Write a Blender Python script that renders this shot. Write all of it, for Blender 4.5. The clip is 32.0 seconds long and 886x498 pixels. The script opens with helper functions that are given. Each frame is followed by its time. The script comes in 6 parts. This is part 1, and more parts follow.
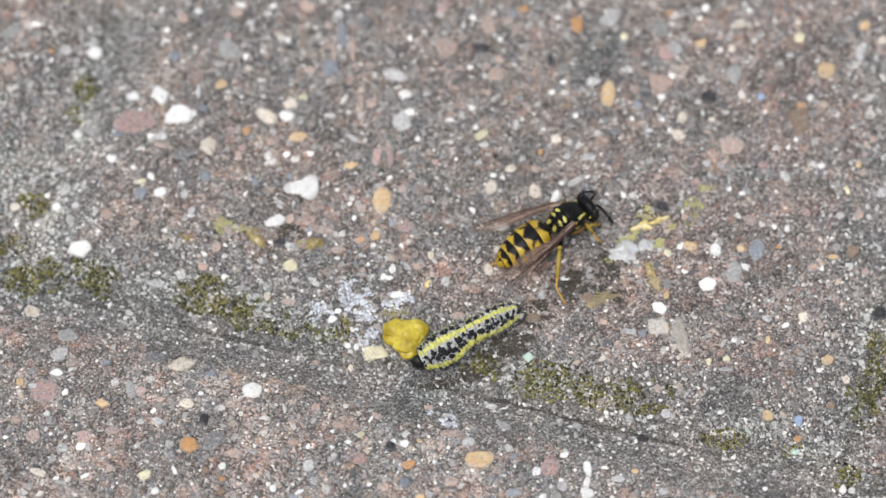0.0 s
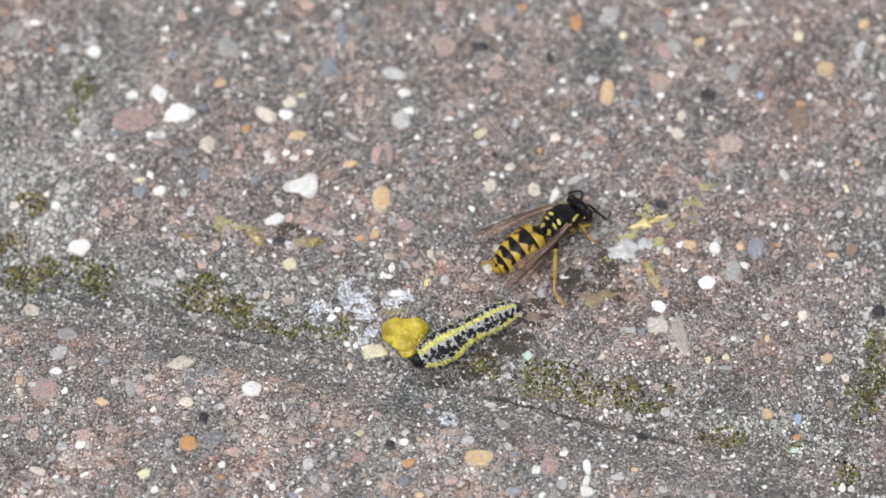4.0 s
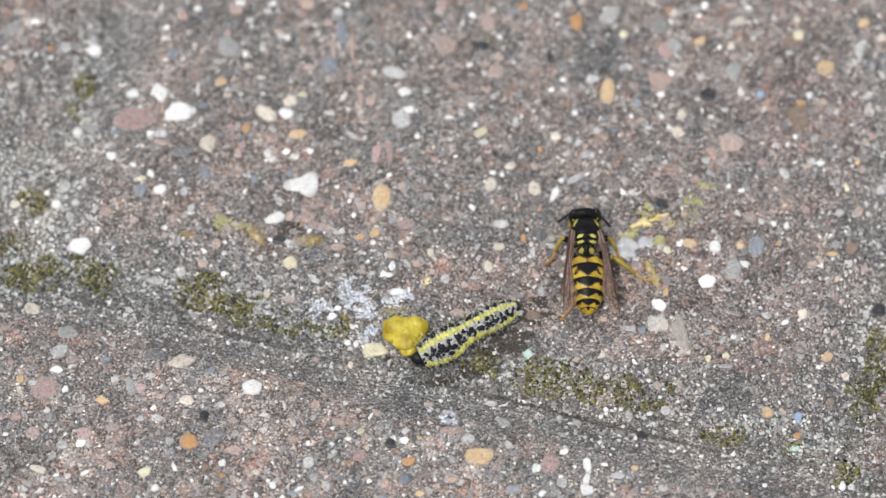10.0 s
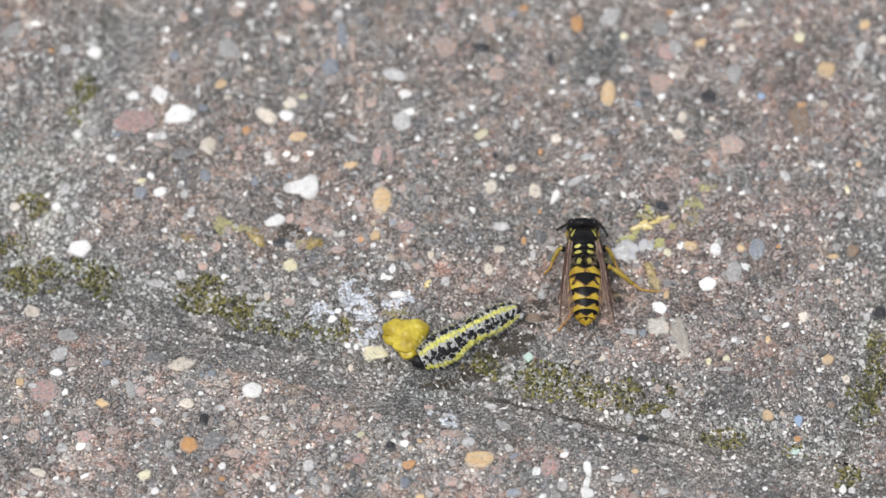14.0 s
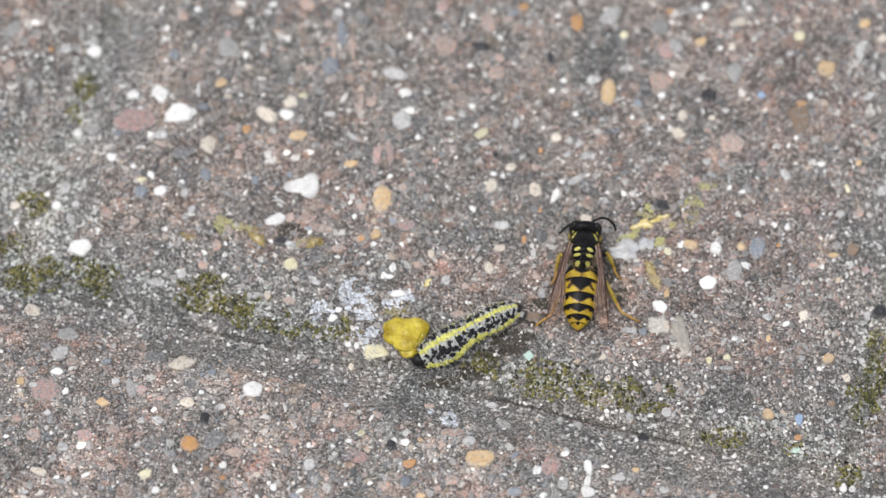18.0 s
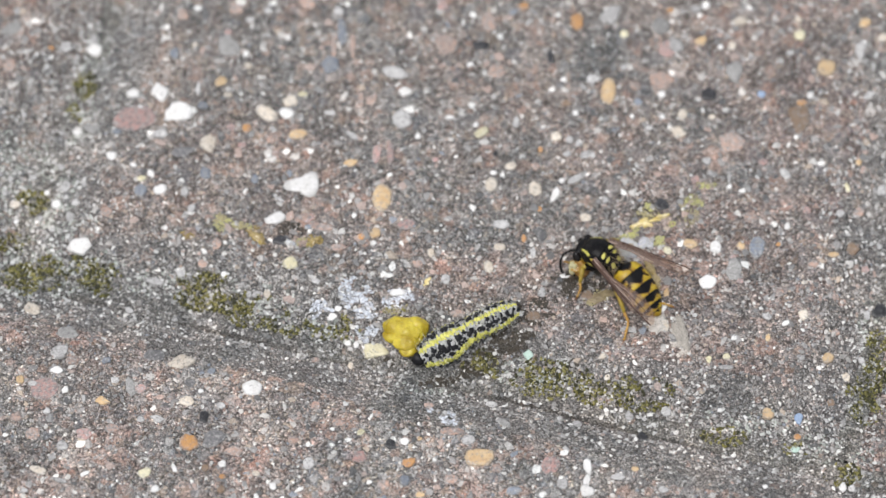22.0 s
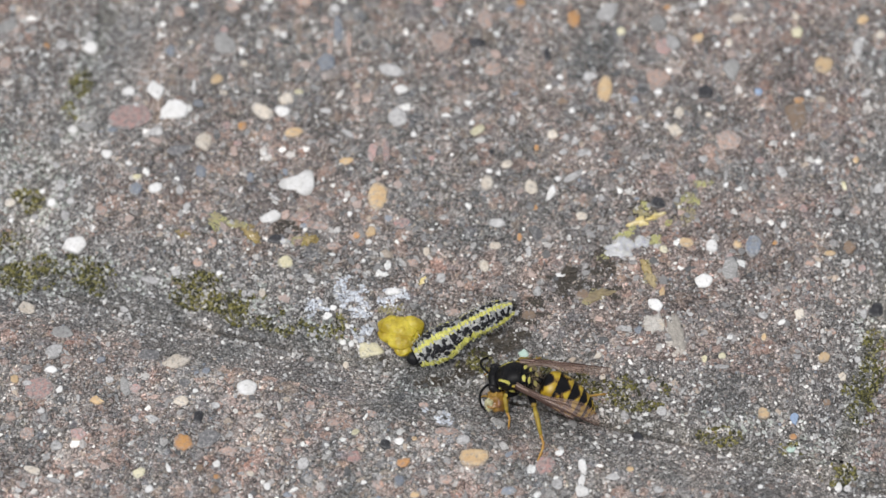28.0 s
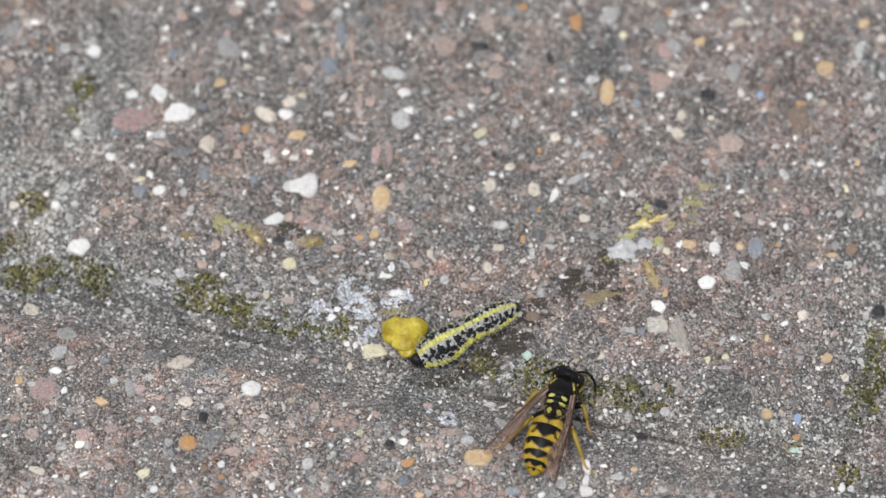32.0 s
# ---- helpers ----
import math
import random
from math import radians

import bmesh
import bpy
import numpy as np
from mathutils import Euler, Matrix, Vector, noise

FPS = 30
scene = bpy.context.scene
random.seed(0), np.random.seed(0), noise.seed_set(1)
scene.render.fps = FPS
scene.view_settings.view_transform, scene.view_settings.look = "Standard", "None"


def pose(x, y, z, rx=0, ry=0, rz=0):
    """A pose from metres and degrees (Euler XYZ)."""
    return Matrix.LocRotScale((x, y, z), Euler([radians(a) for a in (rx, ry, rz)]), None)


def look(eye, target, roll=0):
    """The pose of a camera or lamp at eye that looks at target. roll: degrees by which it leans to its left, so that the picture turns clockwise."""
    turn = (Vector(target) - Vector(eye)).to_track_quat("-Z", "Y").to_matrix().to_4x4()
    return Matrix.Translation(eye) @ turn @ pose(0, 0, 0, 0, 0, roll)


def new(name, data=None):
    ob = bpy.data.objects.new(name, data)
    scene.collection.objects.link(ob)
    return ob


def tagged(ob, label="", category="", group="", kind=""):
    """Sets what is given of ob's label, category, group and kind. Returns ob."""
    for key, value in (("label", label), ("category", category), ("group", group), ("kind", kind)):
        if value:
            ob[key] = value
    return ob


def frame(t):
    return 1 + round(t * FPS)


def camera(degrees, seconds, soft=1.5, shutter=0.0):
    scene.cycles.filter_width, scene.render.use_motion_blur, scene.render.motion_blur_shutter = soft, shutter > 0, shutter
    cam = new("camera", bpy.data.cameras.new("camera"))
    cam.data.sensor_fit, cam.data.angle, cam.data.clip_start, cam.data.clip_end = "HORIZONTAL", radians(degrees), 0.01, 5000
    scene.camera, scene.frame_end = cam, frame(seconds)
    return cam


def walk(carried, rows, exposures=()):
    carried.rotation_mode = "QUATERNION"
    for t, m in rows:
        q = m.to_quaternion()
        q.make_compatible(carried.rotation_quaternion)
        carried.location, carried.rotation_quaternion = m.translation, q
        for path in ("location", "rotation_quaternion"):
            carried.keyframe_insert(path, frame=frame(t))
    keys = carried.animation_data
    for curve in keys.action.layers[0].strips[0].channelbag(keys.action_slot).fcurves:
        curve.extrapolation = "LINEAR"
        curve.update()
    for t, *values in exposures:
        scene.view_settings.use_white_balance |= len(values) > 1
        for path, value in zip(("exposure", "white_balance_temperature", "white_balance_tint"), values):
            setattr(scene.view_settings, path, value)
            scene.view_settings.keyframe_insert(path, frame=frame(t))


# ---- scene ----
MM = 0.001
cam = camera(12.0, 32.0, soft=1.4, shutter=0.5)
cam.data.dof.use_dof = True
cam.data.dof.focus_distance = 0.475
cam.data.dof.aperture_fstop = 16.0
walk(cam, [
    (0, pose(0.00075, -0.25665, 0.41115, 31.9932, 0.0698, 0.0412)),
    (0.5, pose(0.00077, -0.25584, 0.41149, 31.8727, 0.0689, 0.0237)),
    (1, pose(0.00070, -0.25618, 0.41137, 31.9068, 0.0527, 0.0347)),
    (1.5, pose(-0.00041, -0.25625, 0.41147, 31.8956, -0.0590, -0.0637)),
    (2, pose(-0.00003, -0.25646, 0.41132, 31.9287, 0.0084, -0.0288)),
    (2.5, pose(0.00158, -0.25663, 0.41107, 31.9731, 0.1297, 0.1005)),
    (3, pose(0.00177, -0.25662, 0.41087, 31.9726, 0.1499, 0.1238)),
    (3.5, pose(-0.00005, -0.25670, 0.41125, 31.9682, -0.0080, -0.0287)),
    (5.5, pose(0.00068, -0.25614, 0.41139, 31.9130, 0.0597, 0.0404)),
    (6, pose(0.00084, -0.25611, 0.41163, 31.8947, 0.0782, 0.0501)),
    (6.5, pose(0.00108, -0.25667, 0.41081, 31.9806, 0.0804, 0.0618)),
    (7, pose(0.00005, -0.25598, 0.41152, 31.8621, 0.0047, -0.0492)),
    (7.5, pose(0.00075, -0.25745, 0.41084, 32.0520, 0.0391, 0.0451)),
    (8, pose(0.00129, -0.25640, 0.41129, 31.9013, 0.0848, 0.0523)),
    (8.5, pose(0.00076, -0.25664, 0.41120, 31.9416, 0.0587, 0.0408)),
    (9, pose(0.00099, -0.25667, 0.41104, 31.9674, 0.0785, 0.0557)),
    (9.5, pose(0.00164, -0.25599, 0.41149, 31.8613, 0.1443, 0.1112)),
    (10, pose(-0.00000, -0.25745, 0.41103, 32.0422, -0.0062, -0.0141)),
    (10.5, pose(0.00077, -0.25667, 0.41115, 31.9713, 0.0609, 0.0361)),
    (11, pose(0.00094, -0.25599, 0.41147, 31.8880, 0.1066, 0.0266)),
    (11.5, pose(0.00014, -0.25603, 0.41158, 31.8849, 0.0289, -0.0435)),
    (12, pose(0.00036, -0.25577, 0.41169, 31.8288, 0.0277, 0.0185)),
    (12.5, pose(-0.00023, -0.25644, 0.41138, 31.9332, -0.0442, -0.0292)),
    (13, pose(0.00090, -0.25599, 0.41142, 31.8944, 0.0894, 0.0197)),
    (13.5, pose(-0.00032, -0.25587, 0.41145, 31.8779, -0.0394, -0.0405)),
    (14, pose(0.00081, -0.25608, 0.41139, 31.9178, 0.0836, 0.0311)),
    (14.5, pose(0.00009, -0.25648, 0.41141, 31.9471, 0.0194, -0.0340)),
    (16.5, pose(0.00018, -0.25611, 0.41152, 31.9013, 0.0261, -0.0214)),
    (17, pose(0.00068, -0.25607, 0.41138, 31.9110, 0.0632, 0.0356)),
    (17.5, pose(0.00002, -0.25594, 0.41170, 31.8791, 0.0175, -0.0228)),
    (18, pose(-0.00008, -0.25594, 0.41153, 31.8785, 0.0051, -0.0329)),
    (18.5, pose(0.00027, -0.25573, 0.41194, 31.8187, 0.0407, -0.0319)),
    (19, pose(0.00089, -0.25641, 0.41125, 31.9464, 0.0863, 0.0240)),
    (19.5, pose(-0.00020, -0.25532, 0.41197, 31.7753, -0.0259, -0.0268)),
    (20, pose(-0.00013, -0.25581, 0.41185, 31.8432, -0.0143, -0.0111)),
    (20.5, pose(-0.00010, -0.25619, 0.41155, 31.9085, -0.0117, -0.0277)),
    (21, pose(0.00069, -0.25618, 0.41137, 31.9067, 0.0613, 0.0401)),
    (21.5, pose(0.00086, -0.25528, 0.41170, 31.7854, 0.0918, 0.0076)),
    (22, pose(0.00048, -0.25580, 0.41152, 31.8505, 0.0314, 0.0423)),
    (22.5, pose(0.00084, -0.25582, 0.41158, 31.8659, 0.0763, 0.0306)),
    (23, pose(-0.00000, -0.25701, 0.41130, 32.0000, -0.0000, 0.0000)),
    (23.5, pose(0.00088, -0.25599, 0.41142, 31.8943, 0.0980, 0.0251)),
    (24, pose(0.00076, -0.25584, 0.41149, 31.8839, 0.0887, 0.0349)),
    (24.5, pose(0.00138, -0.25401, 0.41213, 31.6414, 0.1442, 0.0777)),
    (25, pose(0.00282, -0.25579, 0.41103, 31.8596, 0.2254, 0.1858)),
    (25.5, pose(-0.00111, -0.25467, 0.41205, 31.6588, -0.1692, -0.2202)),
    (27.5, pose(0.00106, -0.25350, 0.41231, 31.5806, 0.0980, -0.0043)),
    (28, pose(0.00376, -0.25232, 0.41246, 31.4254, 0.3203, 0.1992)),
    (28.5, pose(0.00100, -0.25508, 0.41177, 31.7720, 0.1163, -0.0005)),
    (29, pose(0.00048, -0.25408, 0.41235, 31.6488, 0.0418, -0.0104)),
    (29.5, pose(-0.00004, -0.25671, 0.41123, 31.9355, -0.0180, -0.0330)),
    (30, pose(0.00147, -0.25514, 0.41188, 31.7521, 0.1017, 0.0830)),
    (30.5, pose(0.00078, -0.25519, 0.41194, 31.7763, 0.0809, 0.0379)),
    (31, pose(0.00095, -0.25520, 0.41162, 31.7970, 0.1061, 0.0620)),
    (31.5, pose(0.00094, -0.25666, 0.41106, 31.9763, 0.0778, 0.0528)),
    (32, pose(0.00077, -0.25667, 0.41115, 31.9713, 0.0609, 0.0361)),
], exposures=((0, 0.605), (25.5, 0.605), (27.5, 0.44), (32, 0.44)))

# ---- light: an overcast sky, with a broad weak sun behind thin cloud ----
world = bpy.data.worlds.new("overcast_sky")
scene.world = world
world.use_nodes = True
sky = world.node_tree.nodes.new("ShaderNodeTexSky")
sky.sky_type = "NISHITA"
sky.sun_disc = False
sky.sun_elevation, sky.sun_rotation = radians(67), radians(229)
sky.air_density, sky.dust_density, sky.ozone_density = 1.0, 3.0, 1.0
backing = world.node_tree.nodes["Background"]
backing.inputs["Strength"].default_value = 0.11
cloud = world.node_tree.nodes.new("ShaderNodeMixRGB")
cloud.inputs["Fac"].default_value = 0.75
cloud.inputs["Color2"].default_value = (5.6, 5.66, 5.95, 1)
world.node_tree.links.new(sky.outputs["Color"], cloud.inputs["Color1"])
world.node_tree.links.new(cloud.outputs["Color"], backing.inputs["Color"])
sun = new("sun", bpy.data.lights.new("sun", "SUN"))
sun.data.energy, sun.data.angle, sun.data.color = 1.6, radians(30), (1.0, 0.983, 0.972)
sun.matrix_world = look((-0.16, -0.14, 0.5), (0, 0, 0))


# ---- materials ----
def nodes_of(name):
    m = bpy.data.materials.new(name)
    m.use_nodes = True
    tree = m.node_tree
    return m, tree, tree.nodes["Principled BSDF"]


def ramp(tree, stops, steps=False):
    node = tree.nodes.new("ShaderNodeValToRGB")
    node.color_ramp.interpolation = "CONSTANT" if steps else "LINEAR"
    el = node.color_ramp.elements
    while len(el) < len(stops):
        el.new(0.5)
    for e, (place, colour) in zip(el, stops):
        e.position, e.color = place, (*colour, 1)
    return node


def add_bump(tree, bsdf, source, strength, distance):
    b = tree.nodes.new("ShaderNodeBump")
    b.inputs["Strength"].default_value, b.inputs["Distance"].default_value = strength, distance
    tree.links.new(source, b.inputs["Height"])
    tree.links.new(b.outputs["Normal"], bsdf.inputs["Normal"])


def object_coords(tree):
    return tree.nodes.new("ShaderNodeTexCoord").outputs["Object"]


def world_coords(tree):
    return tree.nodes.new("ShaderNodeNewGeometry").outputs["Position"]


def texture(tree, kind, coords, scale, detail=4.0, rough=0.55):
    node = tree.nodes.new("ShaderNodeTex" + kind)
    tree.links.new(coords, node.inputs["Vector"])
    node.inputs["Scale"].default_value = scale
    if kind == "Noise":
        node.inputs["Detail"].default_value, node.inputs["Roughness"].default_value = detail, rough
    return node


def blend(tree, fac, a, b, mode="MIX"):
    node = tree.nodes.new("ShaderNodeMixRGB")
    node.blend_type = mode
    for socket, value in zip(("Fac", "Color1", "Color2"), (fac, a, b)):
        if isinstance(value, (int, float)):
            node.inputs[socket].default_value = value
        elif isinstance(value, tuple):
            node.inputs[socket].default_value = (*value, 1)
        else:
            tree.links.new(value, node.inputs[socket])
    return node.outputs["Color"]


def sum_up(tree, op, a, b):
    node = tree.nodes.new("ShaderNodeMath")
    node.operation = op
    for i, value in enumerate((a, b)):
        if isinstance(value, (int, float)):
            node.inputs[i].default_value = value
        else:
            tree.links.new(value, node.inputs[i])
    return node.outputs[0]


def speckled(name, base, other, scale=1800, rough=0.6, bump=0.25, spread=0.25, gloss=0.4, soft=0.0, tiny=0.6, film=0.0):
    """A mineral or natural surface: two colours mottled at two scales, each object a little lighter or darker."""
    m, tree, bsdf = nodes_of(name)
    at = world_coords(tree)
    big = texture(tree, "Noise", at, scale)
    fine = texture(tree, "Noise", at, scale * 4.3, 3)
    mix = ramp(tree, [(0.35, base), (0.68, other)])
    tree.links.new(big.outputs["Fac"], mix.inputs["Fac"])
    spots = ramp(tree, [(0.3, (tiny, tiny, tiny)), (0.55, (1, 1, 1))])
    tree.links.new(fine.outputs["Fac"], spots.inputs["Fac"])
    colour = blend(tree, 0.6, mix.outputs["Color"], spots.outputs["Color"], "MULTIPLY")
    if film:
        crust_noise = texture(tree, "Noise", at, 2300, 6, 0.75)
        cover = ramp(tree, [(0.56 - 0.12 * film, (0, 0, 0)), (0.70 - 0.12 * film, (0.85,) * 3)])
        tree.links.new(crust_noise.outputs["Fac"], cover.inputs["Fac"])
        # the cement laps over the pebble's rim
        sandy = texture(tree, "Noise", at, 3000, 6, 0.78)
        cement = ramp(tree, [(0.36, (0.075, 0.073, 0.07)), (0.46, (0.20, 0.195, 0.187)), (0.54, (0.29, 0.283, 0.272)), (0.66, (0.55, 0.54, 0.52))])
        tree.links.new(sandy.outputs["Fac"], cement.inputs["Fac"])
        flat = tree.nodes.new("ShaderNodeVectorMath")
        flat.operation = "MULTIPLY"
        flat.inputs[1].default_value = (1000, 1000, 0)
        tree.links.new(object_coords(tree), flat.inputs[0])
        reach = tree.nodes.new("ShaderNodeVectorMath")
        reach.operation = "LENGTH"
        tree.links.new(flat.outputs[0], reach.inputs[0])
        ragged = sum_up(tree, "ADD", reach.outputs["Value"], sum_up(tree, "MULTIPLY", sum_up(tree, "SUBTRACT", crust_noise.outputs["Fac"], 0.5), 1.6))
        rim = ramp(tree, [(0.70, (0, 0, 0)), (1.0, (min(0.9, 0.3 + 0.8 * film),) * 3)])
        tree.links.new(ragged, rim.inputs["Fac"])
        colour = blend(tree, blend(tree, 1.0, cover.outputs["Color"], rim.outputs["Color"], "LIGHTEN"), colour, cement.outputs["Color"])
    info = tree.nodes.new("ShaderNodeObjectInfo")
    shade = ramp(tree, [(0.0, (1 - spread,) * 3), (1.0, (1 + spread * 0.25,) * 3)])
    tree.links.new(info.outputs["Random"], shade.inputs["Fac"])
    tree.links.new(blend(tree, 1.0, colour, shade.outputs["Color"], "MULTIPLY"), bsdf.inputs["Base Color"])
    bsdf.inputs["Roughness"].default_value = rough
    bsdf.inputs["Specular IOR Level"].default_value = gloss
    if soft:
        bsdf.inputs["Subsurface Weight"].default_value = soft
        bsdf.inputs["Subsurface Radius"].default_value = (0.0012, 0.0010, 0.0004)
    add_bump(tree, bsdf, fine.outputs["Fac"], bump, 0.0002)
    return m


def blotches(tree, at):
    """Weathering in patches a few millimetres wide, from bluish grey to pale and pinkish."""
    wide = texture(tree, "Noise", at, 130, 4, 0.6)
    tone = ramp(tree, [(0.34, (0.74, 0.77, 0.78)), (0.50, (1.0, 1.0, 0.99)), (0.66, (1.32, 1.26, 1.21))])
    tree.links.new(wide.outputs["Fac"], tone.inputs["Fac"])
    return tone.outputs["Color"]


def gritty(name, dark, pale, tint, tint_amount, cell=1650.0, show=0.6, big=1.0, wash=(1.07, 0.97, 0.94), dull=1.0, smudge=0.0, blush=0.0):
    """Worn concrete: sand and grit of many colours in a cement ground."""
    m, tree, bsdf = nodes_of(name)
    at = world_coords(tree)
    warp = texture(tree, "Noise", at, 1500, 4)
    shift = tree.nodes.new("ShaderNodeVectorMath")
    shift.operation = "MULTIPLY_ADD"
    shift.inputs[1].default_value = (0.0014,) * 3
    tree.links.new(warp.outputs["Color"], shift.inputs[0])
    tree.links.new(at, shift.inputs[2])
    bent = shift.outputs[0]
    broad = texture(tree, "Noise", at, 55, 3)
    mid = texture(tree, "Noise", at, 420, 5, 0.7)
    fine = texture(tree, "Noise", at, 3000, 6, 0.78)
    ground = ramp(tree, [(0.38, dark), (0.62, pale)])
    tree.links.new(mid.outputs["Fac"], ground.inputs["Fac"])
    patch = ramp(tree, [(0.45, (0, 0, 0)), (0.62, (tint_amount,) * 3)])
    tree.links.new(broad.outputs["Fac"], patch.inputs["Fac"])
    base = blend(tree, patch.outputs["Color"], ground.outputs["Color"], tint)
    # each mosaic grain its own tone; crevice shade and dirt painted into the gaps
    shades = [(0.0, (0.12, 0.12, 0.12)), (0.2, (0.21, 0.207, 0.20)), (0.45, (0.31, 0.30, 0.29)), (0.7, (0.42, 0.405, 0.385)), (0.9, (0.56, 0.545, 0.52)), (1.0, (0.74, 0.72, 0.69))]
    hues = [(0.0, (1.0, 1.0, 1.0)), (0.55, (1.08, 0.99, 0.95)), (0.72, (1.20, 0.94, 0.86)), (0.80, (1.1, 1.02, 0.85)), (0.9, (0.92, 1.0, 1.08))]
    relief = mid.outputs["Fac"]
    for scale, solid in ((cell, 0.88), (cell * 2.2, 0.42)):
        cells = texture(tree, "Voronoi", bent, scale)
        gaps = texture(tree, "Voronoi", bent, scale)
        gaps.feature = "DISTANCE_TO_EDGE"
        apart = tree.nodes.new("ShaderNodeSeparateColor")
        tree.links.new(cells.outputs["Color"], apart.inputs["Color"])
        shade, hue = ramp(tree, shades), ramp(tree, hues, True)
        tree.links.new(apart.outputs["Red"], shade.inputs["Fac"])
        tree.links.new(apart.outputs["Green"], hue.inputs["Fac"])
        base = blend(tree, solid, base, blend(tree, show, shade.outputs["Color"], hue.outputs["Color"], "MULTIPLY"))
        gap_dark = ramp(tree, [(0.0, (0.04, 0.039, 0.038)), (0.08, (0.44, 0.435, 0.43)), (0.19, (1.15, 1.15, 1.15))])
        tree.links.new(gaps.outputs["Distance"], gap_dark.inputs["Fac"])
        base = blend(tree, 1.0 if scale == cell else 0.6, base, gap_dark.outputs["Color"], "MULTIPLY")
        relief = sum_up(tree, "ADD", relief, sum_up(tree, "MULTIPLY", sum_up(tree, "MINIMUM", gaps.outputs["Distance"], 0.25), 2.0 if scale == cell else 0.8))
    # larger aggregate showing through
    large = [(0.0, (0.36, 0.35, 0.335)), (0.2, (0.42, 0.30, 0.25)), (0.38, (0.25, 0.25, 0.255)), (0.52, (0.46, 0.35, 0.295)), (0.66, (0.48, 0.46, 0.44)), (0.78, (0.36, 0.29, 0.23)), (0.9, (0.23, 0.245, 0.27))]
    for scale, cover, solid in ((cell * 0.27, 0.30 * big, 0.42), (cell * 0.5, 0.36 * big, 0.5)):
        cells = texture(tree, "Voronoi", bent, scale)
        apart = tree.nodes.new("ShaderNodeSeparateColor")
        tree.links.new(cells.outputs["Color"], apart.inputs["Color"])
        colours = ramp(tree, large, True)
        tree.links.new(apart.outputs["Red"], colours.inputs["Fac"])
        chosen = sum_up(tree, "LESS_THAN", apart.outputs["Green"], cover)
        inside = sum_up(tree, "LESS_THAN", cells.outputs["Distance"], 0.5)
        base = blend(tree, sum_up(tree, "MULTIPLY", sum_up(tree, "MULTIPLY", chosen, inside), solid), base, colours.outputs["Color"])
    sandy = ramp(tree, [(0.34, (0.35, 0.35, 0.35)), (0.46, (0.85, 0.85, 0.85)), (0.54, (1.15, 1.15, 1.14)), (0.66, (2.1, 2.08, 2.04))])
    tree.links.new(fine.outputs["Fac"], sandy.inputs["Fac"])
    base = blend(tree, 1.0, base, sandy.outputs["Color"], "MULTIPLY")
    base = blend(tree, 1.0, base, blotches(tree, at), "MULTIPLY")
    if smudge:
        for scale, tone, low in ((240, (1.26, 0.92, 0.83), 0.55), (310, (0.88, 0.97, 1.06), 0.57)):
            rub = texture(tree, "Noise", bent, scale, 3, 0.6)
            where = ramp(tree, [(low, (0, 0, 0)), (low + 0.09, (smudge,) * 3)])
            tree.links.new(rub.outputs["Fac"], where.inputs["Fac"])
            base = blend(tree, where.outputs["Color"], base, tone, "MULTIPLY")
    if blush:
        # the pigment is stronger towards one end of the block
        place = tree.nodes.new("ShaderNodeSeparateXYZ")
        tree.links.new(at, place.inputs[0])
        reach = tree.nodes.new("ShaderNodeMapRange")
        for socket, value in zip(("From Min", "From Max", "To Min", "To Max"), (0.005, 0.045, 0.0, blush)):
            reach.inputs[socket].default_value = value
        tree.links.new(place.outputs["X"], reach.inputs["Value"])
        cloud_ = texture(tree, "Noise", at, 140, 5, 0.65)
        soft_ = ramp(tree, [(0.42, (0.15,) * 3), (0.60, (1, 1, 1))])
        tree.links.new(cloud_.outputs["Fac"], soft_.inputs["Fac"])
        base = blend(tree, sum_up(tree, "MULTIPLY", reach.outputs["Result"], soft_.outputs["Color"]), base, (1.22, 0.99, 0.95), "MULTIPLY")
    # hair cracks and worn seams filled with dirt
    seam = texture(tree, "Noise", at, 210, 6, 0.72)
    off = sum_up(tree, "ABSOLUTE", sum_up(tree, "SUBTRACT", seam.outputs["Fac"], 0.5), 0.0)
    crack = ramp(tree, [(0.0, (0.42, 0.40, 0.38)), (0.012, (0.72, 0.71, 0.70)), (0.03, (1.03, 1.03, 1.03))])
    tree.links.new(off, crack.inputs["Fac"])
    base = blend(tree, 0.6, base, crack.outputs["Color"], "MULTIPLY")
    stain = ramp(tree, [(0.40, (dull, dull, dull)), (0.60, tuple(c * dull for c in wash))])
    tree.links.new(broad.outputs["Fac"], stain.inputs["Fac"])
    base = blend(tree, 1.0, base, stain.outputs["Color"], "MULTIPLY")
    tree.links.new(base, bsdf.inputs["Base Color"])
    bsdf.inputs["Roughness"].default_value = 0.8
    bsdf.inputs["Specular IOR Level"].default_value = 0.3
    relief = sum_up(tree, "ADD", relief, sum_up(tree, "MULTIPLY", fine.outputs["Fac"], 0.4))
    add_bump(tree, bsdf, relief, 0.8, 0.0005)
    return m


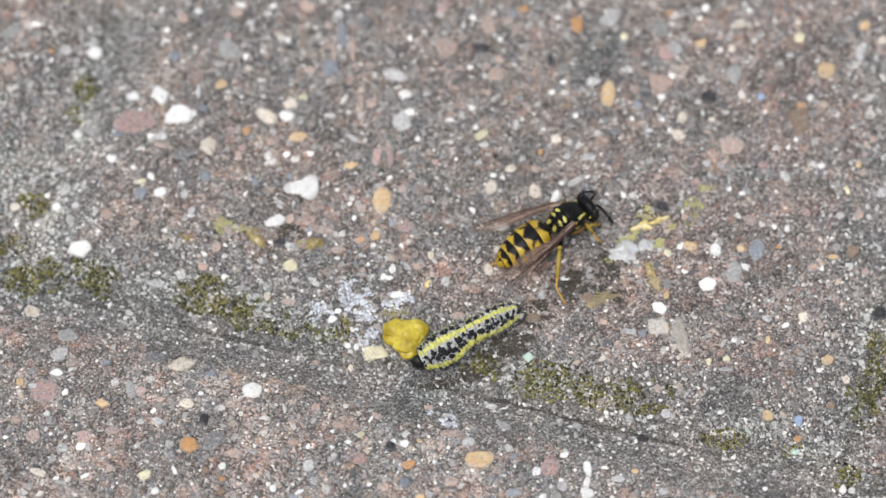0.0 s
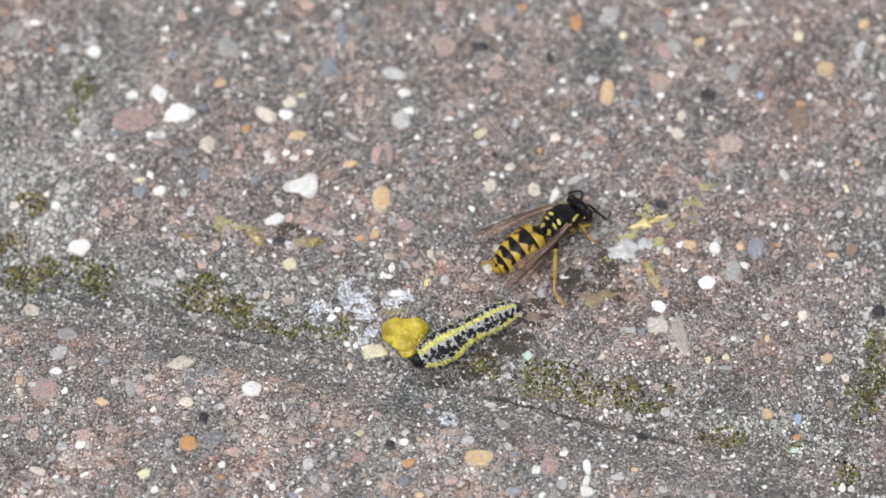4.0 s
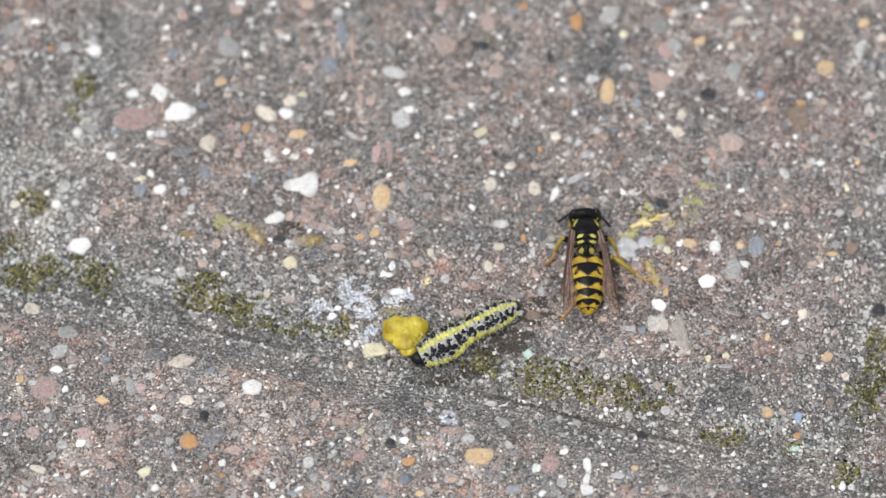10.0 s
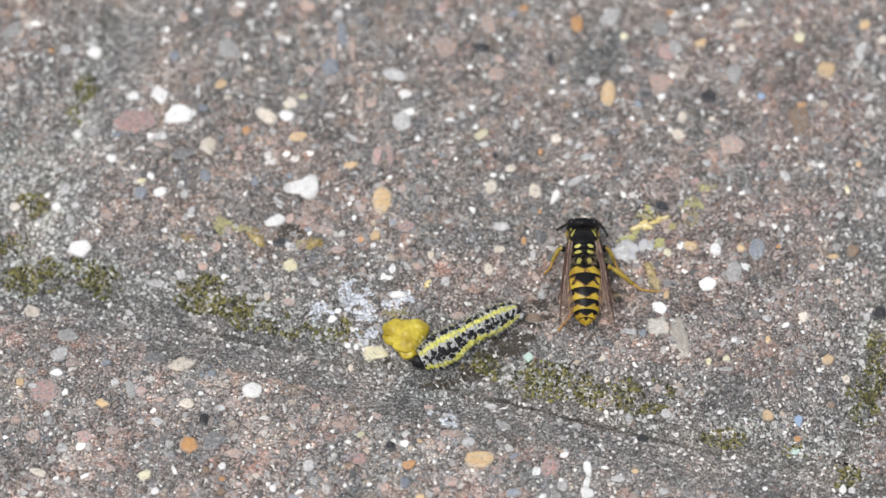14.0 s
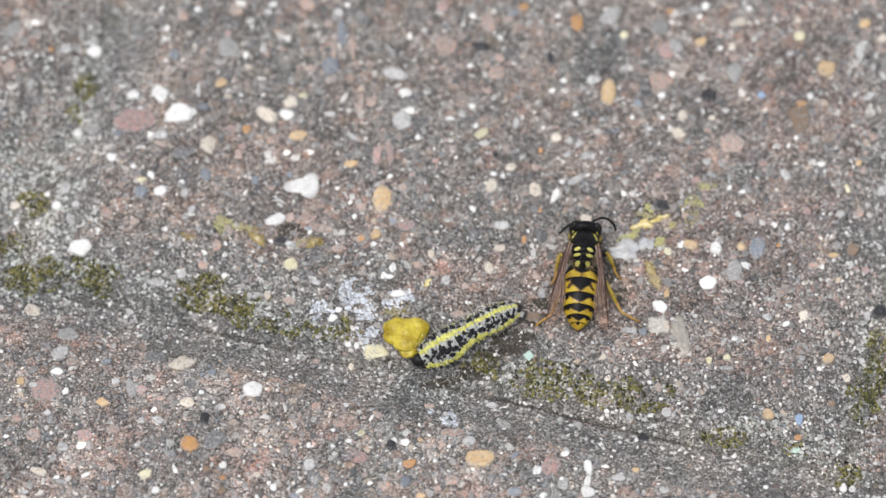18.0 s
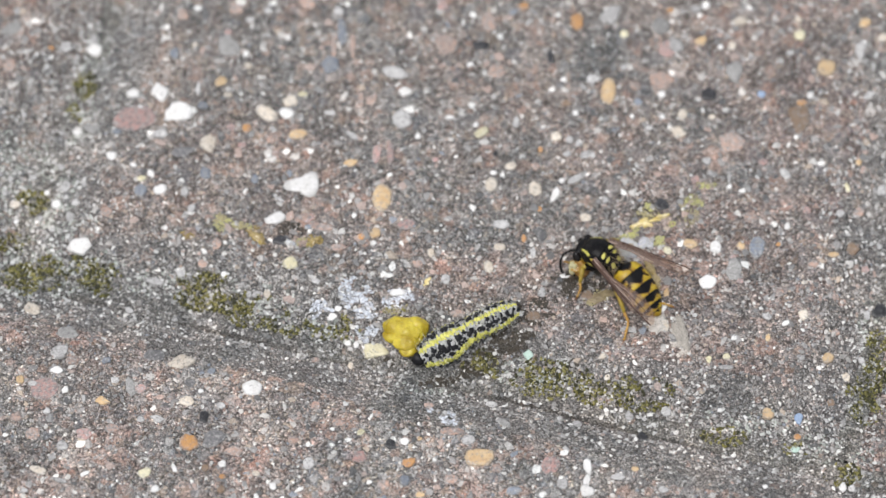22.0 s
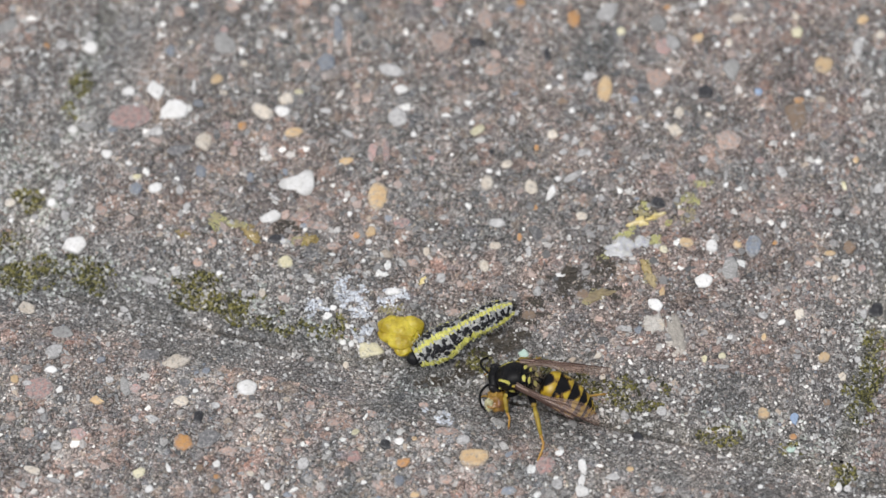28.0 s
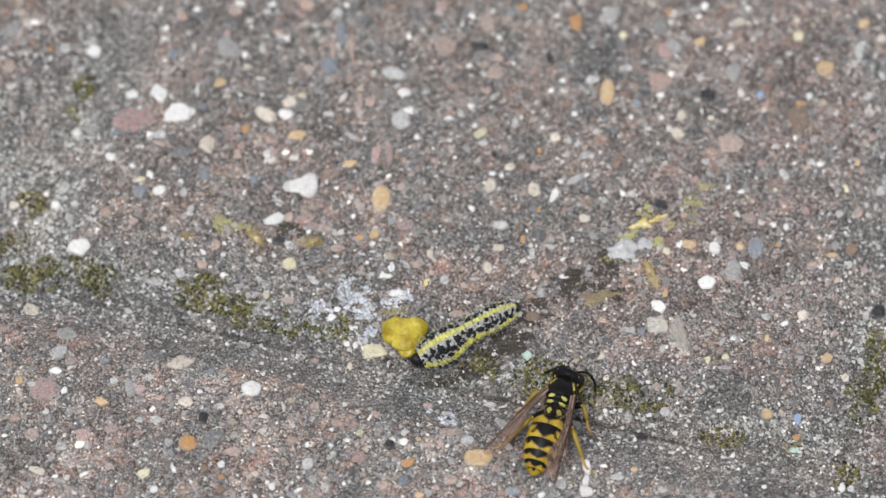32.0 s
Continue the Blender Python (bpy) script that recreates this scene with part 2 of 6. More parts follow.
def grains_material(name, stops, rough=0.7):
    """Loose or set grains: each island takes one of the stone colours."""
    m, tree, bsdf = nodes_of(name)
    at = world_coords(tree)
    pick = tree.nodes.new("ShaderNodeNewGeometry").outputs["Random Per Island"]
    colours = ramp(tree, stops, True)
    tree.links.new(pick, colours.inputs["Fac"])
    fine = texture(tree, "Noise", at, 5200, 3)
    mottle = ramp(tree, [(0.3, (0.55, 0.54, 0.53)), (0.6, (1.1, 1.1, 1.1))])
    tree.links.new(fine.outputs["Fac"], mottle.inputs["Fac"])
    tree.links.new(blend(tree, 0.8, blend(tree, 0.7, colours.outputs["Color"], mottle.outputs["Color"], "MULTIPLY"), blotches(tree, at), "MULTIPLY"), bsdf.inputs["Base Color"])
    bsdf.inputs["Roughness"].default_value = rough
    add_bump(tree, bsdf, fine.outputs["Fac"], 0.4, 0.0002)
    return m


def shell(name, base, other, rough, scale=2600, coat=0.0, bump=0.15, gloss=0.35):
    """The hard skin of an insect, with fine pits."""
    m, tree, bsdf = nodes_of(name)
    at = object_coords(tree)
    big = texture(tree, "Noise", at, scale * 0.4, 3)
    fine = texture(tree, "Noise", at, scale * 6, 2)
    mix = ramp(tree, [(0.35, base), (0.7, other)])
    tree.links.new(big.outputs["Fac"], mix.inputs["Fac"])
    tree.links.new(mix.outputs["Color"], bsdf.inputs["Base Color"])
    bsdf.inputs["Roughness"].default_value = rough
    bsdf.inputs["Coat Weight"].default_value = coat
    bsdf.inputs["Specular IOR Level"].default_value = gloss
    bsdf.inputs["Coat Roughness"].default_value = 0.25
    add_bump(tree, bsdf, fine.outputs["Fac"], bump, 0.0001)
    return m


def membrane(name, tint, clear):
    m, tree, bsdf = nodes_of(name)
    at = object_coords(tree)
    big = texture(tree, "Noise", at, 900, 3)
    mix = ramp(tree, [(0.3, tint), (0.7, tuple(c * 1.5 for c in tint))])
    tree.links.new(big.outputs["Fac"], mix.inputs["Fac"])
    tree.links.new(mix.outputs["Color"], bsdf.inputs["Base Color"])
    bsdf.inputs["Roughness"].default_value = 0.32
    see = tree.nodes.new("ShaderNodeBsdfTransparent")
    see.inputs["Color"].default_value = (0.84, 0.76, 0.70, 1)
    both = tree.nodes.new("ShaderNodeMixShader")
    along = tree.nodes.new("ShaderNodeSeparateXYZ")
    tree.links.new(at, along.inputs[0])
    fade = tree.nodes.new("ShaderNodeMapRange")
    for socket, value in zip(("From Min", "From Max", "To Min", "To Max"), (-0.0085, -0.0015, 1 - clear, 0.52)):
        fade.inputs[socket].default_value = value
    tree.links.new(along.outputs["Y"], fade.inputs["Value"])
    tree.links.new(fade.outputs["Result"], both.inputs["Fac"])
    tree.links.new(see.outputs[0], both.inputs[1])
    tree.links.new(bsdf.outputs[0], both.inputs[2])
    tree.links.new(both.outputs[0], tree.nodes["Material Output"].inputs["Surface"])
    add_bump(tree, bsdf, big.outputs["Fac"], 0.3, 0.0002)
    return m


CONCRETE = gritty("worn_concrete", (0.21, 0.206, 0.20), (0.35, 0.343, 0.332), (0.37, 0.318, 0.29), 0.4, smudge=0.25, blush=0.48)
CONCRETE_WARM = gritty("worn_concrete_reddish", (0.22, 0.207, 0.195), (0.37, 0.342, 0.322), (0.41, 0.325, 0.29), 0.7, show=0.8, wash=(1.14, 1.0, 0.965), dull=1.14, smudge=0.4)
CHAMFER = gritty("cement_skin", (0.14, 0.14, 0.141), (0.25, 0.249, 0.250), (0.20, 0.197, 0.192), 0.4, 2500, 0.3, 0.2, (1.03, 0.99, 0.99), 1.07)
JOINT_SAND = gritty("joint_sand", (0.18, 0.178, 0.17), (0.32, 0.315, 0.302), (0.17, 0.165, 0.13), 0.3, 2200, 0.3, 0.2, (1.0, 1.0, 0.96), 1.0)
STONE = {
    "W": speckled("white_quartz", (0.75, 0.74, 0.72), (0.66, 0.645, 0.61), 900, 0.45, 0.1, 0.15, 0.4, 0.0, 0.85, film=0.05),
    "L": speckled("pale_grey_stone", (0.44, 0.43, 0.42), (0.58, 0.57, 0.55), 1200, 0.6, 0.25, 0.3, film=0.7),
    "C": speckled("cream_flint", (0.58, 0.50, 0.40), (0.68, 0.62, 0.53), 1100, 0.55, 0.2, 0.25, film=0.45),
    "Y": speckled("yellowish_pebble", (0.56, 0.51, 0.32), (0.66, 0.62, 0.45), 700, 0.45, 0.2, 0.2, film=0.25),
    "T": speckled("tan_flint", (0.52, 0.35, 0.18), (0.60, 0.45, 0.27), 1100, 0.5, 0.2, 0.2, 0.4, 0.0, 0.75, film=0.4),
    "O": speckled("orange_flint", (0.55, 0.29, 0.10), (0.46, 0.25, 0.12), 1300, 0.5, 0.2, 0.25, film=0.5),
    "R": speckled("reddish_stone", (0.44, 0.27, 0.21), (0.34, 0.25, 0.21), 1400, 0.7, 0.35, 0.2, film=1.15),
    "P": speckled("pink_stone", (0.50, 0.28, 0.25), (0.42, 0.30, 0.27), 1400, 0.7, 0.3, 0.25, film=1.1),
    "G": speckled("grey_stone", (0.25, 0.245, 0.235), (0.34, 0.335, 0.32), 1200, 0.65, 0.25, 0.25, film=1.0),
    "D": speckled("dark_grey_stone", (0.10, 0.10, 0.105), (0.17, 0.165, 0.165), 1300, 0.6, 0.25, 0.3, film=0.75),
    "K": speckled("black_flint", (0.018, 0.018, 0.02), (0.05, 0.05, 0.055), 1500, 0.4, 0.2, 0.3, film=0.01),
    "B": speckled("blue_grey_stone", (0.17, 0.20, 0.25), (0.24, 0.265, 0.30), 1300, 0.55, 0.2, 0.35, film=0.9),
    "A": speckled("sky_blue_chip", (0.30, 0.40, 0.56), (0.36, 0.45, 0.58), 1300, 0.5, 0.2, 0.2),
    "N": speckled("pale_green_glass_chip", (0.42, 0.56, 0.48), (0.50, 0.62, 0.55), 1300, 0.4, 0.1, 0.2),
    "S": speckled("brown_sandstone", (0.25, 0.17, 0.115), (0.20, 0.145, 0.10), 1400, 0.65, 0.3, 0.2, film=0.5),
    "M": speckled("salmon_stone", (0.50, 0.32, 0.24), (0.38, 0.28, 0.24), 900, 0.75, 0.35, 0.2, film=1.2),
}
GRIT = grains_material("mixed_grit", [
    (0.0, (0.31, 0.30, 0.29)), (0.15, (0.20, 0.195, 0.19)), (0.32, (0.40, 0.385, 0.365)), (0.44, (0.35, 0.285, 0.255)), (0.53, (0.10, 0.10, 0.10)),
    (0.63, (0.50, 0.485, 0.46)), (0.71, (0.38, 0.32, 0.26)), (0.77, (0.25, 0.245, 0.24)), (0.87, (0.40, 0.305, 0.265)), (0.905, (0.74, 0.73, 0.70)), (0.98, (0.22, 0.24, 0.27))])
SAND = grains_material("pale_joint_grit", [
    (0.0, (0.327, 0.320, 0.310)), (0.18, (0.16, 0.158, 0.154)), (0.36, (0.43, 0.423, 0.41)), (0.52, (0.08, 0.08, 0.08)), (0.64, (0.52, 0.512, 0.49)), (0.78, (0.25, 0.245, 0.233)), (0.93, (0.66, 0.652, 0.63))])
MOSS = grains_material("olive_moss", [
    (0.0, (0.15, 0.137, 0.036)), (0.22, (0.075, 0.072, 0.022)), (0.42, (0.20, 0.184, 0.062)), (0.58, (0.035, 0.035, 0.014)), (0.80, (0.26, 0.24, 0.10)), (0.94, (0.40, 0.395, 0.36)), (0.98, (0.55, 0.545, 0.52))], 0.8)
LICHEN = grains_material("pale_lichen_grit", [(0.0, (0.37, 0.39, 0.35)), (0.25, (0.24, 0.255, 0.23)), (0.5, (0.49, 0.50, 0.47)), (0.72, (0.14, 0.145, 0.13)), (0.85, (0.60, 0.60, 0.58))], 0.85)
PALE_MORTAR = grains_material("pale_mortar", [(0.0, (0.40, 0.37, 0.33)), (0.3, (0.33, 0.31, 0.28)), (0.6, (0.46, 0.43, 0.39)), (0.85, (0.27, 0.25, 0.23))], 0.85)
LIME = grains_material("pale_lime_crust", [
    (0.0, (0.55, 0.58, 0.63)), (0.3, (0.42, 0.44, 0.48)), (0.6, (0.64, 0.66, 0.69)), (0.85, (0.34, 0.35, 0.37))], 0.85)
WASP_BLACK = shell("black_wasp_shell", (0.004, 0.004, 0.0045), (0.009, 0.0085, 0.0085), 0.31, coat=0.0, gloss=0.11)
WASP_YELLOW = shell("yellow_wasp_shell", (0.43, 0.31, 0.018), (0.25, 0.145, 0.007), 0.34, coat=0.2)
WASP_BROWN = shell("brown_wasp_shell", (0.14, 0.075, 0.008), (0.09, 0.045, 0.006), 0.36, coat=0.1)
WASP_SPOT = shell("lemon_wasp_marking", (0.48, 0.45, 0.11), (0.40, 0.36, 0.06), 0.42)
LEG_YELLOW = shell("amber_leg_shell", (0.34, 0.255, 0.035), (0.20, 0.13, 0.02), 0.42)
LEG_BROWN = shell("brown_foot_shell", (0.26, 0.10, 0.025), (0.19, 0.07, 0.02), 0.5)
FOOT = shell("amber_foot_shell", (0.42, 0.26, 0.06), (0.33, 0.17, 0.035), 0.45)
WASP_EYE = shell("compound_eye", (0.006, 0.005, 0.005), (0.012, 0.010, 0.009), 0.26, bump=0.1, gloss=0.22)
HAIR = shell("fine_hair", (0.05, 0.038, 0.02), (0.03, 0.023, 0.013), 0.6)
TAWNY_HAIR = shell("tawny_hair", (0.30, 0.23, 0.14), (0.20, 0.15, 0.09), 0.6)
WING = membrane("smoky_wing", (0.34, 0.245, 0.20), 0.84)
VEIN = shell("wing_vein", (0.055, 0.024, 0.014), (0.04, 0.018, 0.012), 0.45)
GRUB_PALE = speckled("grub_pale_skin", (0.20, 0.205, 0.20), (0.50, 0.50, 0.47), 1500, 0.5, 0.4, 0.0, 0.4, 0.1, 0.12)
GRUB_YELLOW = speckled("grub_yellow_stripe", (0.64, 0.62, 0.17), (0.44, 0.43, 0.07), 1500, 0.5, 0.5, 0.0, 0.4, 0.15)
GRUB_BLACK = shell("grub_black_spot", (0.006, 0.006, 0.007), (0.016, 0.016, 0.018), 0.4, coat=0.0, gloss=0.2)
GRUB_HAIR = shell("grub_hair", (0.75, 0.75, 0.70), (0.62, 0.62, 0.56), 0.5)
GRUB_DARK_HAIR = shell("grub_dark_hair", (0.05, 0.05, 0.05), (0.03, 0.03, 0.03), 0.5)
GUT = speckled("wet_yellow_pulp", (0.60, 0.49, 0.06), (0.30, 0.215, 0.008), 520, 0.34, 0.5, 0.0, 0.4, 0.5, 0.75)
GLOB = speckled("cloudy_slime", (0.48, 0.48, 0.475), (0.36, 0.36, 0.355), 700, 0.25, 0.2, 0.0, 0.5, 0.2, 0.8)
LEMON_DUST = speckled("pale_lemon_residue", (0.46, 0.445, 0.17), (0.34, 0.33, 0.17), 1500, 0.6, 0.5, 0.1, 0.4, 0.0, 0.5)
CREAM = speckled("cream_flake", (0.58, 0.55, 0.50), (0.40, 0.375, 0.335), 1300, 0.7, 0.6, 0.1, 0.3, 0.0, 0.5)
BEIGE = speckled("dry_beige_mortar", (0.42, 0.39, 0.34), (0.31, 0.285, 0.25), 1500, 0.85, 0.5, 0.1, 0.3, 0.0, 0.55)
TAN_PALE = speckled("pale_tan_residue", (0.44, 0.36, 0.20), (0.33, 0.26, 0.14), 1200, 0.5, 0.4, 0.1, 0.4, 0.0, 0.6)
TAN_FILM = speckled("dry_tan_residue", (0.30, 0.24, 0.13), (0.21, 0.165, 0.10), 1300, 0.5, 0.4, 0.1, 0.4, 0.0, 0.5)
OCHRE_WET = speckled("wet_ochre_slime", (0.36, 0.28, 0.12), (0.27, 0.20, 0.085), 900, 0.22, 0.3, 0.0, 0.6, 0.1, 0.7)
SMEAR = speckled("yellow_smear", (0.74, 0.64, 0.38), (0.54, 0.41, 0.08), 900, 0.35, 0.4, 0.1, 0.5, 0.1, 0.6)
SMEAR_PALE = speckled("pale_yellow_residue", (0.37, 0.33, 0.17), (0.30, 0.26, 0.15), 2200, 0.6, 0.5, 0.1, 0.4, 0.0, 0.5)
SMEAR_BROWN = speckled("ochre_smear", (0.36, 0.27, 0.08), (0.17, 0.12, 0.035), 1800, 0.4, 0.4, 0.1, 0.5, 0.0, 0.6)
# damp, and the contact shade beside the caterpillar given as crumb colour
DAMP_SHADE = speckled("dark_damp_and_shade", (0.055, 0.043, 0.028), (0.024, 0.019, 0.013), 2000, 0.3, 0.4, 0.1, 0.5)
MORSEL = speckled("chewed_flesh", (0.33, 0.20, 0.025), (0.17, 0.07, 0.025), 900, 0.3, 0.3, 0.0, 0.6, 0.15, 0.6)
MORSEL_DARK = speckled("dark_flesh_shred", (0.14, 0.05, 0.025), (0.07, 0.03, 0.018), 1100, 0.35, 0.3, 0.0, 0.5)
MORSEL_PALE = speckled("pale_flesh_edge", (0.42, 0.40, 0.24), (0.52, 0.47, 0.26), 1100, 0.35, 0.3, 0.0, 0.5, 0.15, 0.6)


# Plan of the paving, in millimetres: u runs along the long joint, v away from it.
JOINT_X, JOINT_Y, JOINT_TURN = -49.6, -2.2, radians(-15.5)
PITCH = 97.8


def to_uv(x, y):
    dx, dy = x - JOINT_X, y - JOINT_Y
    c, s = math.cos(JOINT_TURN), math.sin(JOINT_TURN)
    return dx * c + dy * s, -dx * s + dy * c


def to_xy(u, v):
    c, s = math.cos(JOINT_TURN), math.sin(JOINT_TURN)
    return JOINT_X + u * c - v * s, JOINT_Y + u * s + v * c


def value_noise(x, y, seed=0):
    """Smooth noise of two numbers, from 0 to 1."""
    x, y = np.asarray(x, float), np.asarray(y, float)
    xi, yi = np.floor(x), np.floor(y)
    fx, fy = x - xi, y - yi
    fx, fy = fx * fx * (3 - 2 * fx), fy * fy * (3 - 2 * fy)

    def lattice(i, j):
        h = np.sin(i * 127.1 + j * 311.7 + seed * 74.7) * 43758.5453
        return h - np.floor(h)
    a, b = lattice(xi, yi), lattice(xi + 1, yi)
    c, d = lattice(xi, yi + 1), lattice(xi + 1, yi + 1)
    return (a * (1 - fx) + b * fx) * (1 - fy) + (c * (1 - fx) + d * fx) * fy


def joint_distance(u, v):
    """Millimetres from the middle of the nearest joint."""
    u, v = np.asarray(u, float), np.asarray(v, float)
    across = np.minimum(np.abs(u), np.abs(u - PITCH))
    return np.where(v > 0, np.minimum(np.abs(v), across), np.abs(v))


def height(x, y):
    """Height of the worn paving in millimetres."""
    u, v = to_uv(np.asarray(x, float), np.asarray(y, float))
    d = joint_distance(u, v) + 1.4 * (value_noise(u * 0.35, v * 0.35, 3) - 0.5)
    k = np.clip(d / 8.5, 0, 1)
    dip = -2.3 * (1 - k * k * (3 - 2 * k))
    wave = 0.5 * (value_noise(u * 0.07, v * 0.07, 5) - 0.5) + 0.22 * (value_noise(u * 0.45, v * 0.45, 7) - 0.5)
    return dip + wave


# ---- small builders ----
def mesh_of(name, verts, faces, mats, face_mats=None, smooth=True):
    """A mesh from points in millimetres."""
    me = bpy.data.meshes.new(name)
    me.from_pydata((np.asarray(verts, float) * MM).tolist(), [], faces)
    for m in mats if isinstance(mats, (list, tuple)) else [mats]:
        me.materials.append(m)
    if face_mats is not None:
        me.polygons.foreach_set("material_index", face_mats)
    if smooth:
        me.polygons.foreach_set("use_smooth", [True] * len(me.polygons))
    me.update()
    return me


def put(name, me, parent=None, loc=(0, 0, 0), label="", kind=""):
    """Link a mesh as one object; loc is in millimetres in its parent's space."""
    ob = new(name, me)
    ob.parent = parent
    ob.location = Vector(loc) * MM
    return tagged(ob, label=label, kind=kind)


def part(name, verts, faces, mats, parent, label="", loc=(0, 0, 0), face_mats=None, smooth=True, kind=""):
    return put(name, mesh_of(name, verts, faces, mats, face_mats, smooth), parent, loc, label, kind)


def ring_faces(rings, n, closed_ends=True):
    faces = [(i * n + j, i * n + (j + 1) % n, (i + 1) * n + (j + 1) % n, (i + 1) * n + j) for i in range(rings - 1) for j in range(n)]
    if closed_ends:
        faces += [tuple(range(n - 1, -1, -1)), tuple(range((rings - 1) * n, rings * n))]
    return faces


def tube(points, radii, n=10):
    """A round tapering tube along points."""
    pts = [Vector(p) for p in points]
    verts, side = [], None
    for i, p in enumerate(pts):
        d = (pts[min(i + 1, len(pts) - 1)] - pts[max(i - 1, 0)]).normalized()
        if side is None:
            side = d.orthogonal().normalized()
        side = (side - d * side.dot(d)).normalized()
        up = d.cross(side)
        verts += [tuple(p + (side * math.cos(a) + up * math.sin(a)) * radii[i]) for a in (2 * math.pi * k / n for k in range(n))]
    return verts, ring_faces(len(pts), n)


def ellipsoid(c, r, nu=24, nv=16):
    verts, faces = [], []
    for i in range(nv + 1):
        th = math.pi * (0.02 + 0.96 * i / nv)
        for j in range(nu):
            a = 2 * math.pi * j / nu
            verts.append((c[0] + r[0] * math.sin(th) * math.cos(a), c[1] + r[1] * math.sin(th) * math.sin(a), c[2] + r[2] * math.cos(th)))
    return verts, [f[::-1] for f in ring_faces(nv + 1, nu)]


def joined(*pieces):
    verts, faces = [], []
    for v, f in pieces:
        k = len(verts)
        verts += list(v)
        faces += [tuple(i + k for i in g) for g in f]
    return verts, faces


def spline(points, count):
    """Points evenly along a smooth curve through the given ones."""
    pts = [Vector(p) for p in points]
    pts = [pts[0] * 2 - pts[1]] + pts + [pts[-1] * 2 - pts[-2]]
    out = []
    for k in range(count):
        s = k / (count - 1) * (len(pts) - 3)
        i = min(int(s), len(pts) - 4)
        f = s - i
        a, b, c, d = pts[i:i + 4]
        out.append(0.5 * ((2 * b) + (c - a) * f + (2 * a - 5 * b + 4 * c - d) * f * f + (3 * b - 3 * c + d - a) * f ** 3))
    return out


# ---- the paving ----
ground_sheet = bpy.data.meshes.new("ground")
ground_sheet.from_pydata([(-60, -60, -0.012), (60, -60, -0.012), (60, 60, -0.012), (-60, 60, -0.012)], [], [(0, 1, 2, 3)])
ground_sheet.materials.append(JOINT_SAND)
ground = tagged(new("ground", ground_sheet), "grey sandy bed under and around the concrete paving", "ground", kind="structure")
pavement = tagged(new("pavement"), "worn grey-pink concrete block paving with mossy sandy joints", "pavement", kind="structure")


def steps(a, b, fine_a, fine_b, fine, coarse):
    out = [a]
    while out[-1] < b - 1e-6:
        gap = fine if fine_a - 1e-6 <= out[-1] < fine_b else coarse
        nxt = out[-1] + gap
        if out[-1] < fine_a < nxt:
            nxt = fine_a
        out.append(min(nxt, b))
    return np.array(out)


def block(u, v, material, label, skin=0.0):
    """One paving block with its worn top, in plan coordinates."""
    uu, vv = np.meshgrid(u, v)
    x, y = to_xy(uu, vv)
    z = height(x, y) + 0.10 * (value_noise(uu * 2.2, vv * 2.2, 11) - 0.5)
    nu, nv = len(u), len(v)
    top = np.stack([x, y, z], -1).reshape(-1, 3)
    faces = [(j * nu + i, j * nu + i + 1, (j + 1) * nu + i + 1, (j + 1) * nu + i) for j in range(nv - 1) for i in range(nu - 1)]
    edge = list(range(nu)) + [j * nu + nu - 1 for j in range(1, nv)] + [(nv - 1) * nu + i for i in range(nu - 2, -1, -1)] + [j * nu for j in range(nv - 2, 0, -1)]
    low = top[edge].copy()
    low[:, 2] = -11.0
    k, n = len(top), len(edge)
    faces += [(edge[i], k + i, k + (i + 1) % n, edge[(i + 1) % n]) for i in range(n)]
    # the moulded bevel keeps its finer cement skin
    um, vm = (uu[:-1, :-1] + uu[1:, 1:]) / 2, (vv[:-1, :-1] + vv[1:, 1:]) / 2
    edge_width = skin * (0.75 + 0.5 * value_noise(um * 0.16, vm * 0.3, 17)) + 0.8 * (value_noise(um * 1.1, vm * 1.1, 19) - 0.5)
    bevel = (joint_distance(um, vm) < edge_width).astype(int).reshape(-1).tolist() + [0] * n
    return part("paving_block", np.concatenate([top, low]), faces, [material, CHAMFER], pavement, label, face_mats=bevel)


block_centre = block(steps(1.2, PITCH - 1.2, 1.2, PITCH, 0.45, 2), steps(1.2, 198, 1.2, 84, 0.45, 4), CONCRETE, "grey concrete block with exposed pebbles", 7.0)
block_left = block(steps(1.2 - PITCH, -1.2, -24, -1.2, 0.45, 4), steps(1.2, 198, 1.2, 80, 0.45, 4), CONCRETE, "grey concrete block with mossy edge")
block_right = block(steps(PITCH + 1.2, PITCH * 2 - 1.2, PITCH, PITCH + 16, 0.5, 4), steps(1.2, 198, 1.2, 60, 0.5, 4), CONCRETE, "grey concrete block")
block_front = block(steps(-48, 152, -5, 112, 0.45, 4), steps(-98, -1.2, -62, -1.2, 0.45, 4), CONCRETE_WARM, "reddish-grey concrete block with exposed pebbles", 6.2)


def plain_block():
    bm = bmesh.new()
    bmesh.ops.create_cube(bm, size=1.0, matrix=Matrix.Diagonal((0.0952, 0.1968, 0.011, 1)))
    bmesh.ops.bevel(bm, geom=[e for e in bm.edges], offset=0.002, segments=2, affect="EDGES")
    me = bpy.data.meshes.new("paving_block")
    bm.to_mesh(me)
    bm.free()
    me.materials.append(CONCRETE)
    return me


plain = plain_block()
